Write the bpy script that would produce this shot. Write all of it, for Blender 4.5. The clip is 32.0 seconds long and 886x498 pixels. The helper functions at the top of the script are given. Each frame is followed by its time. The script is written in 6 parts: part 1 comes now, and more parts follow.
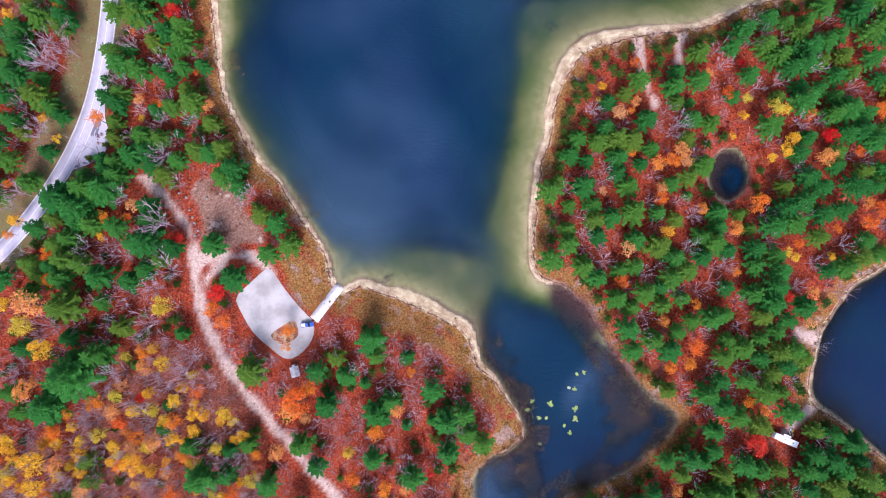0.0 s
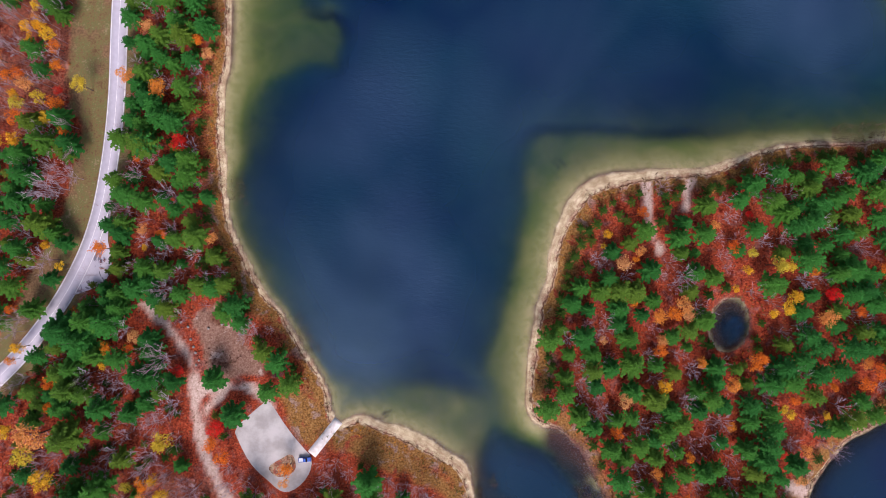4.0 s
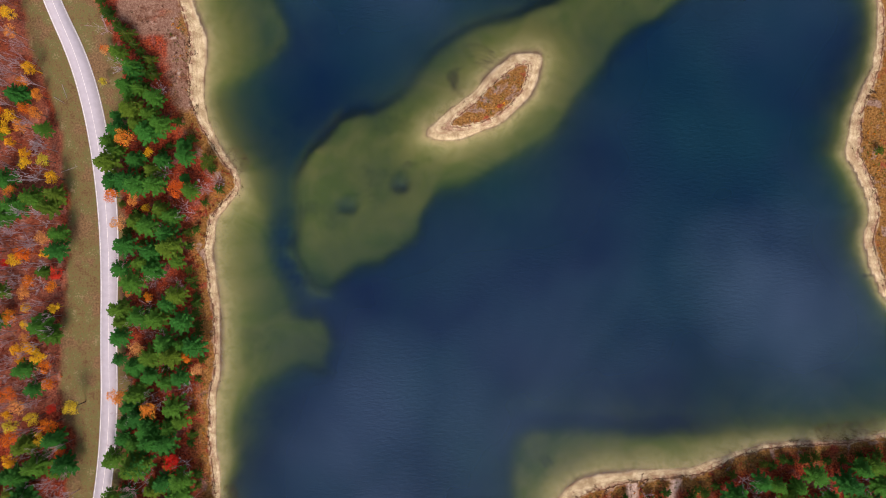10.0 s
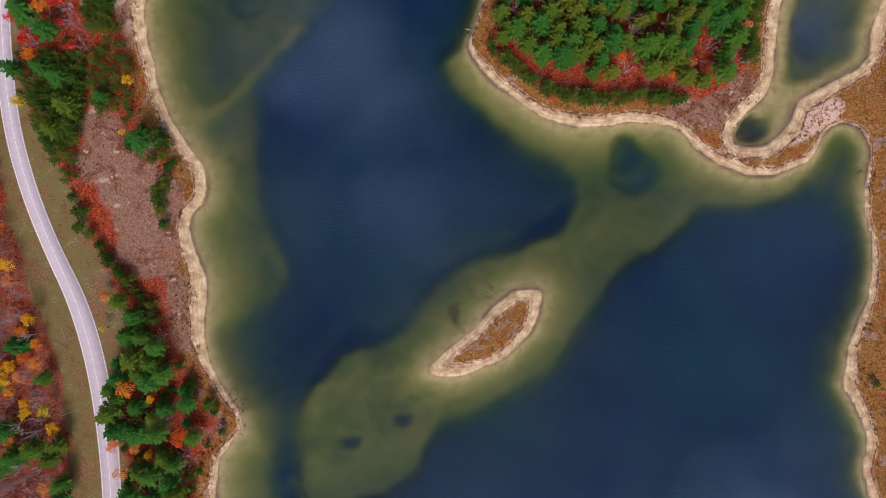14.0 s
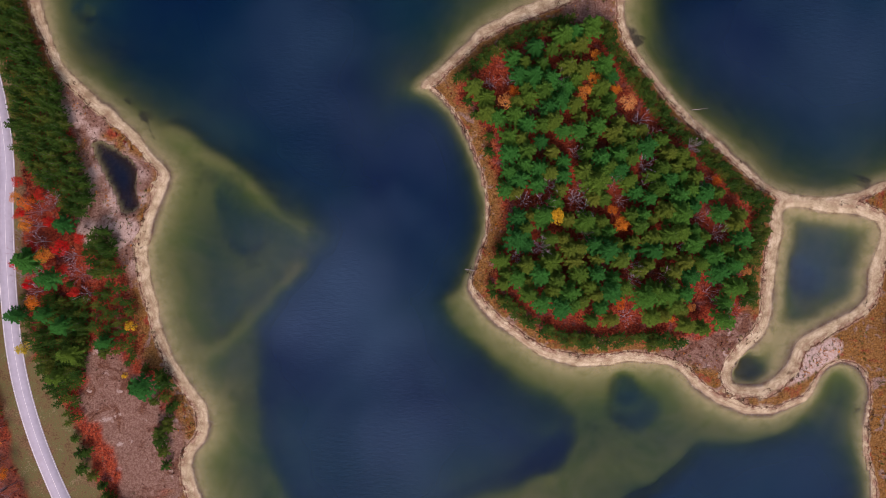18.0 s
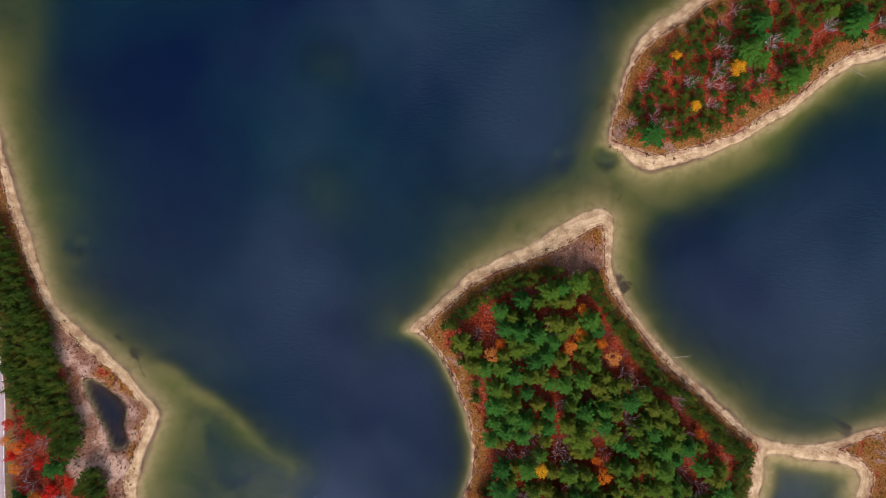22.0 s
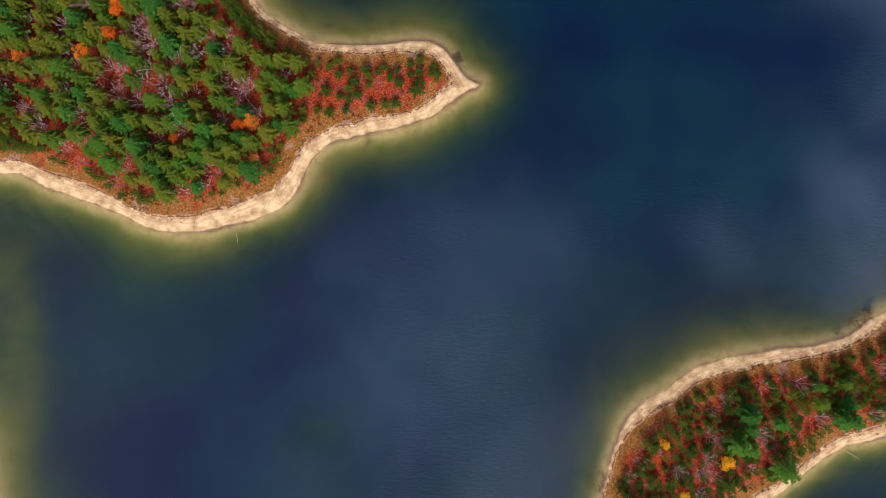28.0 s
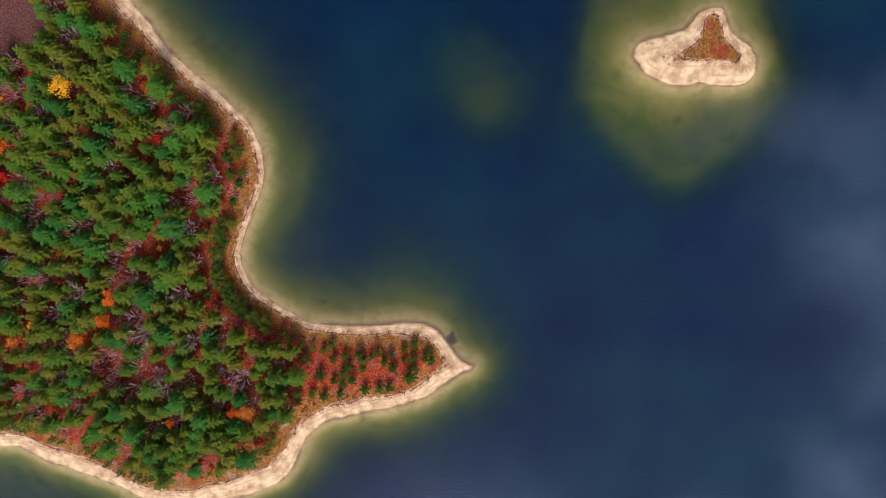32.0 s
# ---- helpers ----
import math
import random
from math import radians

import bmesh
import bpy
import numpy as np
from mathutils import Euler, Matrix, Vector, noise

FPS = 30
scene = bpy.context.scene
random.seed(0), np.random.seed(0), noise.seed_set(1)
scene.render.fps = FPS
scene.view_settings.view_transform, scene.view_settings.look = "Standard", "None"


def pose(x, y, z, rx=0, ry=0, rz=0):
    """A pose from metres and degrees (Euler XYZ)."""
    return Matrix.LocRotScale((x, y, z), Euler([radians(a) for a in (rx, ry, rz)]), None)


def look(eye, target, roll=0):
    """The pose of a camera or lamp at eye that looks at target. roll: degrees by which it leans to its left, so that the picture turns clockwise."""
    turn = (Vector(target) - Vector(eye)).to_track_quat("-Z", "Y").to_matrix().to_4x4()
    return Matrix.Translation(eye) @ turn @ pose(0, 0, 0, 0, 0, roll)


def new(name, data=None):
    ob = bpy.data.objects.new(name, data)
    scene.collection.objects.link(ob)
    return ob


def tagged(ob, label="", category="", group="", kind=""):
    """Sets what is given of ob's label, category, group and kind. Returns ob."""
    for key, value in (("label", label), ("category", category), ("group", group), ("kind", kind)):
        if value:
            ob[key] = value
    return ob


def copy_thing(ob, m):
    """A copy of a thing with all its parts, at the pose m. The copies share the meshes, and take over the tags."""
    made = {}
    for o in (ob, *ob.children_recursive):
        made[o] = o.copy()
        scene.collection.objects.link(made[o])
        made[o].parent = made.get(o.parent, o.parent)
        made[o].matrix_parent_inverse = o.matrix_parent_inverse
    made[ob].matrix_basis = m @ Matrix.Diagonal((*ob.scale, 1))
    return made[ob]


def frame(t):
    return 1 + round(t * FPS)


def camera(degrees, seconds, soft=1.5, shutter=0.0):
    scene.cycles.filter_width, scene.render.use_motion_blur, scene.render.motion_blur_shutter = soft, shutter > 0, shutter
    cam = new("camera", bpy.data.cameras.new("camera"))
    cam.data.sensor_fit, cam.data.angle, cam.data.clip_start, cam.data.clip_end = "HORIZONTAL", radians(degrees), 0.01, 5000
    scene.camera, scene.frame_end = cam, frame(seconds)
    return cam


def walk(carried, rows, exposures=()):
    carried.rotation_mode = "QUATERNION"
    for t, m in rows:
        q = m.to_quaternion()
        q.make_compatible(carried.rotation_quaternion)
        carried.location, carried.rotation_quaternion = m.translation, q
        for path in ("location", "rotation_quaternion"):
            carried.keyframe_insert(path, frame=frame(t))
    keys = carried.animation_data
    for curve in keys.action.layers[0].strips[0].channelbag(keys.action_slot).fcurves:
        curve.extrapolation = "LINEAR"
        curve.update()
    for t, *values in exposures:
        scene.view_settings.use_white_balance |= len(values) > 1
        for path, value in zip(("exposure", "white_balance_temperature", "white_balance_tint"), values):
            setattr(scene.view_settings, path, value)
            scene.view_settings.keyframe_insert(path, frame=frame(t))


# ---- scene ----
cam = camera(75.0, 32.0, soft=0.35)
PATH = [
    (0, -0.00, 0.00, 246.19, 3.79, 0.53, -1.11),
    (0.5, -0.31, 7.39, 246.42, 3.52, 0.45, -0.55),
    (1, -0.61, 14.88, 246.89, 3.27, 0.42, -0.27),
    (1.5, -0.85, 22.72, 247.34, 3.06, 0.38, 0.05),
    (2, -1.05, 30.94, 247.79, 2.81, 0.36, 0.35),
    (2.5, -1.12, 39.85, 248.27, 2.51, 0.34, 0.65),
    (3, -1.05, 49.40, 248.80, 2.17, 0.36, 0.83),
    (3.5, -0.86, 59.50, 249.33, 1.81, 0.40, 1.03),
    (5.5, 1.71, 100.47, 251.33, 1.07, 0.64, 1.10),
    (6, 2.02, 111.60, 251.73, 0.97, 0.55, 1.05),
    (6.5, 2.32, 123.19, 252.05, 0.82, 0.53, 0.97),
    (7, 2.55, 135.33, 252.43, 0.61, 0.55, 0.85),
    (7.5, 2.71, 147.85, 252.78, 0.35, 0.53, 0.74),
    (8, 2.94, 160.78, 252.95, 0.06, 0.54, 0.61),
    (8.5, 3.36, 174.00, 252.95, -0.25, 0.59, 0.47),
    (9, 3.95, 187.23, 253.21, -0.50, 0.66, 0.33),
    (9.5, 4.49, 200.12, 253.71, -0.63, 0.67, 0.15),
    (10, 4.72, 212.69, 253.89, -0.66, 0.68, -0.02),
    (10.5, 4.70, 224.79, 254.01, -0.59, 0.66, -0.20),
    (11, 4.57, 236.92, 254.20, -0.42, 0.63, -0.34),
    (11.5, 4.34, 249.45, 254.38, -0.29, 0.57, -0.48),
    (12, 3.95, 262.41, 254.40, -0.27, 0.47, -0.64),
    (12.5, 3.40, 275.73, 254.26, -0.35, 0.35, -0.71),
    (13, 2.80, 289.33, 254.14, -0.44, 0.22, -0.81),
    (13.5, 2.16, 302.93, 253.86, -0.54, 0.08, -0.86),
    (14, 1.57, 316.29, 253.55, -0.55, -0.04, -0.92),
    (14.5, 1.12, 329.18, 253.45, -0.47, -0.10, -0.96),
    (16.5, 1.90, 377.86, 254.01, 0.40, 0.03, -1.04),
    (17, 2.64, 391.88, 254.23, 0.16, 0.07, -1.01),
    (17.5, 3.46, 406.19, 254.42, -0.09, 0.14, -0.97),
    (18, 4.31, 420.51, 254.70, -0.34, 0.21, -0.90),
    (18.5, 5.12, 434.75, 254.97, -0.50, 0.26, -0.85),
    (19, 5.84, 448.48, 255.29, -0.54, 0.25, -0.80),
    (19.5, 6.46, 461.64, 255.51, -0.47, 0.22, -0.65),
    (20, 6.98, 474.70, 255.62, -0.32, 0.17, -0.54),
    (20.5, 7.61, 487.89, 255.76, -0.45, 0.12, -0.42),
    (21, 8.36, 502.22, 255.94, -0.62, 0.07, -0.26),
    (21.5, 9.11, 516.95, 255.97, -0.91, 0.06, -0.15),
    (22, 9.96, 531.76, 255.95, -1.13, 0.03, -0.07),
    (22.5, 10.93, 546.01, 255.92, -1.26, 0.05, 0.07),
    (23, 11.95, 559.58, 255.67, -1.23, 0.11, 0.18),
    (23.5, 12.93, 572.59, 255.37, -1.08, 0.29, 0.20),
    (24, 13.93, 585.60, 255.23, -0.88, 0.48, 0.26),
    (24.5, 14.95, 598.76, 255.28, -0.75, 0.70, 0.29),
    (25, 16.02, 612.18, 255.35, -0.69, 0.85, 0.30),
    (25.5, 17.03, 625.74, 255.17, -0.64, 1.01, 0.29),
    (27.5, 19.75, 676.70, 255.08, 0.36, 1.26, 0.36),
    (28, 19.85, 690.91, 255.69, 0.31, 1.19, 0.36),
    (28.5, 19.88, 705.52, 256.09, 0.17, 1.19, 0.26),
    (29, 20.02, 721.09, 256.29, -0.06, 1.20, 0.22),
    (29.5, 20.28, 737.98, 256.53, -0.45, 1.21, 0.24),
    (30, 20.60, 756.26, 256.73, -0.93, 1.22, 0.46),
    (30.5, 20.78, 775.49, 256.65, -1.55, 1.20, 0.67),
    (31, 20.74, 795.06, 256.17, -2.20, 1.17, 0.79),
    (31.5, 20.52, 814.34, 255.29, -2.87, 1.10, 0.81),
    (32, 20.30, 833.44, 254.30, -3.53, 0.96, 0.68),
]
EXPOSURES = [(0, 0.63, 5800, 30), (2, 0.54, 5850, 30), (3, 0.18, 6100, 29), (6, 0.17, 6900, 28), (9, 0.12, 7300, 24), (11, 0.0, 7400, 25), (15, -0.27, 7000, 33), (20, -0.38, 6800, 38), (24, 0.0, 8150, 27), (28, 0.08, 8050, 30), (32, 0.12, 7450, 33)]
walk(cam, [(t, pose(x, y, z, rx, ry, rz)) for t, x, y, z, rx, ry, rz in PATH], EXPOSURES)

# ---- sky and sun: high thin overcast with soft cloud banks ----
SUN_ELEVATION, SUN_AZIMUTH = 43.0, 180.0
world = bpy.data.worlds.new("overcast_sky")
scene.world = world
world.use_nodes = True
wn, wl = world.node_tree.nodes, world.node_tree.links
wn.clear()


def wnode(kind, **values):
    n = wn.new(kind)
    for key, value in values.items():
        n.inputs[key].default_value = value
    return n


sky = wnode("ShaderNodeTexSky")
sky.sky_type, sky.sun_disc = "NISHITA", False
sky.sun_elevation, sky.sun_rotation = radians(SUN_ELEVATION), radians(SUN_AZIMUTH)
sky_bg = wnode("ShaderNodeBackground", Strength=0.05)
wl.new(sky.outputs[0], sky_bg.inputs[0])
coord = wnode("ShaderNodeTexCoord")
clouds = wnode("ShaderNodeTexNoise", Scale=1.7, Detail=3.0, Roughness=0.5, Distortion=0.4)
wl.new(coord.outputs["Generated"], clouds.inputs["Vector"])
total = clouds.outputs["Fac"]
cloud_ramp = wnode("ShaderNodeValToRGB")
cloud_ramp.color_ramp.elements.new(0.66)
for stop, (place, shade) in zip(cloud_ramp.color_ramp.elements, ((0.36, (0.20, 0.28, 0.40, 1)), (0.55, (0.46, 0.54, 0.64, 1)), (0.78, (0.98, 1.02, 1.06, 1)))):
    stop.position, stop.color = place, shade
wl.new(total, cloud_ramp.inputs["Fac"])
# the cloud deck brightens towards the sun in the south
split = wnode("ShaderNodeSeparateXYZ")
wl.new(coord.outputs["Generated"], split.inputs[0])
rise = wnode("ShaderNodeMapRange")
wl.new(split.outputs[1], rise.inputs["Value"])
for key, value in (("From Min", 0.32), ("From Max", -0.5), ("To Min", 0.04), ("To Max", 1.4)):
    rise.inputs[key].default_value = value
# and, as hazy skies do, towards the horizon
haze = wnode("ShaderNodeMapRange")
wl.new(split.outputs[2], haze.inputs["Value"])
for key, value in (("From Min", 0.1), ("From Max", 1.0), ("To Min", 2.1), ("To Max", 0.85)):
    haze.inputs[key].default_value = value
deck = wnode("ShaderNodeMath")
deck.operation = "MULTIPLY"
wl.new(rise.outputs[0], deck.inputs[0])
wl.new(haze.outputs[0], deck.inputs[1])
cloud_bg = wnode("ShaderNodeBackground")
wl.new(deck.outputs[0], cloud_bg.inputs["Strength"])
wl.new(cloud_ramp.outputs["Color"], cloud_bg.inputs[0])
both = wnode("ShaderNodeAddShader")
wl.new(sky_bg.outputs[0], both.inputs[0])
wl.new(cloud_bg.outputs[0], both.inputs[1])
wout = wnode("ShaderNodeOutputWorld")
wl.new(both.outputs[0], wout.inputs[0])
sun_data = bpy.data.lights.new("sun", "SUN")
sun_data.energy, sun_data.angle, sun_data.color = 3.9, radians(24), (1.0, 0.95, 0.88)
sun = new("sun", sun_data)
sun.matrix_world = look((0, 0, 0), (-math.sin(radians(SUN_AZIMUTH)) * math.cos(radians(SUN_ELEVATION)), -math.cos(radians(SUN_AZIMUTH)) * math.cos(radians(SUN_ELEVATION)), -math.sin(radians(SUN_ELEVATION))))


# ---- materials ----
class Mat:
    """A node material in the making."""

    def __init__(self, name):
        self.m = bpy.data.materials.new(name)
        self.m.use_nodes = True
        self.t = self.m.node_tree
        self.t.nodes.clear()

    def n(self, kind, props=None, **values):
        nd = self.t.nodes.new("ShaderNode" + kind)
        props = props or {}
        if "operation" in props:
            nd.operation, nd.use_clamp = props["operation"], props.get("use_clamp", False)
        if "attribute_name" in props:
            nd.attribute_name = props["attribute_name"]
        if "interpolation_type" in props:
            nd.interpolation_type = props["interpolation_type"]
        if "data_type" in props:
            nd.data_type, nd.blend_type = props["data_type"], props["blend_type"]
        for k, v in values.items():
            self.put(nd.inputs[k.replace("_", " ")], v)
        return nd

    def put(self, socket, v):
        if isinstance(v, bpy.types.NodeSocket):
            self.t.links.new(v, socket)
        elif isinstance(v, (tuple, list)) and len(v) == 3 and socket.type == "RGBA":
            socket.default_value = (*v, 1)
        else:
            socket.default_value = v

    def attr(self, name):
        return self.n("Attribute", {"attribute_name": name}).outputs["Fac"]

    def math(self, op, a, b=0.0, clamp=False):
        nd = self.n("Math", {"operation": op, "use_clamp": clamp})
        self.put(nd.inputs[0], a)
        self.put(nd.inputs[1], b)
        return nd.outputs[0]

    def step(self, x, lo, hi):
        nd = self.n("MapRange", {"interpolation_type": "SMOOTHSTEP"})
        for k, v in (("Value", x), ("From Min", lo), ("From Max", hi)):
            self.put(nd.inputs[k], v)
        return nd.outputs[0]

    def noise(self, scale, detail=4.0, rough=0.55, distort=0.0, vector=None):
        nd = self.n("TexNoise", Scale=scale, Detail=detail, Roughness=rough, Distortion=distort)
        self.put(nd.inputs["Vector"], vector or self.n("NewGeometry").outputs["Position"])
        return nd.outputs["Fac"]

    def mix(self, fac, a, b, mode="MIX"):
        nd = self.n("Mix", {"data_type": "RGBA", "blend_type": mode})
        self.put(nd.inputs[0], fac)
        self.put(nd.inputs[6], a)
        self.put(nd.inputs[7], b)
        return nd.outputs[2]

    def ramp(self, fac, *stops):
        nd = self.n("ValToRGB")
        els = nd.color_ramp.elements
        while len(els) < len(stops):
            els.new(0.5)
        for e, (p, c) in zip(els, stops):
            e.position, e.color = p, (*c, 1)
        self.put(nd.inputs["Fac"], fac)
        return nd.outputs["Color"]

    def done(self, color, rough=0.8, bump=None, strength=0.3, distance=0.1, metal=0.0, spec=0.3):
        p = self.n("BsdfPrincipled", Base_Color=color, Roughness=rough, Metallic=metal)
        p.inputs["Specular IOR Level"].default_value = spec
        if bump is not None:
            b = self.n("Bump", Strength=strength, Distance=distance, Height=bump)
            self.put(p.inputs["Normal"], b.outputs["Normal"])
        self.put(self.n("OutputMaterial").inputs["Surface"], p.outputs[0])
        return self.m


def ground_material():
    m = Mat("ground")
    fine, mid, big = m.noise(1.3, 5), m.noise(0.22, 4), m.noise(0.03, 3)
    grit = m.noise(4.0, 3)
    # forest floor: rust-red fallen leaves and blueberry scrub, with grey-pink twigs between
    leaf = m.ramp(fine, (0.3, (0.07, 0.010, 0.006)), (0.5, (0.25, 0.036, 0.013)), (0.66, (0.42, 0.08, 0.03)), (0.8, (0.46, 0.18, 0.11)))
    twig = m.ramp(fine, (0.3, (0.10, 0.03, 0.026)), (0.7, (0.28, 0.14, 0.125)))
    floor = m.mix(m.step(mid, 0.50, 0.78), leaf, twig)
    # heath: dry lilac-brown grass
    heath = m.ramp(fine, (0.3, (0.14, 0.065, 0.045)), (0.5, (0.22, 0.12, 0.083)), (0.74, (0.33, 0.205, 0.15)))
    heath = m.mix(m.step(m.noise(0.09, 5, 0.65, 0.8), 0.50, 0.62), heath, m.ramp(fine, (0.3, (0.07, 0.022, 0.014)), (0.7, (0.20, 0.09, 0.05))))
    heath = m.mix(m.step(m.noise(0.16, 4, 0.6), 0.60, 0.70), heath, (0.42, 0.31, 0.25))
    # shore turf: ochre grass with orange bushes
    patch = m.noise(0.12, 4, 0.6, 0.5)
    turf = m.ramp(fine, (0.3, (0.085, 0.04, 0.01)), (0.5, (0.22, 0.10, 0.025)), (0.72, (0.34, 0.18, 0.06)))
    turf = m.mix(m.step(patch, 0.56, 0.68), turf, m.ramp(fine, (0.3, (0.13, 0.02, 0.012)), (0.7, (0.34, 0.07, 0.03))))
    turf = m.mix(m.step(patch, 0.44, 0.36), turf, m.ramp(fine, (0.3, (0.14, 0.075, 0.05)), (0.7, (0.36, 0.24, 0.18))))
    # verge: mown green-brown grass
    verge = m.ramp(m.math("ADD", m.math("MULTIPLY", fine, 0.5), m.math("MULTIPLY", mid, 0.5)), (0.38, (0.12, 0.065, 0.03)), (0.48, (0.17, 0.125, 0.05)), (0.55, (0.12, 0.12, 0.04)), (0.64, (0.25, 0.185, 0.10)))
    verge = m.mix(m.step(m.noise(0.07, 4, 0.6), 0.50, 0.62), verge, m.ramp(fine, (0.3, (0.10, 0.055, 0.025)), (0.7, (0.26, 0.155, 0.08))))
    sand = m.ramp(m.math("ADD", m.math("MULTIPLY", grit, 0.4), m.math("MULTIPLY", mid, 0.6)), (0.40, (0.30, 0.215, 0.12)), (0.49, (0.49, 0.385, 0.225)), (0.60, (0.66, 0.55, 0.355)))
    sand = m.mix(m.math("MULTIPLY", m.step(m.noise(0.9, 4, 0.7), 0.54, 0.66), 0.32), sand, (0.30, 0.19, 0.11))
    # tide lines that run along the strand
    wander = m.math("ADD", m.math("MULTIPLY", m.attr("beach"), 0.8), m.math("MULTIPLY", mid, 2.4))
    tide = m.noise(1.0, 3, 0.6, 0.0, m.n("CombineXYZ", X=wander, Y=m.math("MULTIPLY", big, 6.0)).outputs[0])
    sand = m.mix(m.math("MULTIPLY", m.step(tide, 0.50, 0.62), 0.45), sand, (0.33, 0.19, 0.115))
    sand = m.mix(m.math("MULTIPLY", m.step(m.attr("beach"), -3.4, -0.3), m.step(m.noise(0.35, 4, 0.6, 0.6), 0.42, 0.58)), sand, m.ramp(fine, (0.35, (0.20, 0.085, 0.045)), (0.65, (0.42, 0.26, 0.18))))
    dirt = m.ramp(fine, (0.3, (0.38, 0.26, 0.20)), (0.7, (0.62, 0.47, 0.39)))
    marsh = m.ramp(fine, (0.3, (0.035, 0.015, 0.016)), (0.6, (0.125, 0.056, 0.048)), (0.8, (0.22, 0.115, 0.075)))
    c = floor
    c = m.mix(m.attr("turf"), c, turf)
    c = m.mix(m.attr("heath"), c, heath)
    c = m.mix(m.attr("verge"), c, verge)
    c = m.mix(m.attr("dirt"), c, dirt)
    # strand: clean sand, a dark wrack line along its upper edge
    edge = m.math("ADD", m.attr("beach"), m.math("ADD", m.math("MULTIPLY", m.math("SUBTRACT", mid, 0.5), 3.4), m.math("MULTIPLY", m.math("SUBTRACT", fine, 0.5), 2.0)))
    sandy = m.step(edge, 0.6, -0.2)
    rim = m.math("ADD", m.attr("beach"), m.math("MULTIPLY", m.math("SUBTRACT", m.noise(0.5, 3), 0.5), 2.0))
    wrack = m.math("MAXIMUM", m.step(m.math("ABSOLUTE", m.math("ADD", rim, 0.4)), 0.42, 0.12), m.math("MULTIPLY", m.step(m.math("ABSOLUTE", m.math("ADD", rim, 1.9)), 0.25, 0.05), 0.35))
    wrack = m.math("MULTIPLY", wrack, m.step(m.noise(0.35, 4, 0.65), 0.34, 0.52))
    c = m.mix(sandy, c, sand)
    c = m.mix(m.math("MULTIPLY", wrack, 0.8), c, (0.10, 0.04, 0.02))
    pebble = m.math("MULTIPLY", m.step(m.noise(0.8, 3, 0.6), 0.60, 0.66), m.step(m.attr("beach"), -3.5, -0.5))
    c = m.mix(m.math("MULTIPLY", pebble, 0.75), c, (0.16, 0.09, 0.05))
    # lake bed: sand under a film of green weed that thickens with depth
    z = m.n("SeparateXYZ", Vector=m.n("NewGeometry").outputs["Position"]).outputs[2]
    bed = m.mix(m.step(m.noise(0.035, 4, 0.6, 0.8), 0.38, 0.66), (0.44, 0.38, 0.15), (0.28, 0.31, 0.08))
    bed = m.mix(m.math("MULTIPLY", m.step(m.noise(0.05, 4, 0.6), 0.56, 0.70), 0.35), bed, (0.12, 0.15, 0.05))
    shallow = m.mix(m.step(m.noise(0.25, 4, 0.6, 0.5), 0.40, 0.66), (0.60, 0.52, 0.28), (0.45, 0.42, 0.19))
    c = m.mix(m.math("MULTIPLY", m.step(z, -0.08, -0.25), 0.85), c, shallow)
    c = m.mix(m.step(z, -0.5, -3.0), c, bed)
    weed = m.math("MULTIPLY", m.step(m.noise(0.028, 4, 0.6, 0.6), 0.62, 0.70), m.math("MULTIPLY", m.step(z, 0.0, -0.25), m.step(z, -5.0, -1.5)))
    c = m.mix(m.math("MULTIPLY", weed, 0.8), c, m.ramp(fine, (0.35, (0.025, 0.02, 0.03)), (0.7, (0.10, 0.075, 0.07))))
    wet = m.math("MULTIPLY", m.step(z, 0.16, -0.02), m.step(z, -0.7, -0.1))
    c = m.mix(m.math("MULTIPLY", m.math("MULTIPLY", wet, m.step(m.noise(0.02, 4, 0.6), 0.42, 0.60)), 0.6), c, (0.16, 0.10, 0.085))
    c = m.mix(m.attr("marsh"), c, marsh)
    return m.done(c, 0.92, m.math("ADD", fine, grit), 0.35, 0.2, spec=0.15)


def water_material():
    m = Mat("lake_water")
    depth = m.attr("depth")
    tone = m.n("CombineColor")
    for i, k in enumerate((-0.09, -0.042, -0.115)):
        m.put(tone.inputs[i], m.math("POWER", 2.718, m.math("MULTIPLY", depth, k)))
    clear = m.n("BsdfTransparent", Color=tone.outputs[0])
    mid = m.noise(0.012, 3, 0.5)
    deep = m.ramp(mid, (0.36, (0.0002, 0.0095, 0.043)), (0.66, (0.0008, 0.027, 0.052)))
    # pale drifts: sky sheen painted into the water colour, cloudy water in the lagoon
    silt_sheen = m.math("MULTIPLY", m.attr("silt_sheen"), m.step(m.noise(0.010, 3, 0.5, 0.6), 0.2, 0.65))
    ripple = m.n("Mapping", Rotation=(0, 0, 0.35), Scale=(0.35, 1.0, 1.0), Vector=m.n("NewGeometry").outputs["Position"])
    waves = m.math("ADD", m.noise(0.9, 3, vector=ripple.outputs[0]), m.math("MULTIPLY", m.noise(0.3, 2), 0.3))
    bump = m.n("Bump", Strength=0.9, Distance=0.3, Height=m.math("MULTIPLY", waves, m.step(m.noise(0.013, 3, 0.5, 0.5), 0.34, 0.62)))
    body = m.n("BsdfDiffuse", Color=m.mix(silt_sheen, deep, (0.040, 0.079, 0.138)), Normal=bump.outputs[0])
    murk = m.math("SUBTRACT", 1.0, m.math("POWER", 2.718, m.math("MULTIPLY", depth, -0.084)))
    # the pale drifts veil the bed where the water is shallow as well
    cloudy = m.math("MULTIPLY", m.math("MULTIPLY", silt_sheen, m.step(depth, 0.3, 2.5)), 0.5)
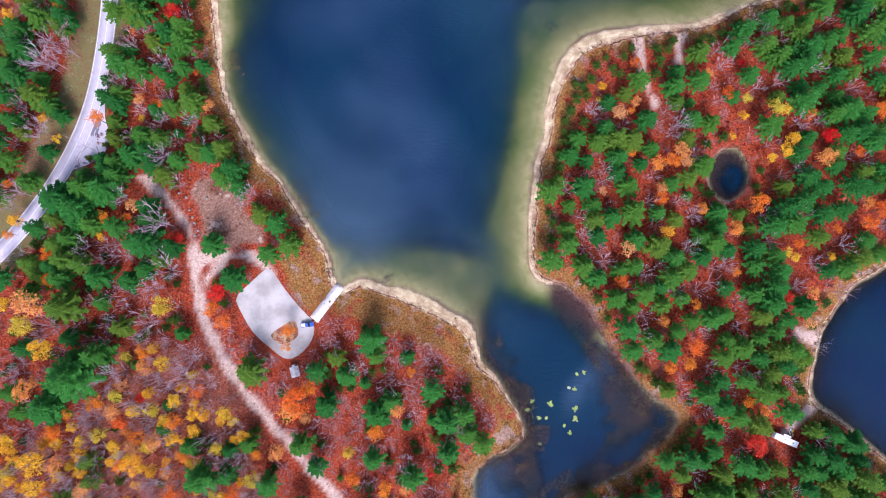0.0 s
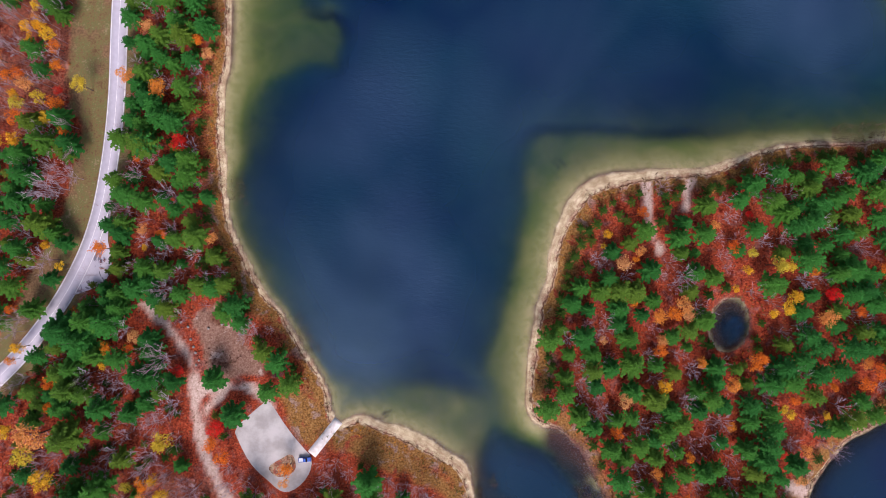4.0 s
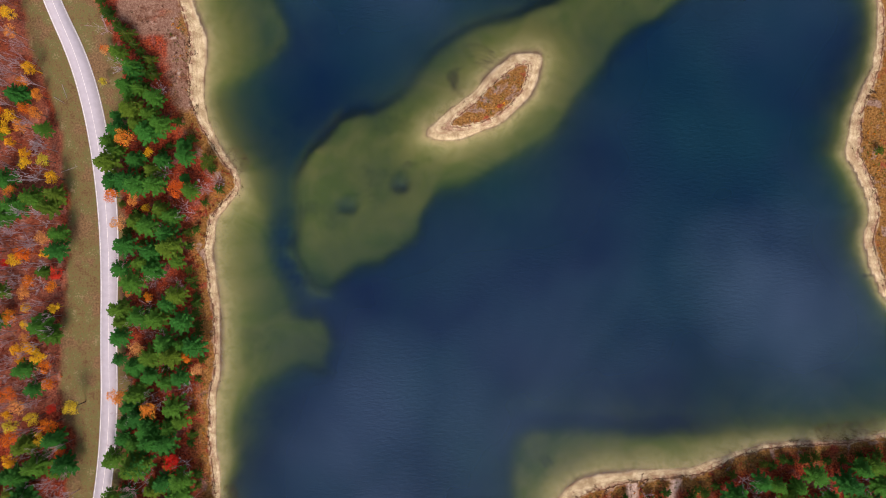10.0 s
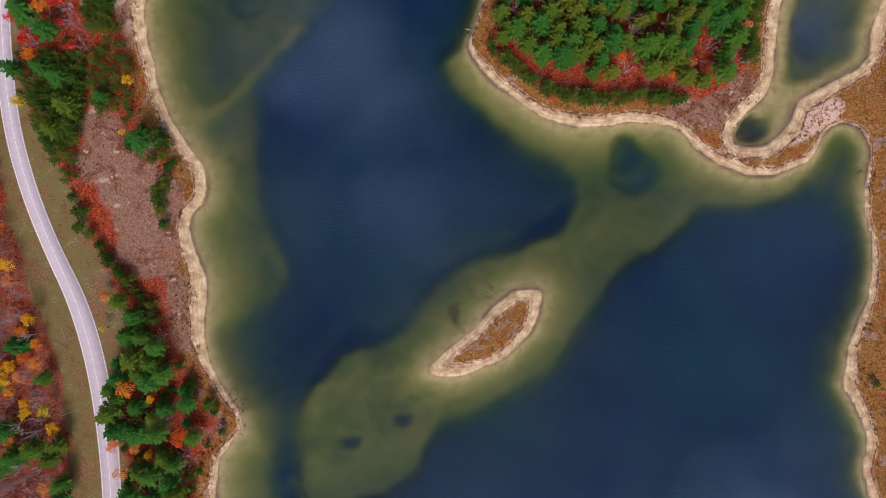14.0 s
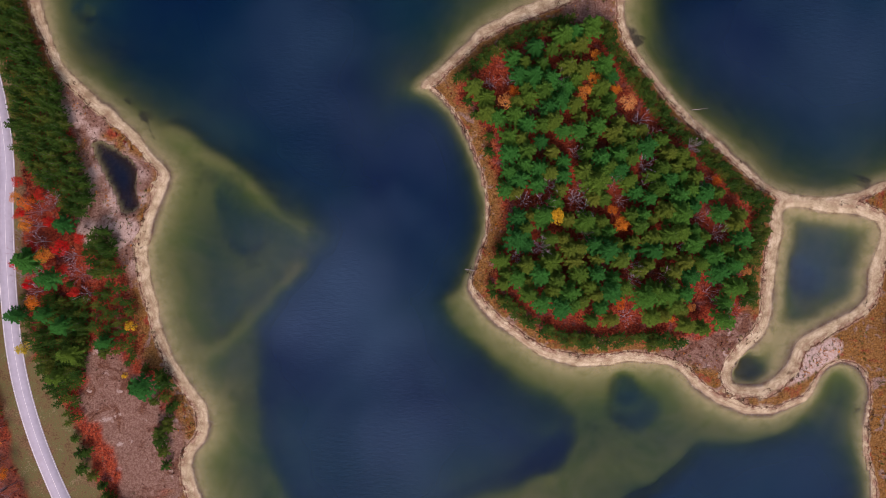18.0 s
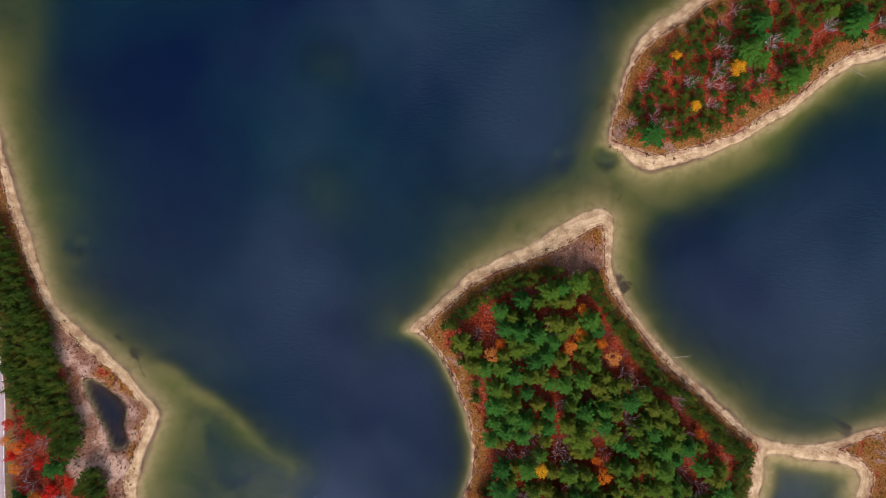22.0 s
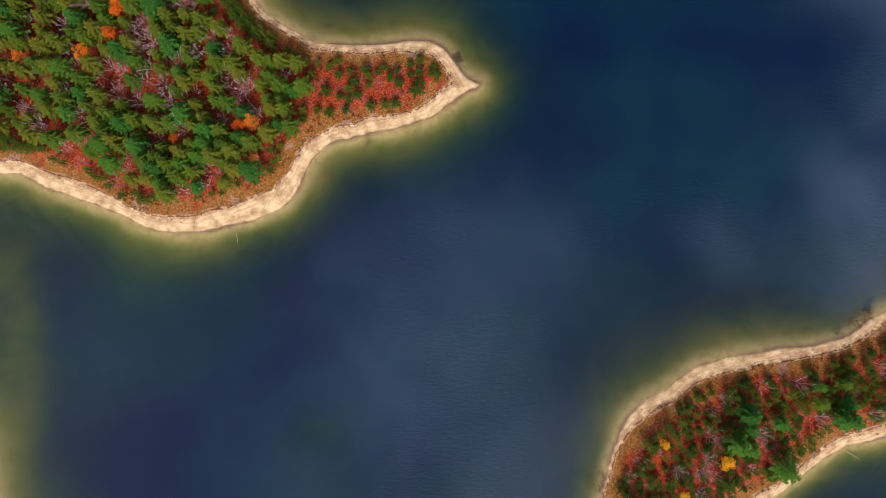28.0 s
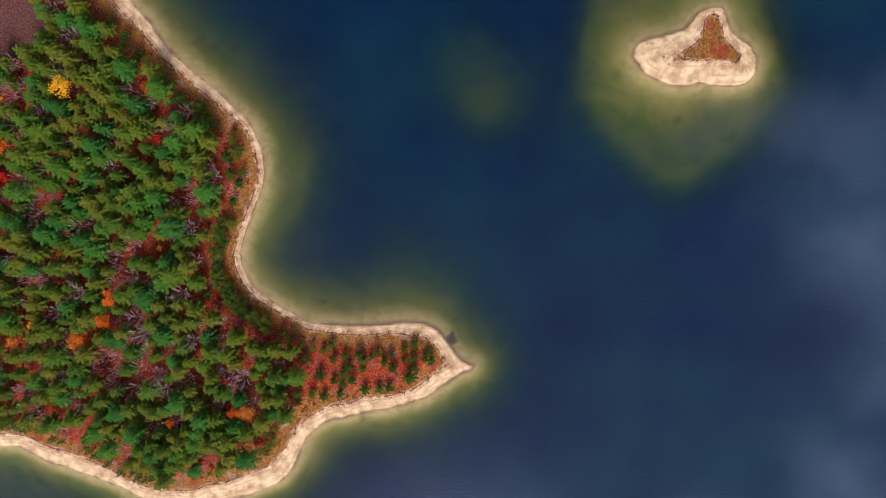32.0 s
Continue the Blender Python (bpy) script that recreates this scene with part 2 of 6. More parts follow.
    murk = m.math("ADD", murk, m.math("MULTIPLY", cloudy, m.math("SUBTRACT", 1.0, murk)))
    under = m.n("MixShader", Fac=murk)
    m.put(under.inputs[1], clear.outputs[0])
    m.put(under.inputs[2], body.outputs[0])
    calm = m.n("Bump", Strength=0.8, Distance=0.08, Height=waves)
    gloss = m.n("BsdfGlossy", Color=(1, 1, 1), Roughness=0.12, Normal=calm.outputs[0])
    top = m.n("MixShader", Fac=m.n("Fresnel", IOR=1.34).outputs[0])
    m.put(top.inputs[1], under.outputs[0])
    m.put(top.inputs[2], gloss.outputs[0])
    m.put(m.n("OutputMaterial").inputs["Surface"], top.outputs[0])
    return m.m


def foliage(name, *stops, rough=0.7):
    m = Mat(name)
    tint = m.math("FRACT", m.math("ADD", m.n("ObjectInfo").outputs["Random"], m.attr("tint")))
    leaf = m.n("NewGeometry").outputs["Random Per Island"]
    c = m.ramp(tint, *stops)
    c = m.mix(m.math("MULTIPLY", leaf, 0.7), c, m.mix(0.55, c, (0.012, 0.016, 0.005)))
    p = m.n("BsdfPrincipled", Base_Color=c, Roughness=rough)
    p.inputs["Specular IOR Level"].default_value = 0.06
    glow = m.n("BsdfTranslucent", Color=c)
    mixed = m.n("MixShader", Fac=0.25)
    m.put(mixed.inputs[1], p.outputs[0])
    m.put(mixed.inputs[2], glow.outputs[0])
    m.put(m.n("OutputMaterial").inputs["Surface"], mixed.outputs[0])
    return m.m


def plain(name, color, other=None, scale=2.0, rough=0.8, metal=0.0, bump=0.2, spec=0.3):
    m = Mat(name)
    k = m.noise(scale, 4)
    c = m.mix(m.step(k, 0.3, 0.7), color, other or tuple(0.75 * v for v in color))
    return m.done(c, rough, k, bump, 0.03, metal, spec)


GROUND, WATER = ground_material(), water_material()
PINE = foliage("pine_needles", (0.0, (0.020, 0.145, 0.026)), (0.4, (0.034, 0.195, 0.030)), (0.7, (0.062, 0.20, 0.024)), (1.0, (0.11, 0.19, 0.02)))
RED_PINE = foliage("olive_pine_needles", (0.0, (0.06, 0.165, 0.02)), (0.5, (0.115, 0.19, 0.022)), (1.0, (0.17, 0.20, 0.025)))
HEATH_SCRUB = foliage("heath_scrub", (0.0, (0.07, 0.025, 0.02)), (0.6, (0.15, 0.06, 0.04)), (1.0, (0.10, 0.08, 0.03)))
SHORE_SCRUB = foliage("shore_scrub", (0.0, (0.75, 0.30, 0.02)), (0.35, (0.40, 0.12, 0.02)), (0.6, (0.20, 0.16, 0.03)), (1.0, (0.10, 0.14, 0.03)))
REED = foliage("reed_blades", (0.0, (0.16, 0.09, 0.06)), (0.6, (0.28, 0.16, 0.12)), (1.0, (0.24, 0.20, 0.06)))
DARK_PINE = foliage("young_pine_needles", (0.0, (0.03, 0.09, 0.012)), (0.6, (0.055, 0.12, 0.015)), (1.0, (0.11, 0.14, 0.018)))
ORANGE = foliage("orange_leaves", (0.0, (0.80, 0.14, 0.02)), (0.5, (0.85, 0.27, 0.02)), (1.0, (0.80, 0.38, 0.14)))
YELLOW = foliage("yellow_leaves", (0.0, (0.88, 0.42, 0.02)), (0.6, (0.85, 0.52, 0.03)), (1.0, (0.60, 0.50, 0.05)))
RED = foliage("red_leaves", (0.0, (0.75, 0.015, 0.015)), (1.0, (0.70, 0.06, 0.03)))
SCRUB = foliage("rust_scrub", (0.0, (0.14, 0.014, 0.012)), (0.5, (0.31, 0.030, 0.016)), (0.8, (0.37, 0.075, 0.042)), (1.0, (0.58, 0.20, 0.05)))
WRACK = foliage("wrack_and_stones", (0.0, (0.05, 0.025, 0.015)), (0.6, (0.14, 0.07, 0.04)), (1.0, (0.22, 0.16, 0.12)))
BARK = plain("bark", (0.13, 0.10, 0.08), (0.07, 0.05, 0.04), 3.0)
TWIG = foliage("grey_twigs", (0.0, (0.46, 0.34, 0.37)), (0.5, (0.54, 0.46, 0.49)), (1.0, (0.48, 0.29, 0.31)), rough=0.9)
ASPHALT = plain("worn_asphalt", (0.50, 0.47, 0.52), (0.455, 0.425, 0.475), 0.5, 0.9)
def tar_material():
    m = Mat("patched_asphalt")
    stain = m.step(m.noise(0.16, 3, 0.6, 1.2), 0.55, 0.58)
    fine = m.noise(3.0, 4)
    c = m.mix(stain, m.mix(fine, (0.44, 0.41, 0.45), (0.56, 0.52, 0.56)), (0.20, 0.18, 0.21))
    return m.done(c, 0.9, fine, 0.2, 0.03)


APRON_TAR = tar_material()
PAINT = plain("road_paint", (0.85, 0.83, 0.8), (0.75, 0.73, 0.7), 1.0, 0.7)
GRAVEL = plain("pale_gravel", (0.31, 0.285, 0.26), (0.47, 0.44, 0.41), 0.16, 0.95, bump=0.4)
CONCRETE = plain("ramp_concrete", (0.74, 0.70, 0.66), (0.62, 0.56, 0.50), 0.8, 0.9)


# ---- the plan: shorelines as x, y and the width of the strand, roads and clearings ----
WEST_SHORE_a = [(-195.3, 608.5, 3.6), (-185.4, 577.2, 4.3), (-178.5, 550.8, 5), (-170.5, 525.5, 5), (-163.1, 504.1, 5), (-150.4, 491.5, 5.8), (-135.3,
    477.6, 6.5), (-124, 464.5, 5.8), (-116.6, 454.9, 5.8), (-118.4, 446.9, 6.5), (-123.6, 431.9, 6.5), (-127, 419.3, 6.5), (-124.7, 404.2, 5.8),
    (-120.3, 385, 5.8), (-115.5, 372.5, 5.8), (-107, 359.9, 5.8), (-101, 348.6, 6.5), (-101.1, 337.9, 5.8), (-107.5, 331.3, 5), (-108.8, 323.9, 6.5),
    (-104.6, 311.4, 7.2), (-101.3, 297.6, 7.9), (-102.9, 286.6, 7.2), (-103.1, 274.2, 6.5), (-98.1, 259.1, 4.3), (-92.5, 249.8, 3.6), (-87.2, 240.3,
    2.9), (-88.5, 233.5, 2.9), (-94.9, 226.1, 3.6), (-98.5, 217.9, 4.3)]
WEST_SHORE_b = [(-98.8, 201.6, 4.3), (-96.8, 186.6, 4.3), (-95.8, 167.3, 3.6), (-96.1, 157.3, 3.6), (-97.8, 147.3, 3.6), (-98.9, 134.7, 3.6), (-97.9,
    117.2, 3.6), (-96.4, 102.1, 3.6), (-93.8, 87.2, 3.6), (-87.5, 72.6, 3.6), (-78.7, 58, 3.6), (-68.5, 44.7, 2.9), (-58.3, 29, 2.9), (-50.7, 16.5,
    2.9), (-49, 6.7, 2.9), (-45.4, 2.5, 4.3), (-36.9, 4.7, 4.3), (-24.9, 2.1, 5.8), (-12.9, -1.5, 6.5), (1.4, -8.9, 6.5), (9.6, -14.8, 5.8), (13,
    -23.2, 5), (14.8, -30.3, 4.3), (20.3, -36.8, 3.6), (26, -46.3, 2.9), (30.5, -55.7, 2.2), (31.5, -62.2, 1.4), (24.9, -69, 1.4), (16.1, -72.3, 1.1),
    (9.4, -78.4, 0.7)]
WEST_SHORE_c = [(10.2, -91.7, 0.7)]
WEST_SHORE = WEST_SHORE_a + WEST_SHORE_b + WEST_SHORE_c
SOUTH_SHORE_a = [(18.3, -97.5, 0.7), (37, -95.6, 0.7), (49, -85.9, 0.7), (65.6, -81.2, 0.7), (77.6, -73.3, 0.7), (89.8, -63.2, 0.7), (93.7, -55.1,
    0.7), (82.3, -46.8, 0.7), (72.1, -34.9, 0.7), (63.2, -20.6, 0.7), (56.4, -9.8, 1.1), (49.5, -1.7, 1.4), (40.5, 0.1, 2.9), (34.9, 5.7, 3.6), (33,
    15.9, 3.6), (34.8, 28, 3.6), (35.9, 40.2, 3.6), (38.2, 52.4, 3.6), (42, 65.9, 4.3), (43.9, 79.6, 5), (49, 94.6, 6.5), (56, 104.5, 7.2), (68.1,
    110.8, 7.2), (85.4, 112.9, 5.8), (102.6, 113, 4.3), (112.6, 114.3, 4.3), (125.1, 118.6, 2.9), (133.3, 121.7, 2.2), (155.2, 125.8, 2.9), (174.7,
    126.1, 2.2)]
SOUTH_SHORE_b = [(191.2, 128.9, 2.2), (208.7, 131.6, 2.2), (228.1, 132.4, 2.2)]
SOUTH_SHORE = SOUTH_SHORE_a + SOUTH_SHORE_b
EAST_LAKE = [(221.7, 7.3, 2.2), (202.9, 8.9, 2.2), (185.4, 4.5, 2.2), (173.5, -2.9, 2.2), (163.8, -13, 1.8), (157.3, -22.3, 2.2), (154, -34, 2.2),
    (152.1, -45.7, 2.9), (155, -51.6, 2.9), (165.1, -59.1, 2.2), (173.9, -67.4, 2.2), (180, -73.4, 2.2), (196, -83.3, 2.2), (214.3, -85.9, 2.2)]
POND = [(114.8, 50.8, 0.4), (119.4, 56.1, 0.4), (125.5, 56, 0.4), (129.2, 49.2, 0.4), (127.8, 40.7, 0.4), (123.2, 35.4, 0.4), (117.2, 36, 0.4),
    (113.4, 42.2, 0.4)]
EAST_SHORE_a = [(225.9, 179.2, 2.9), (206.4, 179.1, 2.9), (194.6, 186.4, 4.3), (187.9, 201.1, 5), (184.1, 213.3, 5), (186.4, 223.2, 5), (183.1, 236.6,
    5.8), (176.3, 251.3, 5.8), (178.2, 257.9, 5.8), (179.3, 270.3, 5), (184.3, 280.1, 4.3), (188.4, 292.5, 3.6), (189.3, 309.8, 3.6), (187.2, 324.7,
    2.9), (187.3, 339.5, 2.9), (189.1, 353.1, 2.2), (185, 363, 2.2), (175.7, 365.7, 2.2), (169.8, 360.8, 2.9), (166, 353.4, 3.6), (159.6, 347.8, 4.3),
    (147.1, 343.1, 4.3), (134.7, 343.8, 5), (122.4, 348.5, 5), (112.6, 356.1, 5), (107, 362.4, 4.3), (100.4, 366.2, 4.3), (85.5, 367.7, 5), (70.5,
    365.5, 5.8), (55.6, 367, 5.8)]
EAST_SHORE_b = [(43.3, 372.2, 5), (31, 380.4, 5), (21.7, 389.5, 5), (13.9, 400.1, 3.6), (15.6, 410, 2.2), (19.8, 422.4, 2.2), (21.5, 434.8, 2.2),
    (19.1, 452.3, 2.2), (14.4, 467.3, 2.2), (7.1, 478.7, 2.2), (-0.7, 487.5, 2.9), (-6.4, 491.1, 4.3)]
EAST_SHORE = EAST_SHORE_a + EAST_SHORE_b
ISLAND_SHORE = [(-0.1, 495.7, 5), (11.2, 506.6, 5), (23.8, 517.8, 5.8), (36.3, 523.9, 6.5), (48.9, 529.3, 7.9), (61.4, 537.4, 9.4), (71.4, 543.1,
    10.1), (80.2, 544.8, 10.1), (85.4, 541.7, 8.6), (86.3, 533, 5), (84.8, 520.5, 4.3), (89.2, 508, 4.3), (99.1, 492.9, 4.3), (111.6, 478.3, 4.3),
    (124, 467, 4.3), (136.5, 454.4, 4.3), (146.4, 445.5, 4.3), (155.9, 442, 5), (168.4, 439.4, 5.8), (180.9, 440.3, 5), (193.4, 444.2, 4.3), (202.9,
    446.6, 3.6), (223.4, 452, 3.6), (240.9, 454.4, 3.6)]
LAGOON = [(155.1, 434.4, 6.1), (168.7, 432.7, 6.1), (186.1, 430.4, 6.1), (196.4, 424.7, 6.1), (192, 411.9, 6.1), (189.2, 398.2, 6.1), (182.8, 389.7,
    6.1), (169, 382.4, 6.1), (157.7, 375.2, 6.1), (152.5, 364.1, 6.1), (142.4, 357.1, 6.1), (132, 357.2, 6.1), (130.6, 362.7, 6.1), (137.7, 371.8,
    6.1), (143.3, 377.9, 6.1), (147.5, 390.3, 6.1), (149.3, 405.2, 6.1), (152.6, 422.5, 6.1)]
ISLE_TWO = [(242.1, 676.7, 5), (217.7, 671.7, 5), (205, 665.6, 5), (195.8, 658.7, 5), (183.6, 653.7, 5), (168.9, 651, 5.8), (154.1, 648.5, 6.5),
    (139.4, 646, 6.5), (127.1, 642, 6.5), (114.8, 633.8, 6.5), (102.5, 625.1, 5.8), (93.9, 615.1, 4.3), (89.8, 604.7, 2.9), (86.7, 594.7, 2.2), (83.8,
    582.2, 2.2), (82.7, 573.5, 2.9), (86.9, 569.8, 4.3), (93.2, 564.3, 7.2), (100.7, 560.9, 7.9), (110.6, 562.2, 7.2), (125.5, 567, 5.8), (140.3,
    573.3, 5), (152.6, 580.8, 5), (164.8, 588.3, 5), (179.5, 599.6, 5), (189.3, 605.8, 5.8), (205.9, 611.3, 5.8), (223.5, 617.6, 5), (243.2, 620.1,
    4.3)]
ISLET_ONE = [(-6.5, 260.6, 6.5), (3, 269.5, 5), (13.1, 278, 5), (23.2, 287.9, 5), (30.7, 294.7, 5.8), (38.2, 296.8, 6.5), (44.9, 295.3, 6.5), (45.6,
    289.5, 6.5), (42.2, 279.6, 5.8), (35.9, 271.8, 5), (26.6, 264.7, 4.3), (15.4, 260.1, 5), (5.4, 257.2, 6.5), (-2.1, 257.8, 6.5)]
PENINSULA_a = [(-216.4, 726.8, 5.8), (-198.3, 730.7, 5.8), (-187.8, 725.6, 6.5), (-176.2, 723.9, 7.2), (-164.5, 718.8, 7.9), (-151.6, 713.8, 7.9),
    (-136.1, 708.8, 6.5), (-123.3, 702.5, 6.5), (-107.9, 698.6, 7.9), (-95.1, 698.9, 8.6), (-82.4, 701.2, 9.4), (-69.7, 705.1, 9.4), (-57.1, 710.2,
    9.4), (-47.8, 720.6, 9.4), (-44.1, 731.2, 7.2), (-34.6, 739.5, 6.5), (-19.4, 743.3, 6.5), (-1.9, 747.1, 6.5), (10.7, 751.9, 6.5), (20.6, 759.4,
    7.2), (31.1, 765.7, 7.2), (24.3, 769.5, 6.5), (19.3, 775.3, 5.8), (11.7, 782.8, 6.5), (2.9, 785.3, 6.5), (-9.7, 784.1, 5), (-22.3, 783.3, 5),
    (-39.9, 784.4, 4.3), (-50, 787.8, 3.6), (-62.7, 795.5, 3.6)]
PENINSULA_b = [(-70.2, 804.2, 4.3), (-73.4, 814.3, 3.6), (-70, 826.9, 3.6), (-64.8, 839.4, 3.6), (-62.2, 854.3, 3.6), (-64.4, 865.3, 4.3), (-71.5,
    875, 4.3), (-81.4, 883.5, 5), (-93.6, 894.3, 5), (-103.9, 903.9, 5.8), (-111.2, 913.5, 5.8), (-120.4, 924.2, 6.5), (-132.8, 940.8, 6.5), (-161.9,
    959.6, 6.5), (-206.2, 961.9, 6.5)]
PENINSULA = PENINSULA_a + PENINSULA_b
ISLET_TWO = [(96.4, 902.7, 11.5), (100.3, 908.5, 11.5), (108.7, 910.9, 11.5), (119.4, 915, 8.6), (125.1, 920.9, 4.3), (134.6, 922.9, 3.6), (136.5,
    918.6, 3.6), (140.4, 911.6, 5.8), (147.8, 905.7, 6.5), (149.6, 898.6, 9.4), (146.8, 890.9, 11.5), (138.5, 888.7, 11.5), (126.4, 889.6, 11.5),
    (111.8, 889.9, 11.5), (102, 894.2, 11.5)]
ROAD = [(-204, 527.8), (-196.7, 510.2), (-190.8, 487.6), (-187.4, 457.4), (-189.1, 443.5), (-188.5, 406.1), (-185.8, 371.2), (-178.3, 341.2), (-168.7,
    316.2), (-159.2, 294.9), (-152.8, 272.4), (-148.8, 249.8), (-146.2, 224.8), (-145.2, 199.7), (-145.8, 167.1), (-145.5, 140.8), (-147.6, 110.9),
    (-152.5, 81.2), (-163, 56.3), (-177.7, 33.9), (-194.5, 15.1), (-211.5, 1.2)]
BANK_ISLET = [(2.4, 396.7), (7.1, 381.8), (19.4, 373), (31.7, 365.4), (44, 356.5), (56.2, 347.7), (61.6, 338.9), (58.4, 324.1), (52.1, 318), (36,
    315.7), (18.5, 311), (6, 303.7), (-4.1, 293.9), (-14.2, 281.6), (-21.8, 275.5), (-41.8, 269.6), (-50.7, 258.5), (-59.6, 248.6), (-64.7, 238.7),
    (-61.2, 226.2), (-62.1, 213.7), (-59.1, 198.6), (-55, 189.1), (-40.4, 198.4), (-20.3, 206.9), (-10.7, 214.3), (-7.1, 225.4), (0.1, 235.3), (17.6,
    241.3), (30.1, 246.2), (42.6, 254.7), (52.7, 267), (59.1, 276.9), (70.4, 285.4), (77.9, 296.5), (85.5, 303.8), (97.9, 311.1), (110.4, 319.6), (115.5,
    327), (121, 332.6), (137.8, 330.3), (155.1, 333.8), (165.1, 344.8), (130.6, 357.7), (93.7, 373.1), (44.3, 381.2), (19.8, 401.4)]
BANK_SOUTH = [(-94.3, 222.4), (-84.5, 234.9), (-76.2, 232.5), (-73, 212.6), (-72.8, 195.3), (-68.9, 182.9), (-60.2, 179.2), (-55.3, 183), (-50.2,
    175.6), (-47.6, 163.2), (-52.5, 155.7), (-64.9, 156.8), (-77.3, 151), (-86.7, 144.2), (-90.8, 130.5), (-93.8, 110.6), (-103, 110.5), (-104.3, 222.3)]
BANK_WEST = [(-80, 369.4), (-79.5, 354.5), (-79.2, 342), (-75.7, 324.6), (-69.7, 312), (-65.7, 302), (-68.3, 294.1), (-77.5, 290.3), (-87.6, 287),
    (-95.1, 283.2), (-109.9, 287.9), (-116.9, 317.8), (-119, 342.7), (-121, 370.1)]
BANK_TRIANGLE = [(-131.7, 480), (-116.9, 473.5), (-104.5, 467), (-92.1, 463), (-74.8, 454), (-62.5, 443.8), (-50.2, 434.9), (-42.1, 426), (-44.3,
    418.6), (-53.1, 411.3), (-60.7, 401.4), (-68.3, 394.1), (-75.5, 384.3), (-80.6, 375.6), (-80, 364.4), (-118.6, 365.1), (-130.6, 395.2), (-122.3,
    442.4), (-141.6, 485.1)]
HOLLOW = [(-98.6, 448.2), (-89.9, 445.5), (-81.3, 438.7), (-72.2, 429), (-75.9, 420.4), (-84.9, 415.6), (-91.6, 418.9), (-95.1, 431.9)]
BANK_HILL = [(35.2, 125.4), (32, 100), (28.8, 74.9), (26.4, 57.6), (23.3, 50.3), (19.3, 35.6), (17.3, 25.9), (21.3, 18.5), (32, 14.7), (41.7, 15.7),
    (51, 42.3), (57.6, 91.8), (128.2, 113.3), (132.5, 126.2), (123.1, 128.8), (103.5, 127.6), (86.3, 127.1), (74, 128.5), (54.2, 130.7), (37.5, 129),
    (34.8, 122.1), (33.8, 107.2)]
BANK_RAMP = [(-49.4, 17.5), (-39.2, 21), (-27.1, 19.5), (-12.6, 16.8), (1.9, 14.1), (15.8, 11.4), (18.5, 4.1), (16.3, -7.8), (15, -20.2), (9.5,
    -23.1), (-8.2, -9.7), (-36.9, 0.4), (-46.6, 4.2)]
BANK_GAP = [(8.6, 507.9), (18.6, 520.5), (28.6, 529.4), (36, 537), (37.2, 547), (47.2, 557.1), (62.1, 567.2), (75.7, 572.7), (88.1, 574.8), (110.5,
    572.4), (137.8, 575), (165.1, 567.7), (143, 556.9), (123.2, 551.8), (115.8, 545.5), (105.9, 538.7), (95.5, 534.8), (96.6, 527.3), (101.6, 516.1),
    (86.2, 512.2), (41.2, 511.9)]
BANK_NORTHWEST = [(-205.7, 693.7), (-178.5, 695.1), (-170.6, 676.1), (-165.2, 650.8), (-164.9, 625.5), (-173.7, 600), (-183.8, 579.1), (-217.3, 574)]
BANK_ISLET_TWO = [(77.1, 918.3), (75.6, 901.6), (81.1, 877.6), (90.9, 860.8), (104.8, 847.5), (118.5, 841.5), (131.6, 850.2), (144.3, 866.1), (155.3,
    879.5), (157.8, 897.5), (153.9, 918.8), (146, 935.2), (81.5, 932.5)]
RIDGE_NORTH = [(-116.9, 472.2), (-104.5, 464.5), (-92.2, 456.8), (-79.9, 446.1), (-67.6, 435.2), (-56.6, 427.5)]
RIDGE_SOUTH = [(-107.3, 373.6), (-93.5, 379.6), (-80.8, 390.6), (-70.7, 400.4), (-59.3, 412.6)]
WEED_HOLES = [(86.5, 347, 8.5), (82.4, 355.9, 5.5), (-39.9, 230.9, 3.5), (-17.3, 238.6, 3.5), (-66, 206.5, 3.5), (-67.6, 217.6, 3), (-64.1, 199.1,
    2.5), (-47.6, 162.7, 4.5), (64.8, 567.7, 3.5), (82, 567.3, 3.5), (-155.3, 528.1, 3)]
# outline, depth on top, softness of the rim
BANKS = [(BANK_ISLET, 5.0, 4.0), (BANK_SOUTH, 5.0, 5.0), (BANK_WEST, 5.6, 4.0), (BANK_TRIANGLE, 5.4, 9.0), (BANK_HILL, 5.6, 4.5), (BANK_RAMP, 3.4, 6.0), (BANK_GAP, 6.6, 10.0),
    (BANK_NORTHWEST, 6.0, 14.0), (BANK_ISLET_TWO, 5.0, 12.0)]
LONE_HUMPS = [(-41.7, 551.6, 22.6), (-41.3, 607.9, 18.8), (-155.3, 524.4, 7.5), (26.5, 898.8, 32), (36.6, 879.6, 18.8), (-49.8, 851.9, 11.3), (-52.4, 832.1, 9.4)]
WEED_EAST = [(42.3, -1.6), (52, 1.1), (63.4, -15.8), (72.2, -32.6), (81.1, -46.8), (87.8, -56.2), (77.9, -67.6), (61.1, -76.5), (49, -86.6), (43.1,
    -88.8), (46.9, -80.9), (59, -69.6), (65.3, -58.1), (58.7, -46.4), (55.6, -32.3), (49, -18)]
WEED_WEST = [(16, -19.7), (20, -31.6), (25.6, -43.5), (31.2, -55.2), (29.7, -66.8), (18.9, -72.4), (14.1, -78.1), (16.2, -89.5), (38.4, -89.9), (39.9,
    -78.5), (36.8, -66.9), (33, -59.9), (33.8, -45.9), (28.2, -36.5), (22.5, -26.9)]
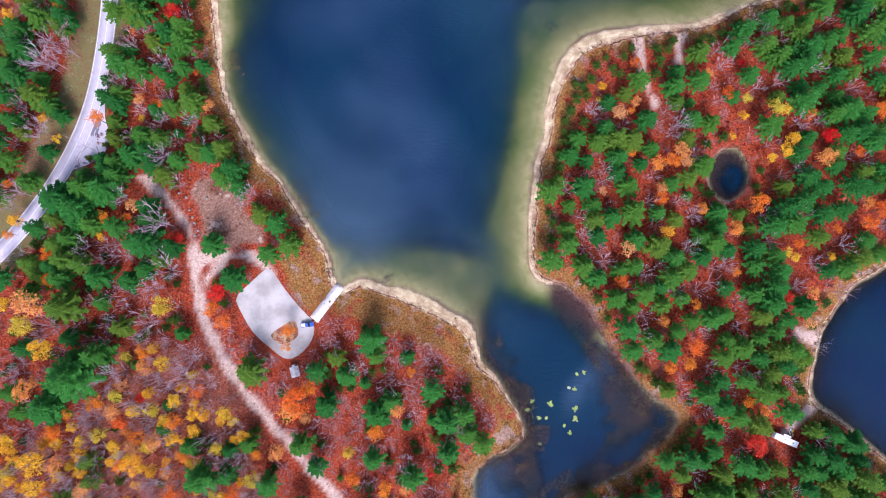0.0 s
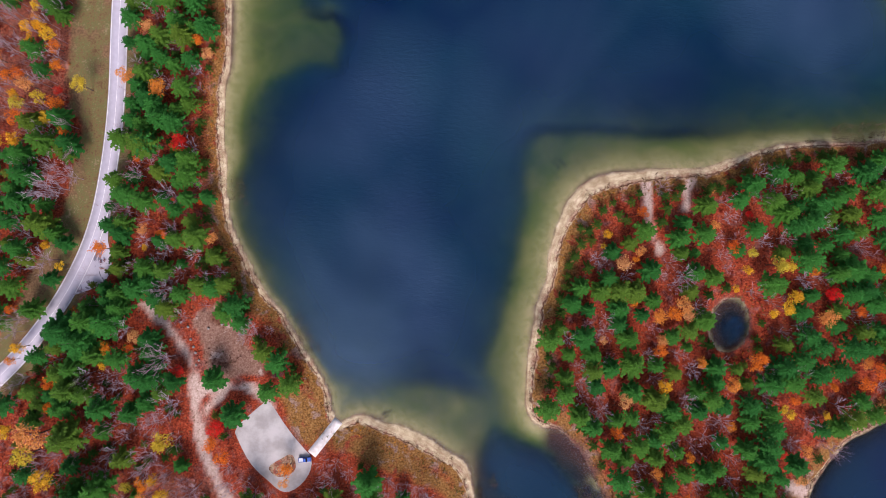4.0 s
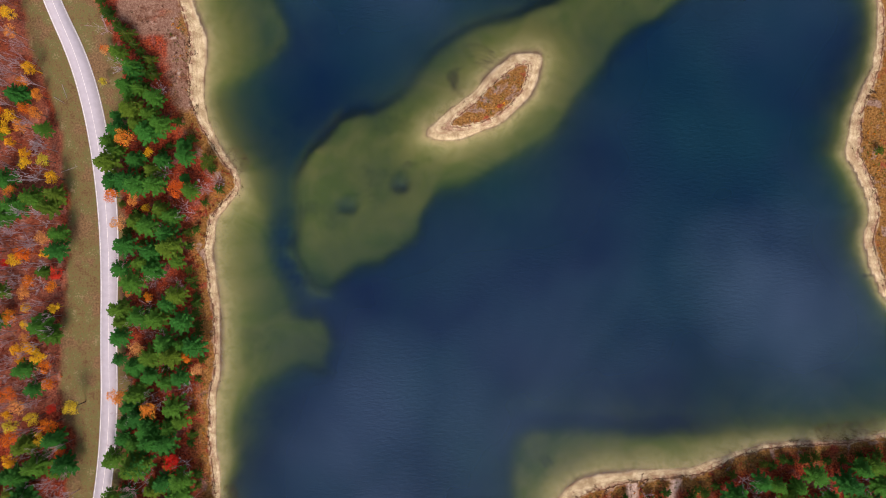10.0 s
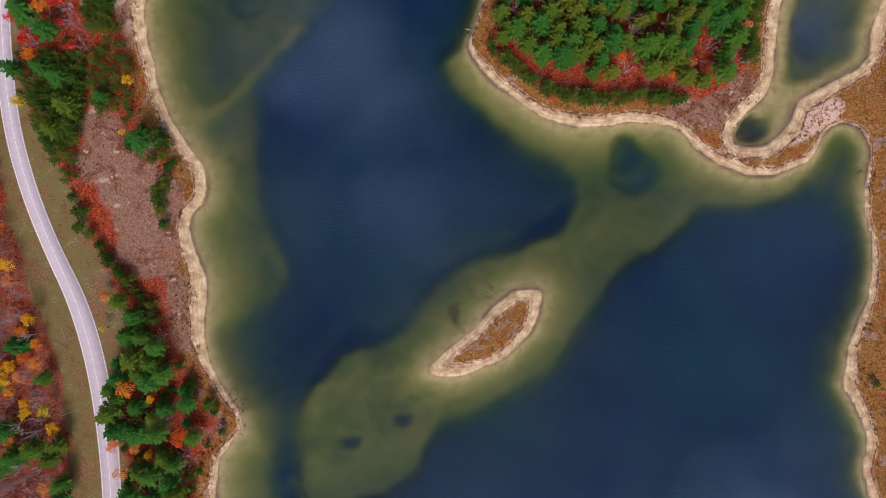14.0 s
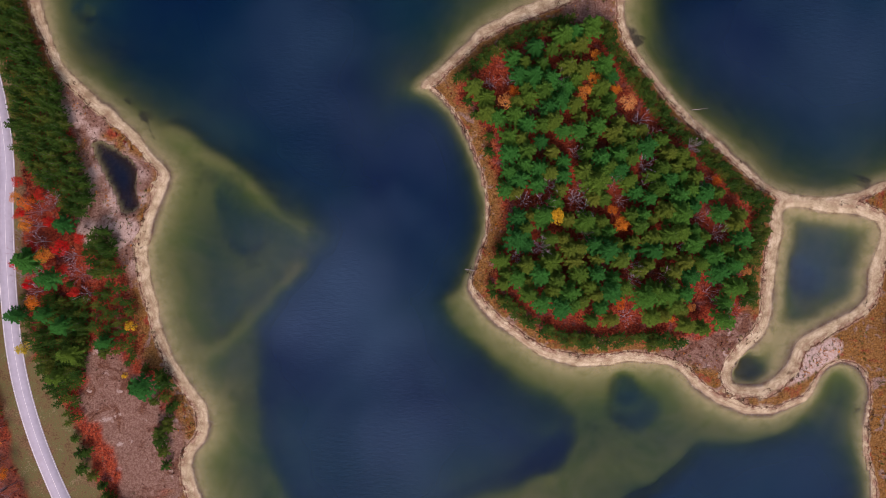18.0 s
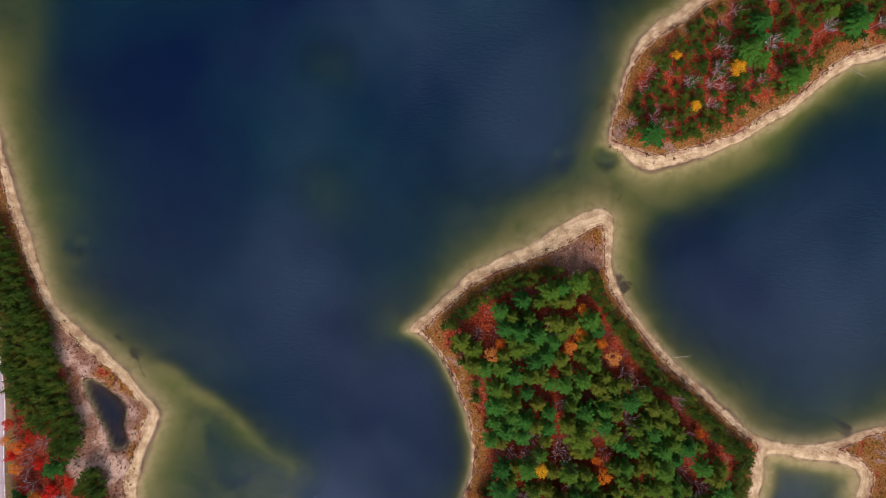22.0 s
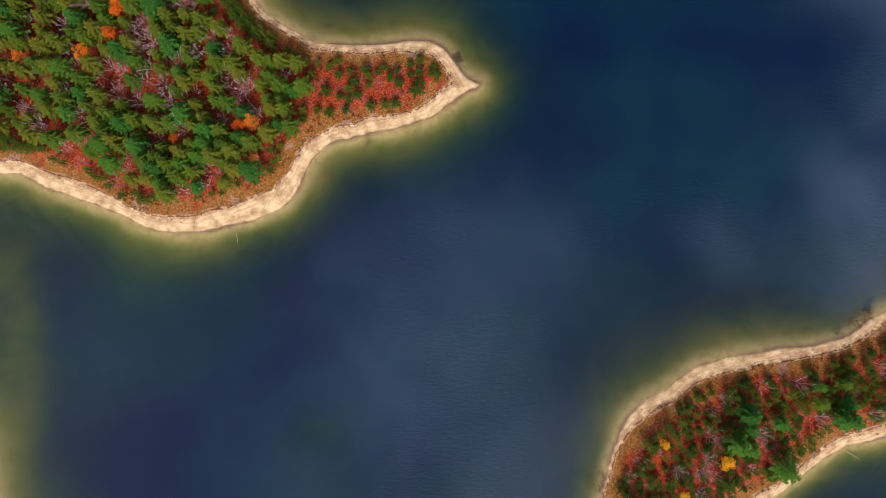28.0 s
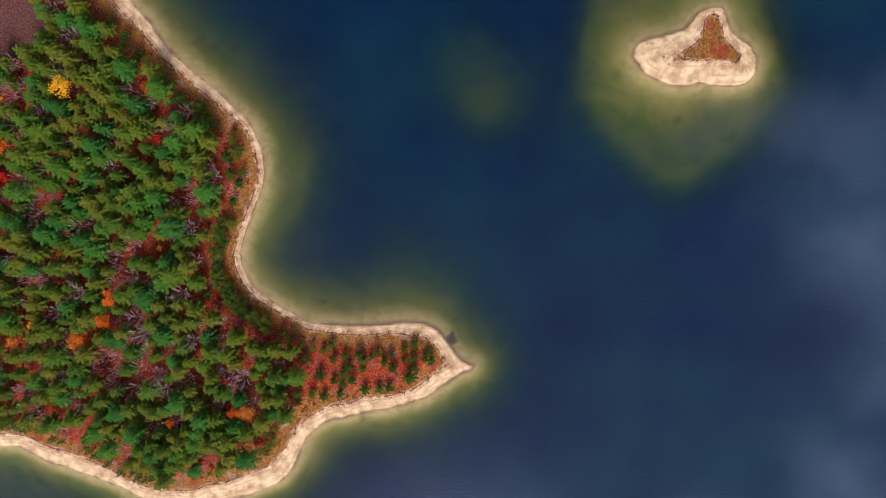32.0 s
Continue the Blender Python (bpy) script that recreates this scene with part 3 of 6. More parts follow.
PARKING = [(-79.2, 7.9), (-84.7, 3), (-90.7, -2.6), (-88.3, -8.1), (-83.9, -16.1), (-79.4, -20.9), (-75.1, -24.3), (-71, -27.9), (-67.2, -29.1),
    (-62.5, -26.9), (-58.4, -22.2), (-56.7, -17.5), (-57.2, -13), (-60.7, -9.9), (-67.9, -1.4), (-73.4, 6.6), (-76.3, 10)]
LOT_BED = [(-75.8, -18.3), (-70.3, -14.9), (-65.5, -12.1), (-63.6, -15.7), (-63.6, -19.8), (-67.9, -22), (-71, -22.7), (-73.9, -21)]
TRACK = [(-132, 50.6), (-122.1, 42.3), (-113.4, 32.3), (-108.4, 21.2), (-107.1, 12.6), (-107.1, 4.2), (-105, -5.5), (-100.8, -18.7), (-93.5, -31.9),
    (-85.1, -43.8), (-75.6, -54.5), (-67.2, -64), (-59, -74.5), (-47.3, -87.4)]
LOOP = [(-107.7, 11.9), (-102.6, 14.4), (-94.4, 16.2), (-84.8, 15), (-78.7, 11.8), (-74.4, 6.9)]
RETURN = [(-104.6, 1.7), (-101.8, 7.5), (-95, 13.1)]
RAMP = [(-57, -12.6), (-45.7, 2)]
BEACH_PATH_ONE = [(84.7, 108.4), (85.2, 97.5), (86.2, 86.2), (91.2, 76.1)]
BEACH_PATH_TWO = [(103.1, 108), (101.3, 95.4)]
CAMP_PATH = [(153.3, -49.2), (145.2, -58.3), (136.7, -64)]
CAMP_SHORE = [(146.7, -22.1), (154.6, -24.6)]
HEATH = [(-154.6, 379.4), (-138.4, 376.7), (-125.1, 356.6), (-120.5, 334.2), (-120, 294.4), (-111.4, 281.8), (-126.2, 292), (-143.3, 317.1), (-155.3,
    342.2)]
HEATH_NORTH = [(-166.3, 500.5), (-154.1, 482.8), (-132, 462.5), (-122.2, 451.1), (-128.8, 430), (-133, 400.2), (-137.7, 420.2), (-159.9, 430.6),
    (-152.2, 445.4), (-164.2, 473)]
SHORE_POOL = [(-150.5, 469.5), (-142.5, 466.2), (-135.5, 460.8), (-131.6, 455), (-132.5, 446.8), (-131, 440.5), (-137.4, 436.5), (-140.7, 446.1),
    (-144.9, 455.1), (-148.8, 463.5)]
POINT_HEATH = [(-37.4, 775.3), (-9.6, 779), (10.5, 776.5), (16.8, 765.2), (8.1, 756.4), (-22, 751.4), (-47.2, 740), (-42.3, 755.1), (-22.1, 765.2)]
ISLAND_POINT = [(70.7, 531.6), (79.7, 535.3), (81, 517.3), (73.1, 517.4), (60.6, 520), (43.1, 516.2), (50.7, 525.1)]
SLOPE = [(-204.8, -52.3), (-175.8, -56.3), (-149.7, -47.4), (-133.3, -21.7), (-111.7, -17.3), (-89.9, -41.4), (-70.8, -81.3), (-66.2, -111), (-202.7,
    -108.9)]
ISLAND_HEATH = [(106.8, 378.1), (128.1, 386.1), (138.1, 390.4), (142.4, 382.9), (135.2, 370.6), (127.6, 363.3), (112.7, 362.8), (102.9, 369.2)]
SAND_PATCH = [(-159.9, 430.6), (-151.1, 434.1), (-144.9, 432.8), (-133.7, 435.6), (-130, 428.8), (-136.4, 422.7), (-139.2, 429.7), (-149.5, 427.9),
    (-151.4, 419.2), (-155, 425.5)]
APRON = [(-145.9, 94), (-148.1, 78.9), (-145.2, 68.8), (-146.5, 60.8), (-152.3, 56.5), (-161.6, 53.2), (-167.5, 51.4), (-157, 69), (-150.4, 84)]
GRASS_SOUTH = [(-45.2, 0.1), (-36.8, 1.6), (-22.5, -5.8), (-8.3, -14.4), (5.8, -24.2), (17.4, -36.1), (26.6, -45.6), (32.2, -57.3), (30.7, -66.5),
    (18.9, -72.1), (14.8, -66.3), (20.4, -57.1), (12.5, -44.2), (0.9, -31.1), (-13.2, -21.4), (-27.4, -17.6), (-44.1, -12.6), (-51.3, -7.7)]
SAND_FLAT = [(149.3, 359.3), (154.5, 370.3), (167, 375.1), (174.4, 377.9), (179.8, 372.9), (173, 365.1), (161.7, 359.8), (151.7, 355)]
HEATH_COAST = [(-150.2, 350.6), (-144.2, 330.7), (-136.8, 318.2), (-127.7, 305.7), (-120.8, 292), (-118.4, 280.8), (-115.5, 269.6), (-109, 267.8),
    (-107.1, 283.2), (-112, 300.6), (-117.6, 313.1), (-113.4, 330.4), (-109, 350.2)]
SPRUCE_BELT = [(-185.6, 539.2), (-177.1, 531.8), (-171.1, 519.4), (-165.2, 502.2), (-161.8, 485), (-157.6, 465.3), (-149.9, 446.7), (-151.3, 436.2),
    (-158.7, 438.2), (-162.3, 445.6), (-172, 453.1), (-179.3, 460.5), (-181.1, 477.8), (-183.7, 497.5), (-194.3, 539.3)]
SPRUCE_CLUMP = [(-165.8, 400.7), (-154.8, 398), (-152.5, 385.8), (-154, 371.2), (-155.4, 361.4), (-165.2, 359.2), (-170, 366.6), (-173.4, 381.3),
    (-170.8, 393.4)]
SPRUCE_KNOT = [(-148.7, 430.2), (-140.6, 428.8), (-139.3, 417.3), (-143.1, 409.6), (-148.9, 412.6)]
CLEARING = [(-113.6, 44.3), (-106.8, 49), (-98.2, 48.1), (-88.5, 41.3), (-78.7, 30.1), (-70.3, 17.9), (-77.5, 16.1), (-84.8, 18.6), (-96.9, 19.6),
    (-104.6, 23.4), (-107.9, 33.2)]
GRASS_NORTH = [(-73.9, 15), (-67.4, 17.8), (-55.8, 10.3), (-49.9, 3.8), (-55.5, -10.2), (-59.5, -8.7), (-69.1, 5.3)]
MARSH = [(-207.3, 938.1), (-162.6, 935.9), (-156.3, 916.8), (-154.9, 904.8), (-163.8, 898.6), (-183.8, 899.7), (-208.7, 904.4)]
WEST_VERGE = [(-190.3, 401.2), (-187.8, 371.3), (-181.3, 341.3), (-175.7, 317.6), (-166.3, 290), (-159.2, 265), (-155.2, 239.9), (-154, 209.9),
    (-158.5, 167), (-159.9, 131.9), (-154.2, 148.1), (-152.7, 115.8), (-160.5, 83.5), (-171.1, 63.5), (-177.4, 44.6), (-188, 27.6)]
EAST_VERGE = [(-178.4, 366.1), (-168.8, 343.6), (-157.9, 319.7), (-148.7, 292.3), (-142.9, 269.7)]

SOUTH_LAND = [(-1500, 720, 5), (-420, 690, 5)] + WEST_SHORE + SOUTH_SHORE + [(600, 150, 5), (4200, 160, 5), (4200, -4200, 5), (-4200, -4200, 5), (-4200, 720, 5)]
EAST_LAND = EAST_SHORE + ISLAND_SHORE + [(600, 540, 5), (4200, 540, 5), (4200, 190, 5), (600, 190, 5)]
NORTH_LAND = PENINSULA + [(-4200, 1100, 9), (-4200, 790, 9), (-500, 790, 9)]
rng = np.random.default_rng(7)


def value_noise(x, y, scale, seed):
    """Smooth noise of -1..1 at x, y."""
    u, v = x / scale + 500 + seed * 17.3, y / scale + 500 + seed * 7.9
    i, j = np.floor(u).astype(np.int64), np.floor(v).astype(np.int64)
    a, b = u - i, v - j
    a, b = a * a * (3 - 2 * a), b * b * (3 - 2 * b)

    def h(p, q):
        n = np.sin(p * 127.1 + q * 311.7 + seed * 74.7) * 43758.5453
        return (n - np.floor(n)) * 2 - 1

    return (h(i, j) * (1 - a) + h(i + 1, j) * a) * (1 - b) + (h(i, j + 1) * (1 - a) + h(i + 1, j + 1) * a) * b


def fbm(x, y, scale, seed=0, octaves=3):
    return sum(value_noise(x, y, scale / 2**k, seed + k) * 0.55**k for k in range(octaves))


def rounded(points, closed=True, times=2):
    """Corner cutting, which turns a polygon into a soft curve."""
    p = np.array(points, float)
    for _ in range(times):
        q = np.roll(p, -1, 0) if closed else p[1:]
        r = p if closed else p[:-1]
        cut = np.stack([0.75 * r + 0.25 * q, 0.25 * r + 0.75 * q], 1).reshape(-1, p.shape[1])
        p = cut if closed else np.vstack([p[:1], cut, p[-1:]])
    return p


def through_points(points):
    """A closed curve that passes through all points, with soft bends between them."""
    p = np.array(points, float)
    a, b, c = np.roll(p, 1, 0), np.roll(p, -1, 0), np.roll(p, -2, 0)
    far = np.linalg.norm((b - p)[:, :2], axis=1)[:, None] > 60
    a = np.where(np.roll(far, 1, 0), p, a)
    c = np.where(np.roll(far, -1, 0), b, c)
    rows = []
    for s in (0.0, 0.33, 0.67):
        curve = 0.5 * (2 * p + (b - a) * s + (2 * a - 5 * p + 4 * b - c) * s**2 + (3 * p - a - 3 * b + c) * s**3)
        rows.append(np.where(far, p + (b - p) * s, curve))
    return np.stack(rows, 1).reshape(-1, p.shape[1])


def line_distance(x, y, pts, closed=False):
    """Distance to a line and its third column there."""
    best, extra = np.full(x.shape, 1e9), np.zeros(x.shape)
    ends = np.roll(pts, -1, 0) if closed else pts[1:]
    for a, b in zip(pts, ends):
        e = b[:2] - a[:2]
        k = np.clip(((x - a[0]) * e[0] + (y - a[1]) * e[1]) / max(e @ e, 1e-9), 0, 1)
        d = (x - a[0] - k * e[0]) ** 2 + (y - a[1] - k * e[1]) ** 2
        near = d < best
        best = np.where(near, d, best)
        if len(a) > 2:
            extra = np.where(near, a[2] + k * (b[2] - a[2]), extra)
    return np.sqrt(best), extra


def inside(x, y, pts):
    odd = np.zeros(x.shape, bool)
    for a, b in zip(pts, np.roll(pts, -1, 0)):
        if a[1] != b[1]:
            odd ^= ((a[1] > y) != (b[1] > y)) & (x < (b[0] - a[0]) * (y - a[1]) / (b[1] - a[1]) + a[0])
    return odd


def region(x, y, pts, times=2):
    """Signed distance to an outline, rounded or passing through its points, positive inside, and the strand's width."""
    p = rounded(pts, True, times) if times else through_points(pts)
    d, wide = line_distance(x, y, p, True)
    return np.where(inside(x, y, p), d, -d), wide


def shore(x, y):
    """Signed distance to the nearest waterline, positive on land, and the strand's width there."""
    best, wide = np.full(x.shape, -1e9), np.zeros(x.shape)
    for land in (SOUTH_LAND, EAST_LAND, ISLE_TWO, ISLET_ONE, NORTH_LAND, ISLET_TWO):
        d, w = region(x, y, land, 0)
        best, wide = np.where(d > best, d, best), np.where(d > best, w, wide)
    for lake in (EAST_LAKE + [(4000, -92, 3), (4000, 8, 3)], LAGOON, POND, [(x, y, 0.4) for x, y in SHORE_POOL]):
        d, w = region(x, y, lake, 0)
        best, wide = np.where(-d < best, -d, best), np.where(-d < best, w, wide)
    return best, wide


def smooth(x, lo, hi):
    k = np.clip((x - lo) / (hi - lo), 0, 1)
    return k * k * (3 - 2 * k)


def banked(x, y, depth, off):
    """The bed lifted to the sandbanks: flat tops with a rim that falls off into deep water."""
    swell = fbm(x, y, 30, 15)
    for outline, top, soft in BANKS:
        d = region(x, y, outline, 1)[0]
        k = smooth(d, -1.3 * soft, 0.7 * soft)
        depth = depth * (1 - k) + np.minimum(depth, np.minimum(top + 1.1 * swell + 0.7 * fbm(x, y, 9, 16), 0.4 + 0.21 * off)) * k
    for px, py, r in LONE_HUMPS:
        k = 0.75 * smooth(np.hypot(x - px, y - py) / r, 1.5, 0.1)
        depth = depth * (1 - k) + np.minimum(depth, 5.0) * k
    for line in (RIDGE_NORTH, RIDGE_SOUTH):
        k = 0.85 * smooth(line_distance(x, y, np.array(line))[0], 7, 1)
        depth = depth * (1 - k) + np.minimum(depth, 1.7) * k
    k = smooth(region(x, y, HOLLOW, 1)[0], -4, 3)
    depth = np.maximum(depth, 8.0 * k)
    for px, py, r in WEED_HOLES:
        depth = depth + 4.5 * smooth(np.hypot(x - px, y - py) / r, 1.5, 0.5)
    return depth


OUTER = [8, 20, 45, 100, 220, 500, 1100, 2300, 3900]


def axis(lo, hi, step):
    return np.array([lo - o for o in OUTER[::-1]] + list(np.arange(lo, hi + 0.01, step)) + [hi + o for o in OUTER])


COARSE_X, COARSE_Y = axis(-240, 260, 2.5), axis(-150, 1040, 2.5)
GX, GY = np.meshgrid(COARSE_X, COARSE_Y)
warp = fbm(GX, GY, 60, 3)
SHORE, STRAND = shore(GX + 0.7 * fbm(GX, GY, 9, 11), GY + 0.7 * fbm(GX, GY, 9, 23))
SHORE, STRAND = SHORE - 0.2, np.maximum(STRAND - 0.2, 0.5)
OFF = np.maximum(-SHORE, 0)
# peaty waters with steep dark banks: the southern inlet, the east lake, the pond and the lagoon
INLET = smooth(GY + 0.35 * (GX - 20), 2, -22) * smooth(GX, 2, 18) * smooth(GX, 135, 120)
PEAT = np.maximum.reduce([INLET, smooth(region(GX, GY, EAST_LAKE)[0], -8, 0), smooth(region(GX, GY, POND)[0], -4, 1), smooth(region(GX, GY, SHORE_POOL)[0], -3, 1)])
STEEP = 1 + 3.0 * PEAT + 1.3 * smooth(GX, -30, -55) * smooth(GY, 130, 90) + 1.2 * smooth(GX, 120, 150) * smooth(GY, 340, 300) * smooth(GY, 150, 190) + 1.2 * smooth(GX, 40, 20) * smooth(GX, -25, -5) * smooth(GY, 395, 410) * smooth(GY, 490, 475)
DEPTH = 26.0 * (1 - np.exp(-((OFF * STEEP / (38 + 11 * warp)) ** 1.25)))
POND_D = region(GX, GY, POND)[0]
WEED_BED = smooth(np.maximum(region(GX, GY, WEED_EAST, 1)[0], region(GX, GY, WEED_WEST, 1)[0]) + 3.5 * fbm(GX, GY, 7, 37), -3.5, 4.0)
WEED_BED = np.maximum(WEED_BED, 0.9 * (POND_D > 0) * smooth(np.hypot(GX - 124.5, GY - 45) + 2.5 * fbm(GX, GY, 5, 39), 1.5, 5))
DEPTH = np.where(POND_D > 0, np.minimum(OFF * 6, 24), DEPTH)
DEPTH = DEPTH * (1 - WEED_BED) + np.minimum(DEPTH, np.where(POND_D > 0, 0.6, 3.4) + np.where(POND_D > 0, 0.4, 1.6) * fbm(GX, GY, 6, 38)) * WEED_BED
NECK = (155, 375)  # the sandy neck of the lagoon
LAGOON_D = region(GX, GY, LAGOON)[0]
POOLS = np.maximum(smooth(np.hypot((GX - 136) / 12, (GY - 365) / 6) + 0.3 * fbm(GX, GY, 8, 33), 1.2, 0.5), 0.8 * smooth(np.hypot((GX - 166) / 7, (GY - 402) / 13) + 0.4 * fbm(GX, GY, 8, 34), 1.2, 0.3))
DEPTH = np.where(LAGOON_D > 0, 0.12 * OFF + (3.0 * smooth(OFF, 2, 14) + 3.2 * POOLS) * smooth(np.hypot(GX - NECK[0], GY - NECK[1]), 7, 14), DEPTH)
DEPTH = np.where(SHORE > 0, 0, banked(GX + 2.5 * fbm(GX, GY, 20, 5), GY + 2.5 * fbm(GX, GY, 20, 8), DEPTH, OFF))
ROAD_D = line_distance(GX, GY, rounded(ROAD, False))[0]
TRACK_D = np.minimum(line_distance(GX, GY, rounded(TRACK, False))[0], line_distance(GX, GY, rounded(LOOP, False))[0])
TRACK_D = np.minimum(TRACK_D, line_distance(GX, GY, rounded(RETURN, False))[0] + 0.6)
SMALL_PATH = np.full(GX.shape, 1e3)
for path in (BEACH_PATH_ONE, BEACH_PATH_TWO, CAMP_PATH, CAMP_SHORE):
    SMALL_PATH = np.minimum(SMALL_PATH, line_distance(GX, GY, rounded(path, False))[0])
LOT = region(GX, GY, PARKING)[0]
HEATH_D = np.maximum.reduce([region(GX, GY, q)[0] for q in (HEATH, CLEARING, HEATH_COAST, HEATH_NORTH, ISLAND_HEATH, ISLAND_POINT)])
RAMP_D = line_distance(GX, GY, np.array(RAMP, float))[0]
PATCH = region(GX, GY, SAND_PATCH)[0]
GRASS_D = np.maximum(region(GX, GY, GRASS_SOUTH)[0], region(GX, GY, GRASS_NORTH)[0])
POINT_D = region(GX, GY, POINT_HEATH)[0]
ISLET_D = np.maximum(region(GX, GY, ISLET_ONE)[0], region(GX, GY, ISLET_TWO)[0])
MARSH_D = np.maximum(region(GX, GY, MARSH)[0], region(GX, GY, SHORE_POOL)[0])
VERGE_D = np.minimum(line_distance(GX, GY, rounded(WEST_VERGE, False))[0] - 7, line_distance(GX, GY, rounded(EAST_VERGE, False))[0] - 6)

# roads and the lot lie on levelled ground
LEVEL = np.maximum(smooth(ROAD_D, 14, 6), smooth(np.maximum(LOT, region(GX, GY, APRON)[0]), -9, -3)) * smooth(SHORE, 0, 9)


def finer(values, xs, ys):
    """A coarse layer read off at a finer grid, between its points."""
    rows = np.stack([np.interp(xs, COARSE_X, r) for r in values])
    k = np.clip(np.searchsorted(COARSE_Y, ys, "right") - 1, 0, len(COARSE_Y) - 2)
    f = ((ys - COARSE_Y[k]) / (COARSE_Y[k + 1] - COARSE_Y[k]))[:, None]
    return rows[k] * (1 - f) + rows[k + 1] * f


def at_points(values, px, py):
    i = np.clip(np.searchsorted(COARSE_X, px, "right") - 1, 0, len(COARSE_X) - 2)
    j = np.clip(np.searchsorted(COARSE_Y, py, "right") - 1, 0, len(COARSE_Y) - 2)
    a, b = (px - COARSE_X[i]) / (COARSE_X[i + 1] - COARSE_X[i]), (py - COARSE_Y[j]) / (COARSE_Y[j + 1] - COARSE_Y[j])
    return (values[j, i] * (1 - a) + values[j, i + 1] * a) * (1 - b) + (values[j + 1, i] * (1 - a) + values[j + 1, i + 1] * a) * b


def land_height(x, y, d, wide, depth, level):
    up = np.minimum(d, wide) * 0.09 + smooth(d, wide, wide + 12) * 0.9
    up = up + smooth(d, wide, wide + 8) * 0.3 * fbm(x, y, 25, 31)
    up = up * (1 - level) + 1.45 * level
    return np.where(d > 0, up, -depth - 0.12 * smooth(d, 0, -1.5))


def mesh_of(name, verts, faces, material, smooth_faces=False):
    me = bpy.data.meshes.new(name)
    verts, faces = np.asarray(verts, np.float32), np.asarray(faces, np.int32)
    k = faces.shape[1]
    me.vertices.add(len(verts))
    me.vertices.foreach_set("co", verts.ravel())
    me.loops.add(faces.size)
    me.loops.foreach_set("vertex_index", faces.ravel())
    me.polygons.add(len(faces))
    me.polygons.foreach_set("loop_start", np.arange(0, faces.size, k, dtype=np.int32))
    if smooth_faces:
        me.polygons.foreach_set("use_smooth", np.ones(len(faces), bool))
    me.update(calc_edges=True)
    if material:
        me.materials.append(material)
    return me


def layer(me, name, values):
    me.attributes.new(name, "FLOAT", "POINT").data.foreach_set("value", np.asarray(values, np.float32).ravel())


def grid_faces(nx, ny):
    i = (np.arange(ny - 1)[:, None] * nx + np.arange(nx - 1)[None]).ravel()
    return np.stack([i, i + 1, i + nx + 1, i + nx], 1)


# ---- ground and water ----
ROAD_LINE_X, ROAD_LINE_Y = np.array(ROAD)[::-1].T
XS, YS = axis(-240, 260, 1.6), axis(-150, 1040, 1.6)
FX, FY = np.meshgrid(XS, YS)
f_shore, f_strand, f_depth = finer(SHORE, XS, YS), finer(STRAND, XS, YS), finer(DEPTH, XS, YS)
FZ = land_height(FX, FY, f_shore, f_strand, f_depth, finer(LEVEL, XS, YS))
ground_mesh = mesh_of("ground", np.stack([FX, FY, FZ], -1).reshape(-1, 3), grid_faces(len(XS), len(YS)), GROUND, True)
layer(ground_mesh, "beach", f_shore - f_strand)
east_turf = smooth(FX, 138, 150) * smooth(FY, 185, 200) * smooth(FY, 500, 480)
grass = smooth(finer(GRASS_D, XS, YS) + 2 * fbm(FX, FY, 10, 44), -1, 1.5)
layer(ground_mesh, "turf", np.maximum(np.maximum(east_turf, grass), np.maximum(smooth(finer(ISLET_D, XS, YS), -1, 1), smooth(f_shore - f_strand + 3 * fbm(FX, FY, 12, 41), 9, 3)) * smooth(np.hypot(FX - 122, FY - 46), 18, 24)))
aspen_d = np.minimum(np.interp(FY, ROAD_LINE_Y, ROAD_LINE_X) - 14 - FX, np.minimum(np.minimum(FY - 130, 350 - FY), 0.25 * (FX + 300)))
slope_d = np.maximum(region(FX, FY, SLOPE)[0], aspen_d) + 8 * fbm(FX, FY, 22, 45)
layer(ground_mesh, "heath", np.maximum(smooth(finer(HEATH_D, XS, YS) + 6 * fbm(FX, FY, 16, 43), -1, 2), 0.38 * smooth(slope_d, -3, 5)))
layer(ground_mesh, "verge", smooth(np.minimum(finer(VERGE_D, XS, YS), finer(ROAD_D, XS, YS) - 6.5) + 1.5 * fbm(FX, FY, 9, 47), 2.5, 0.5))
marsh = smooth(finer(MARSH_D, XS, YS) + 2 * fbm(FX, FY, 8, 51), -1, 1)
marsh = np.maximum(marsh, finer(PEAT, XS, YS) * smooth(f_shore, 1.0, -1.0))
marsh = np.maximum(marsh, np.maximum(finer(WEED_BED, XS, YS), smooth(finer(POND_D, XS, YS), -2.0, 0.0)))
marsh = np.maximum(marsh, 0.7 * (finer(LAGOON_D, XS, YS) > 0) * finer(POOLS, XS, YS))
layer(ground_mesh, "marsh", marsh)
path_d = np.minimum(finer(TRACK_D, XS, YS) - 1.7, finer(SMALL_PATH, XS, YS) - 1.8)
path_d = np.minimum(path_d, -np.maximum(finer(PATCH, XS, YS), region(FX, FY, SAND_FLAT)[0]))
pale = smooth(region(FX, FY, HEATH_NORTH)[0], 0, 3) * smooth(fbm(FX, FY, 6, 59), -0.15, 0.4)
layer(ground_mesh, "dirt", np.maximum(0.75 * pale, smooth(path_d + 1.0 * fbm(FX, FY, 7, 53), 1.0, -0.6)))
tagged(new("ground", ground_mesh), "sandy lake land with rust-red forest floor", "ground", kind="structure")
water_mesh = mesh_of("lake_water", np.stack([GX, GY, 0 * GX], -1).reshape(-1, 3), grid_faces(len(COARSE_X), len(COARSE_Y)), WATER, True)
layer(water_mesh, "depth", DEPTH)
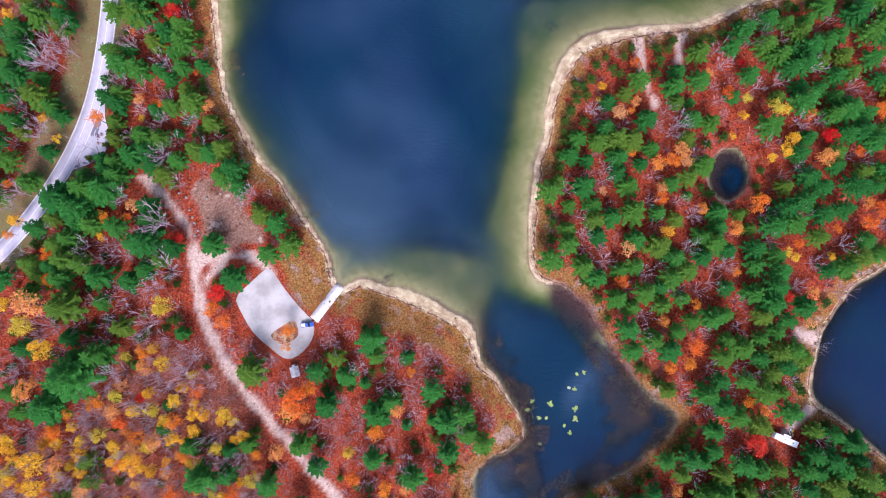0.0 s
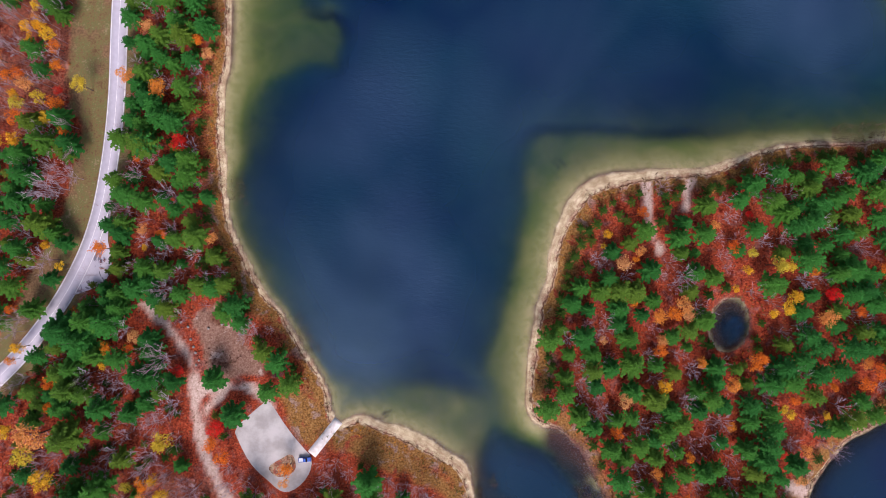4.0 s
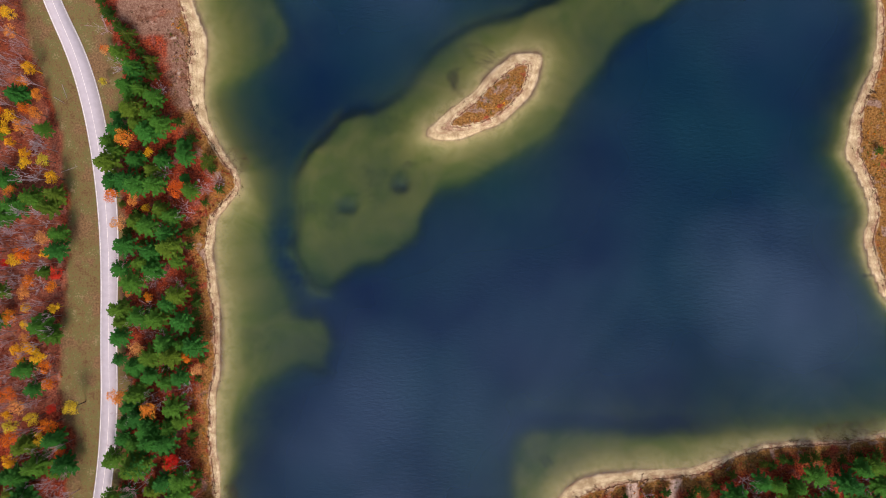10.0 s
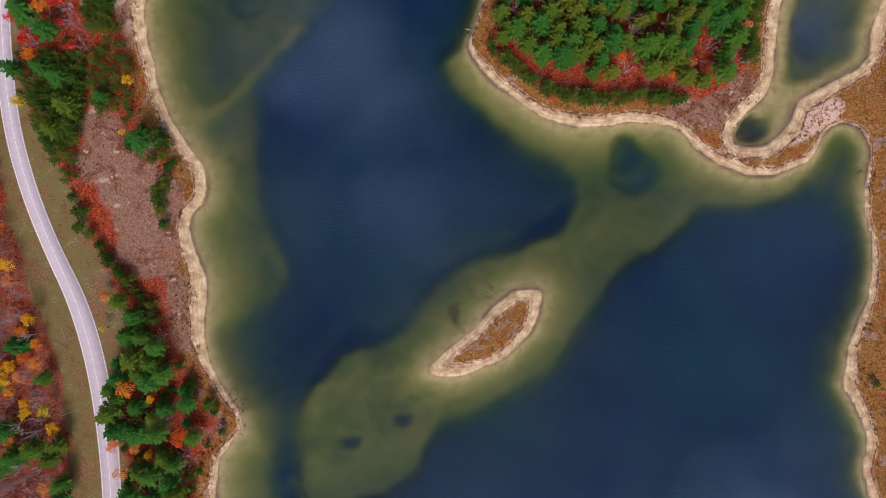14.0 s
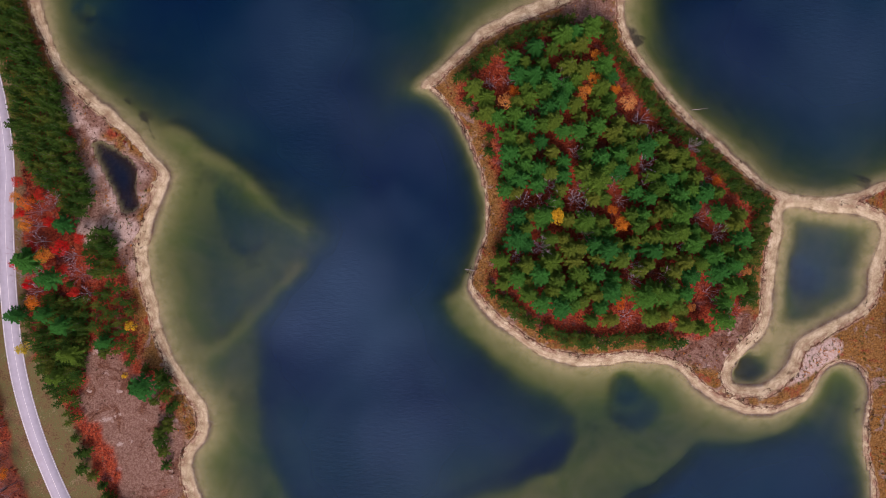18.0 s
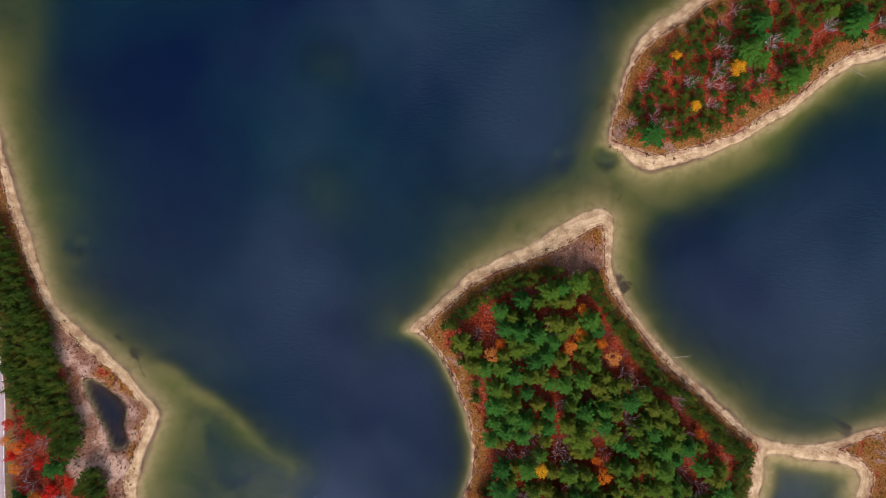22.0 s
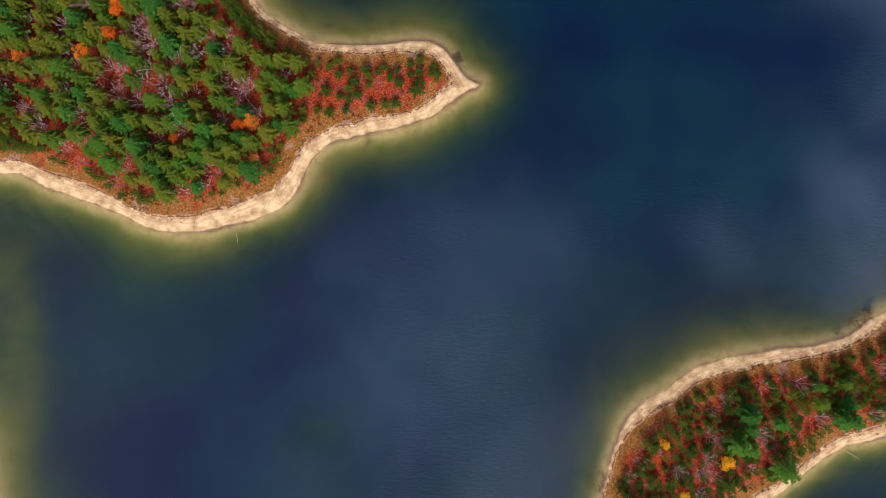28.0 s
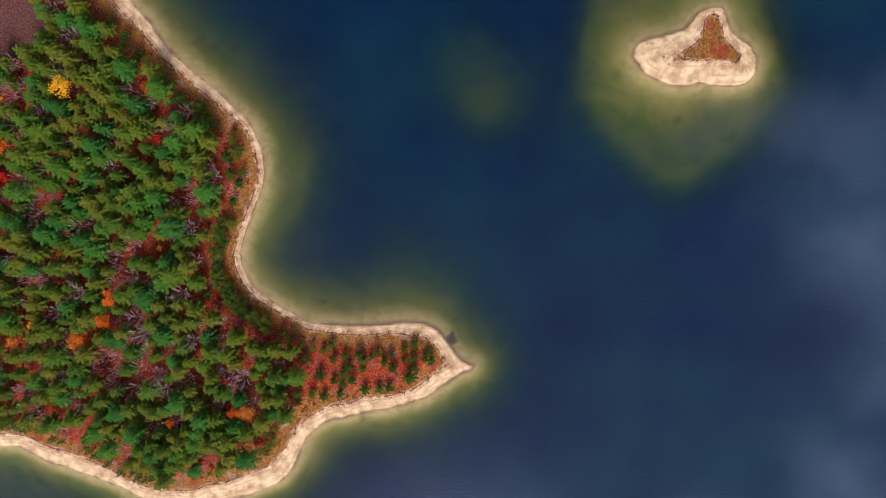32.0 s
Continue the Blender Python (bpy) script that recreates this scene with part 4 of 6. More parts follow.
# painted sky sheen on open water, cloudy water in the lagoon and off the ramp
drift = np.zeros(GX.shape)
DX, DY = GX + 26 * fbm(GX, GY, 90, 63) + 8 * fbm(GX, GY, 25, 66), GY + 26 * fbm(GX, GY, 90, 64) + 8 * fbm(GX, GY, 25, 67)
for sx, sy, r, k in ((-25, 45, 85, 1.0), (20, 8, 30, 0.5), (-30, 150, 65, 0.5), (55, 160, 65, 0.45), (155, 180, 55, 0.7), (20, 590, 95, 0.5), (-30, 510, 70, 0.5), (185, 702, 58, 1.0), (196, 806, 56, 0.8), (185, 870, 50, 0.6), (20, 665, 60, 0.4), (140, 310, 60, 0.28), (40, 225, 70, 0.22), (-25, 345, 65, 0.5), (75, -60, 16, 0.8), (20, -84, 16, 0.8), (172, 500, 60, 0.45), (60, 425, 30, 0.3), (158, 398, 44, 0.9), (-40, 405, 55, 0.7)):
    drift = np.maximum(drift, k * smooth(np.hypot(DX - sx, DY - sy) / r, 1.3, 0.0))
layer(water_mesh, "silt_sheen", drift)
tagged(new("water", water_mesh), "calm dark blue lake water over pale sandbanks", "water", kind="structure")


def height(px, py):
    px, py = np.atleast_1d(np.asarray(px, float)), np.atleast_1d(np.asarray(py, float))
    return land_height(px, py, at_points(SHORE, px, py), at_points(STRAND, px, py), at_points(DEPTH, px, py), at_points(LEVEL, px, py))


# ---- the road ----
def strip(line, left, right, lift, close=False):
    """A flat ribbon along a line, from left to right of it, in metres."""
    p = np.asarray(line, float)[:, :2]
    t = np.gradient(p, axis=0)
    t /= np.linalg.norm(t, axis=1)[:, None]
    side = np.stack([t[:, 1], -t[:, 0]], 1)
    a, b = p + side * np.reshape(left, (-1, 1)), p + side * np.reshape(right, (-1, 1))
    z = np.full((len(p), 1), lift)
    verts = np.vstack([np.hstack([a, z]), np.hstack([b, z])])
    n = len(p)
    i = np.arange(n - 1)
    return verts, np.stack([i, i + n, i + n + 1, i + 1], 1)


def slab(name, verts, faces, material, thick=0.3):
    """A ribbon given a thickness downwards."""
    me = mesh_of(name, verts, faces, material)
    bm = bmesh.new()
    bm.from_mesh(me)
    up = bmesh.ops.extrude_face_region(bm, geom=bm.faces[:])
    for v in up["geom"]:
        if isinstance(v, bmesh.types.BMVert):
            v.co.z -= thick
    bmesh.ops.recalc_face_normals(bm, faces=bm.faces[:])
    bm.to_mesh(me)
    bm.free()
    return me


def even(line, step):
    """Points at even steps along a rounded line."""
    p = rounded(line, False, 3)
    s = np.r_[0, np.cumsum(np.linalg.norm(np.diff(p[:, :2], axis=0), axis=1))]
    k = np.arange(0, s[-1], step)
    return np.stack([np.interp(k, s, p[:, 0]), np.interp(k, s, p[:, 1])], 1)


ROAD_LINE = even([(-310, 600)] + ROAD + [(-300, -56)], 3.0)
ROAD_Z = 1.62
widen = 3.8 + 1.4 * smooth(ROAD_LINE[:, 1], 180, 235) * smooth(ROAD_LINE[:, 1], 325, 275)
road = new("road", slab("road", *strip(ROAD_LINE, -widen, np.full(len(widen), 3.8), ROAD_Z), ASPHALT, 1.2))
tagged(road, "pale worn two-lane asphalt road", "road", kind="structure")


def paint_line(name, line, offset, wide, label, dash=0.0, gap=0.0):
    """Painted strips on the road, whole or dashed."""
    p = even(line, 1.0) if dash else np.asarray(line)
    if not dash:
        return tagged(new(name, mesh_of(name, *strip(p, offset - wide / 2, offset + wide / 2, ROAD_Z + 0.006), PAINT)), label, "road marking", kind="structure")
    verts, faces = [], []
    run = int(dash + gap)
    for k in range(0, len(p) - run, run):
        v, f = strip(p[k : k + int(dash) + 1], offset - wide / 2, offset + wide / 2, ROAD_Z + 0.006)
        faces.append(f + sum(len(q) for q in verts))
        verts.append(v)
    return tagged(new(name, mesh_of(name, np.vstack(verts), np.vstack(faces), PAINT)), label, "road marking", kind="structure")


bm = bmesh.new()
bm.faces.new([bm.verts.new((x, y, ROAD_Z - 0.03)) for x, y in rounded(APRON, True, 1)])
bmesh.ops.recalc_face_normals(bm, faces=bm.faces[:])
apron_mesh = bpy.data.meshes.new("apron")
bm.to_mesh(apron_mesh)
bm.free()
apron_mesh.materials.append(APRON_TAR)
tagged(new("apron", apron_mesh), "patched asphalt apron where the track meets the road", "road", kind="structure")
paint_line("edge_line", ROAD_LINE, 3.4, 0.24, "faded white edge line on the road")
paint_line("edge_line", ROAD_LINE, -widen + 0.35, 0.22, "faded white edge line on the road")
paint_line("centre_line", ROAD_LINE, 0.0, 0.16, "worn pale centre line on the road")

# ---- the gravel lot, its planted bed left open, and the boat ramp ----
lot_outline = rounded(PARKING, True, 1)
bm = bmesh.new()
bm.faces.new([bm.verts.new((x, y, 1.54)) for x, y in lot_outline])
bmesh.ops.triangulate(bm, faces=bm.faces[:])
lot_mesh = bpy.data.meshes.new("parking_lot")
bm.to_mesh(lot_mesh)
bm.free()
lot_mesh.materials.append(GRAVEL)
tagged(new("parking_lot", lot_mesh), "pale compacted gravel parking lot", "parking lot", kind="structure")
bm = bmesh.new()
bm.faces.new([bm.verts.new((x, y, 1.62)) for x, y in rounded(LOT_BED, True, 2)])
bed_mesh = bpy.data.meshes.new("planting_bed")
bm.to_mesh(bed_mesh)
bm.free()
bed_mesh.materials.append(GROUND)
tagged(new("planting_bed", bed_mesh), "rust-red leaf-covered bed in the gravel lot", "planting bed", kind="structure")
ramp_line = even(RAMP, 1.5)
rv, rf = strip(ramp_line, -2.1, 2.1, 0.0)
n_ramp = len(ramp_line)
rv[:, 2] = np.tile(np.linspace(1.58, 0.03, n_ramp), 2)
rv[:, 2] = np.maximum(rv[:, 2], height(rv[:, 0], rv[:, 1]) + 0.05)
tagged(new("boat_ramp", slab("boat_ramp", rv, rf, CONCRETE, 0.4)), "pale concrete boat ramp running into the lake", "boat ramp", kind="structure")


# ---- plants ----
def tube(points, radii, sides=5):
    """A tapered limb through points."""
    verts, faces = [], []
    for k, (p, r) in enumerate(zip(points, radii)):
        for s in range(sides):
            a = 2 * math.pi * s / sides
            verts.append((p[0] + r * math.cos(a), p[1] + r * math.sin(a), p[2]))
        if k:
            for s in range(sides):
                a, b = (k - 1) * sides + s, (k - 1) * sides + (s + 1) % sides
                faces.append((a, b, b + sides))
                faces.append((a, b + sides, a + sides))
    return np.array(verts), np.array(faces)


def join(pieces):
    verts, faces, n = [], [], 0
    for v, f in pieces:
        verts.append(v)
        faces.append(np.asarray(f) + n)
        n += len(v)
    return np.vstack(verts), np.vstack(faces)


def loose(tris):
    """Single triangles as verts and faces."""
    v = np.asarray(tris, float).reshape(-1, 3)
    return v, np.arange(len(v)).reshape(-1, 3)


def frond(r, base, yaw, length, droop, wide, steps=6):
    """A pine bough: feathered triangles to both sides of a drooping spine."""
    out, tris = np.array([math.cos(yaw), math.sin(yaw), 0]), []
    side = np.array([-out[1], out[0], 0])
    for s in np.linspace(0.2, 0.93, steps):
        p = base + out * length * s + np.array([0, 0, -droop * s * s])
        reach = wide * length * (1.15 - 0.75 * s)
        for sign in (-1, 1):
            tip = p + side * sign * reach * r.uniform(0.7, 1.2) + out * reach * r.uniform(0.3, 0.8) + np.array([0, 0, r.uniform(-0.3, 0.25)])
            tris.append([p - out * length * 0.12, p + out * length * 0.14 + np.array([0, 0, 0.12]), tip])
    tip = base + out * length * 1.08 + np.array([0, 0, -droop])
    mid = base + out * length * 0.7 + np.array([0, 0, -droop * 0.5])
    tris.append([mid + side * 0.18 * length, tip, mid - side * 0.18 * length])
    return tris


def pine(seed, tall=13.0, wide=4.3, whorls=8, boughs=7, steps=6):
    r = np.random.default_rng(seed)
    tris = []
    for k in range(whorls):
        s = k / (whorls - 1)
        z = tall * (0.34 + 0.62 * s)
        reach = wide * (1 - s) ** 0.62 * (0.9 + 0.2 * r.random()) + 0.45
        n = max(4, int(round(boughs * (1 - 0.4 * s))))
        start = r.uniform(0, 6.28)
        for j in range(n):
            tris += frond(r, np.array([0, 0, z]), start + 6.283 * (j + r.uniform(-0.3, 0.3)) / n, reach * r.uniform(0.7, 1.12), reach * r.uniform(0.02, 0.28), 0.34, steps)
    trunk = tube([(0, 0, -0.3), (0.1, 0, tall * 0.5), (0, 0.1, tall * 0.98)], [0.24, 0.15, 0.03])
    return loose(tris), trunk


def leafy(seed, tall=11.0, wide=3.7, clumps=16, leaves=40, size=0.44):
    r = np.random.default_rng(seed)
    tris, limbs = [], [tube([(0, 0, -0.3), (0, 0, tall * 0.55), (0.2, 0.1, tall * 0.8)], [0.2, 0.12, 0.04])]
    for k in range(clumps):
        a, rad = r.uniform(0, 6.28), wide * math.sqrt(r.uniform(0.02, 1)) * 0.72
        c = np.array([rad * math.cos(a), rad * math.sin(a), tall * r.uniform(0.5, 0.8) + (1 - rad / wide) * tall * 0.14])
        limbs.append(tube([(0, 0, tall * r.uniform(0.3, 0.5)), tuple(c * 0.95)], [0.08, 0.03], 3))
        for _ in range(leaves):
            d = r.normal(size=3)
            d /= np.linalg.norm(d)
            d[2] = abs(d[2]) * 0.9 - 0.15
            p = c + d * wide * 0.36 * r.uniform(0.4, 1.15)
            u, v = r.normal(size=3), r.normal(size=3)
            u[2] *= 0.45
            v[2] *= 0.45
            tris.append([p, p + u / np.linalg.norm(u) * size, p + v / np.linalg.norm(v) * size])
    return loose(tris), join(limbs)


def ribbon(a, b, w, r):
    side = np.cross(b - a, r.normal(size=3))
    side *= w / max(np.linalg.norm(side), 1e-6)
    return [[a - side, a + side, b]]


def bare(seed, tall=11.0, wide=3.8, limbs=10, sprays=8, sprigs=5):
    r = np.random.default_rng(seed)
    wood, twigs = [tube([(0, 0, -0.3), (0.1, 0, tall * 0.4), (0, 0.1, tall * 0.75)], [0.13, 0.08, 0.02])], []
    for k in range(limbs):
        a = 6.283 * (k + r.uniform(-0.3, 0.3)) / limbs
        z0 = tall * r.uniform(0.2, 0.6)
        end = np.array([math.cos(a) * wide * r.uniform(0.6, 1), math.sin(a) * wide * r.uniform(0.6, 1), tall * r.uniform(0.6, 0.95)])
        start = np.array([0, 0, z0])
        wood.append(tube([tuple(start), tuple(start * 0.45 + end * 0.55 + np.array([0, 0, 0.3])), tuple(end)], [0.05, 0.03, 0.015], 3))
        for j in range(sprays):
            s = r.uniform(0.25, 1.0)
            p = start + (end - start) * s
            q = p + np.array([*(r.normal(size=2) * wide * 0.14), r.uniform(0.1, 0.6)]) + (end - start) * 0.25
            twigs += ribbon(p, q, 0.045, r)
            for _ in range(sprigs):
                m = p + (q - p) * r.uniform(0.3, 1)
                twigs += ribbon(m, m + (q - p) * 0.35 + np.array([*(r.normal(size=2) * wide * 0.11), r.uniform(0.1, 0.4)]), 0.04, r)
    return loose(twigs), join(wood)


def bush(seed, tall=1.2, wide=1.0, leaves=26, size=0.55):
    r = np.random.default_rng(seed)
    tris = []
    for _ in range(leaves):
        d = r.normal(size=3)
        d /= np.linalg.norm(d)
        p = np.array([d[0] * wide * 0.7, d[1] * wide * 0.7, tall * (0.35 + 0.5 * abs(d[2]))]) * r.uniform(0.6, 1.1)
        u, v = r.normal(size=3), r.normal(size=3)
        u[2] *= 0.6
        tris.append([p, p + u / np.linalg.norm(u) * size, p + v / np.linalg.norm(v) * size])
    return loose(tris), tube([(0, 0, -0.2), (0, 0, tall * 0.5)], [0.05, 0.03], 3)


KINDS = {}


def kind(key, name, material, label, category, group, builds, trunk_material=None):
    KINDS[key] = {"name": name, "material": material, "label": label, "category": category, "group": group, "builds": builds, "bark": trunk_material or BARK, "made": []}


kind("P", "pine_tree", PINE, "tall green white pine with star-like boughs", "pine tree", "pines of the lake forest", [pine(s, 15 + s % 3, 4.5 + 0.35 * (s % 2), 8, 10) for s in range(1, 6)])
kind("J", "red_pine", RED_PINE, "olive-green red pine with a rounded crown", "pine tree", "red pines of the lake forest", [pine(s, 16, 3.9, 9, 8) for s in range(6, 10)])
kind("Y", "young_pine", DARK_PINE, "low bushy young green pine near the shore", "young pine", "young pines along the shore", [pine(s, 5.5, 2.0, 6, 6, 4) for s in range(11, 15)])
kind("S", "stand_pine", DARK_PINE, "slender dark green pine in a dense stand", "pine tree", "pines of the dense stands", [pine(s, 8.0, 1.9, 6, 6, 4) for s in range(15, 19)])
kind("O", "orange_tree", ORANGE, "orange autumn maple with thinning leaves", "autumn tree", "orange autumn trees", [leafy(s) for s in range(21, 25)])
kind("G", "yellow_tree", YELLOW, "golden yellow autumn birch in the woods", "autumn tree", "yellow autumn trees", [leafy(s, 11, 3.1) for s in range(31, 35)])
kind("R", "red_tree", RED, "bright red autumn maple in the woods", "autumn tree", "red autumn trees", [leafy(s, 9, 3.1) for s in range(41, 44)])
kind("B", "bare_tree", TWIG, "leafless grey tree with a spray of twigs", "bare tree", "leafless trees", [bare(s) for s in range(51, 56)], TWIG)


kind("A", "aspen_tree", TWIG, "tall leafless aspen with a slender pale trunk", "bare tree", "leafless aspens", [bare(s, 17, 2.3, 7) for s in range(57, 61)], TWIG)


def scatter(count, spacing, allow, box):
    """Random places at least spacing apart where allow() holds."""
    x = rng.uniform(box[0], box[1], count)
    y = rng.uniform(box[2], box[3], count)
    ok = allow(x, y)
    kept, cells = [], {}
    for px, py in zip(x[ok], y[ok]):
        i, j = int(px // spacing), int(py // spacing)
        if all((px - qx) ** 2 + (py - qy) ** 2 >= spacing**2 for a in (-1, 0, 1) for b in (-1, 0, 1) for qx, qy in cells.get((i + a, j + b), ())):
            cells.setdefault((i, j), []).append((px, py))
            kept.append((px, py))
    return kept


MIX = {
    "slope": "BBBBBBBBAAAAAGGGGGGGGGOOOOPPY",
    "aspen": "AAAAAAABBBOOOOOOGGGGPPJR",
    "strip": "PPPPPPPPPPPYYOBB",
    "hill": "PPPPPPPPPPPPPPPPOBBB",
    "island": "PPPPPPPPPPPJJJJJJJJJJBBBO",
    "isle": "PPSSSSYYYYYYYYYBB",
    "spruce": "SSSSSSSSSSSSSSSSSSSSSG",
    "peninsula": "PPPPPPPJJJJJJJJJJJJJJBBBBBBO",
    "lotwood": "PPPBBBBBBBYYOB",
    "maple": "BBBBOOORRRPY",
    "roadwood": "PPPPPPPPJBBBBO",
}


def zone(px, py):
    px, py = px / 0.94, py / 0.94
    side = float(np.interp(py * 0.94, ROAD_LINE[::-1, 1], ROAD_LINE[::-1, 0])) / 0.94
    if py < 200 and px > 20 and not (py < -60 and px < 30):
        return "hill"
    if py > 700:
        return "peninsula" if px < 60 else "isle"
    if py > 585 and px > 60:
        return "isle"
    if px > -20 and py > 300:
        return "island"
    if px > 150:
        return "isle"
    if 428 < py < 492 and px < -152:
        return "maple"
    if py > 395 or (py > 368 and px < -150):
        return "spruce"
    if px < side:
        return "roadwood" if py < 125 else "aspen"
    if inside(np.array([px * 0.94]), np.array([py * 0.94]), np.array(SLOPE))[0]:
        return "slope"
    if py < 0:
        return "lotwood"
    return "strip"


def wooded(px, py, margin=3.2):
    b = at_points(SHORE, px, py) - at_points(STRAND, px, py)
    clear = (at_points(ROAD_D, px, py) > 7.5) & (at_points(VERGE_D, px, py) > 1) & (at_points(TRACK_D, px, py) > 5.4) & (at_points(LOT, px, py) < -4) & (at_points(RAMP_D, px, py) > 5.5) & (np.hypot(px - 134, py + 63.5) > 10)
    clear &= (at_points(GRASS_D, px, py) < -1) & (at_points(HEATH_D, px, py) < -1) & (at_points(MARSH_D, px, py) < -2) & (at_points(SMALL_PATH, px, py) > 3.2)
    ring = (px > -10) & (px < 150) & (py > 380) & (py < 560)
    return (b > margin + 1.0 + 2.0 * np.where(ring, 0.25, value_noise(px, py, 22, 19))) & clear & (at_points(ISLET_D, px, py) < -2)


BOX = (-222, 236, -136, 985)
trees = []  # kind, x, y, size
taken = {}


def free(px, py, gap):
    i, j = int(px // 8), int(py // 8)
    return all((px - qx) ** 2 + (py - qy) ** 2 >= gap**2 for a in (-1, 0, 1) for b in (-1, 0, 1) for qx, qy in taken.get((i + a, j + b), ()))


def plant(key, px, py, size):
    trees.append((key, px, py, size))
    taken.setdefault((int(px // 8), int(py // 8)), []).append((px, py))


# trees that stand out, area by area: x, y, size
PINES_WEST_WOODS = [(-171.3, 117.6, 1.19), (-160.8, 117.1, 0.97), (-180.3, 112.2, 1.08), (-178, 103.2, 1.19), (-171.3, 91.3, 0.76), (-180.9, 92.8,
    1.08), (-170.4, 83.7, 1.19), (-166.6, 79.9, 0.87), (-181.1, 72.7, 0.97), (-162.4, 75.3, 0.76), (-167.6, 60.1, 0.81), (-174.4, 47.5, 0.97),
    (-129.1, 117.3, 1.3), (-122.9, 106.9, 0.87), (-134.8, 104.4, 0.65), (-116.8, 116.4, 0.65), (-115.5, 102.3, 0.65), (-111.3, 95.3, 0.76), (-103.3,
    96.3, 0.65), (-128.7, 94, 1.08), (-121.4, 95, 0.65), (-106.1, 79.5, 1.08), (-116.5, 90.5, 0.65), (-144.9, 91.5, 0.54), (-138, 79.3, 0.87),
    (-122.4, 77.2, 0.65), (-98.7, 71.2, 0.87), (-120.1, 65, 0.92), (-113.9, 67.6, 0.54), (-131, 57.9, 1.19)]
for spot in PINES_WEST_WOODS:
    plant("P", *spot)
PINES_WEST_WOODS_MORE = [(-104.5, 58.9, 1.03), (-139.7, 72.4, 0.76)]
for spot in PINES_WEST_WOODS_MORE:
    plant("P", *spot)
BARE_WEST_WOODS = [(-167.8, 97.2, 1.6), (-159.1, 103.5, 1.45), (-161.9, 114.3, 1.16), (-168.2, 68.4, 1.6), (-180.5, 81.1, 0.87), (-178.8, 42.8, 1.45),
    (-182.1, 37.4, 1.02), (-128.7, 114, 1.02), (-131.6, 105, 1.16), (-136.7, 89.5, 1.02), (-128.6, 77.5, 0.87), (-118.9, 72.8, 1.02), (-106.5, 71.8,
    1.02), (-132.2, 66.3, 1.02), (-118.5, 57.1, 1.31)]
for spot in BARE_WEST_WOODS:
    plant("B", *spot)
ORANGE_WEST_WOODS = [(-165.4, 124, 0.73), (-177.2, 113, 0.51), (-183.6, 25.8, 0.65), (-184.7, 46.8, 0.65), (-132.4, 113, 0.8), (-121.7, 79.9, 0.8),
    (-106, 94, 0.45)]
for spot in ORANGE_WEST_WOODS:
    plant("O", *spot)
GOLD_WEST_WOODS = [(-170.5, 74.7, 0.76), (-164.2, 66, 0.67), (-179.6, 31.4, 1.01), (-129.1, 74.4, 0.59)]
for spot in GOLD_WEST_WOODS:
    plant("G", *spot)
RED_WEST_WOODS = [(-114.1, 117.9, 1.3), (-119.7, 67.6, 0.52)]
for spot in RED_WEST_WOODS:
    plant("R", *spot)
PINES_ROAD_BEND = [(-158.8, 40.4, 1.52), (-149.2, 43.8, 1.41), (-151.3, 34.6, 1.41), (-141.1, 42.5, 1.41), (-137.3, 48.9, 1.08), (-147.5, 29.2, 1.08),
    (-105.1, 48.4, 0.97), (-124.1, 35.8, 0.97), (-122.9, 20.4, 1.3), (-114.4, 18.2, 0.92), (-97.1, 19.4, 1.03), (-158, 14.2, 1.19), (-159.7, 7.4,
    1.08), (-170.2, 7.7, 0.76), (-173.9, 0.8, 0.87), (-156.1, -5.2, 1.41), (-143.5, 7.1, 1.08), (-131.3, 4.6, 0.97), (-144.1, -3.3, 0.76), (-134.5,
    -13.8, 0.97), (-110.6, -16.7, 0.65), (-156.6, -18.1, 0.76)]
for spot in PINES_ROAD_BEND:
    plant("P", *spot)
BARE_ROAD_BEND = [(-111.5, 45.5, 1.02), (-116.8, 28.3, 1.89), (-135.3, 39.9, 1.16), (-150.8, 20.9, 1.02), (-112.9, 8.8, 1.74), (-119.6, 2, 1.45),
    (-134.4, -4.7, 0.87), (-120.7, -11.6, 1.74), (-161.4, -13.2, 1.6)]
for spot in BARE_ROAD_BEND:
    plant("B", *spot)
RED_ROAD_BEND = [(-113.2, 23.1, 1.04), (-142.1, 40.1, 0.78)]
for spot in RED_ROAD_BEND:
    plant("R", *spot)
ORANGE_ROAD_BEND = [(-134.7, 32, 0.65), (-168.3, -3.9, 1.89)]
for spot in ORANGE_ROAD_BEND:
    plant("O", *spot)
GOLD_ROAD_BEND = [(-145.2, 24.3, 0.67), (-182.8, -3.7, 1.09), (-173.8, -13, 1.51), (-116.7, -4.9, 1.51)]
for spot in GOLD_ROAD_BEND:
    plant("G", *spot)
PINES_SLOPE = [(-151, -32.5, 1.9), (-162.2, -45, 1.52), (-152.7, -27.1, 0.97), (-141.5, -24.6, 1.3), (-130.1, -30, 0.45), (-100.2, -73.9, 1.3),
    (-105.6, -61.9, 0.87), (-116.6, -46.6, 0.54), (-117.1, -55.5, 0.65)]
for spot in PINES_SLOPE:
    plant("P", *spot)
GOLD_SLOPE = [(-165, -22.2, 1.51), (-150.3, -59.3, 1.01), (-166.4, -66.7, 1.68), (-106.3, -33.6, 0.76), (-100.5, -48.8, 1.09), (-126.3, -67.7, 1.51),
    (-168.2, -76.4, 1.26)]
for spot in GOLD_SLOPE:
    plant("G", *spot)
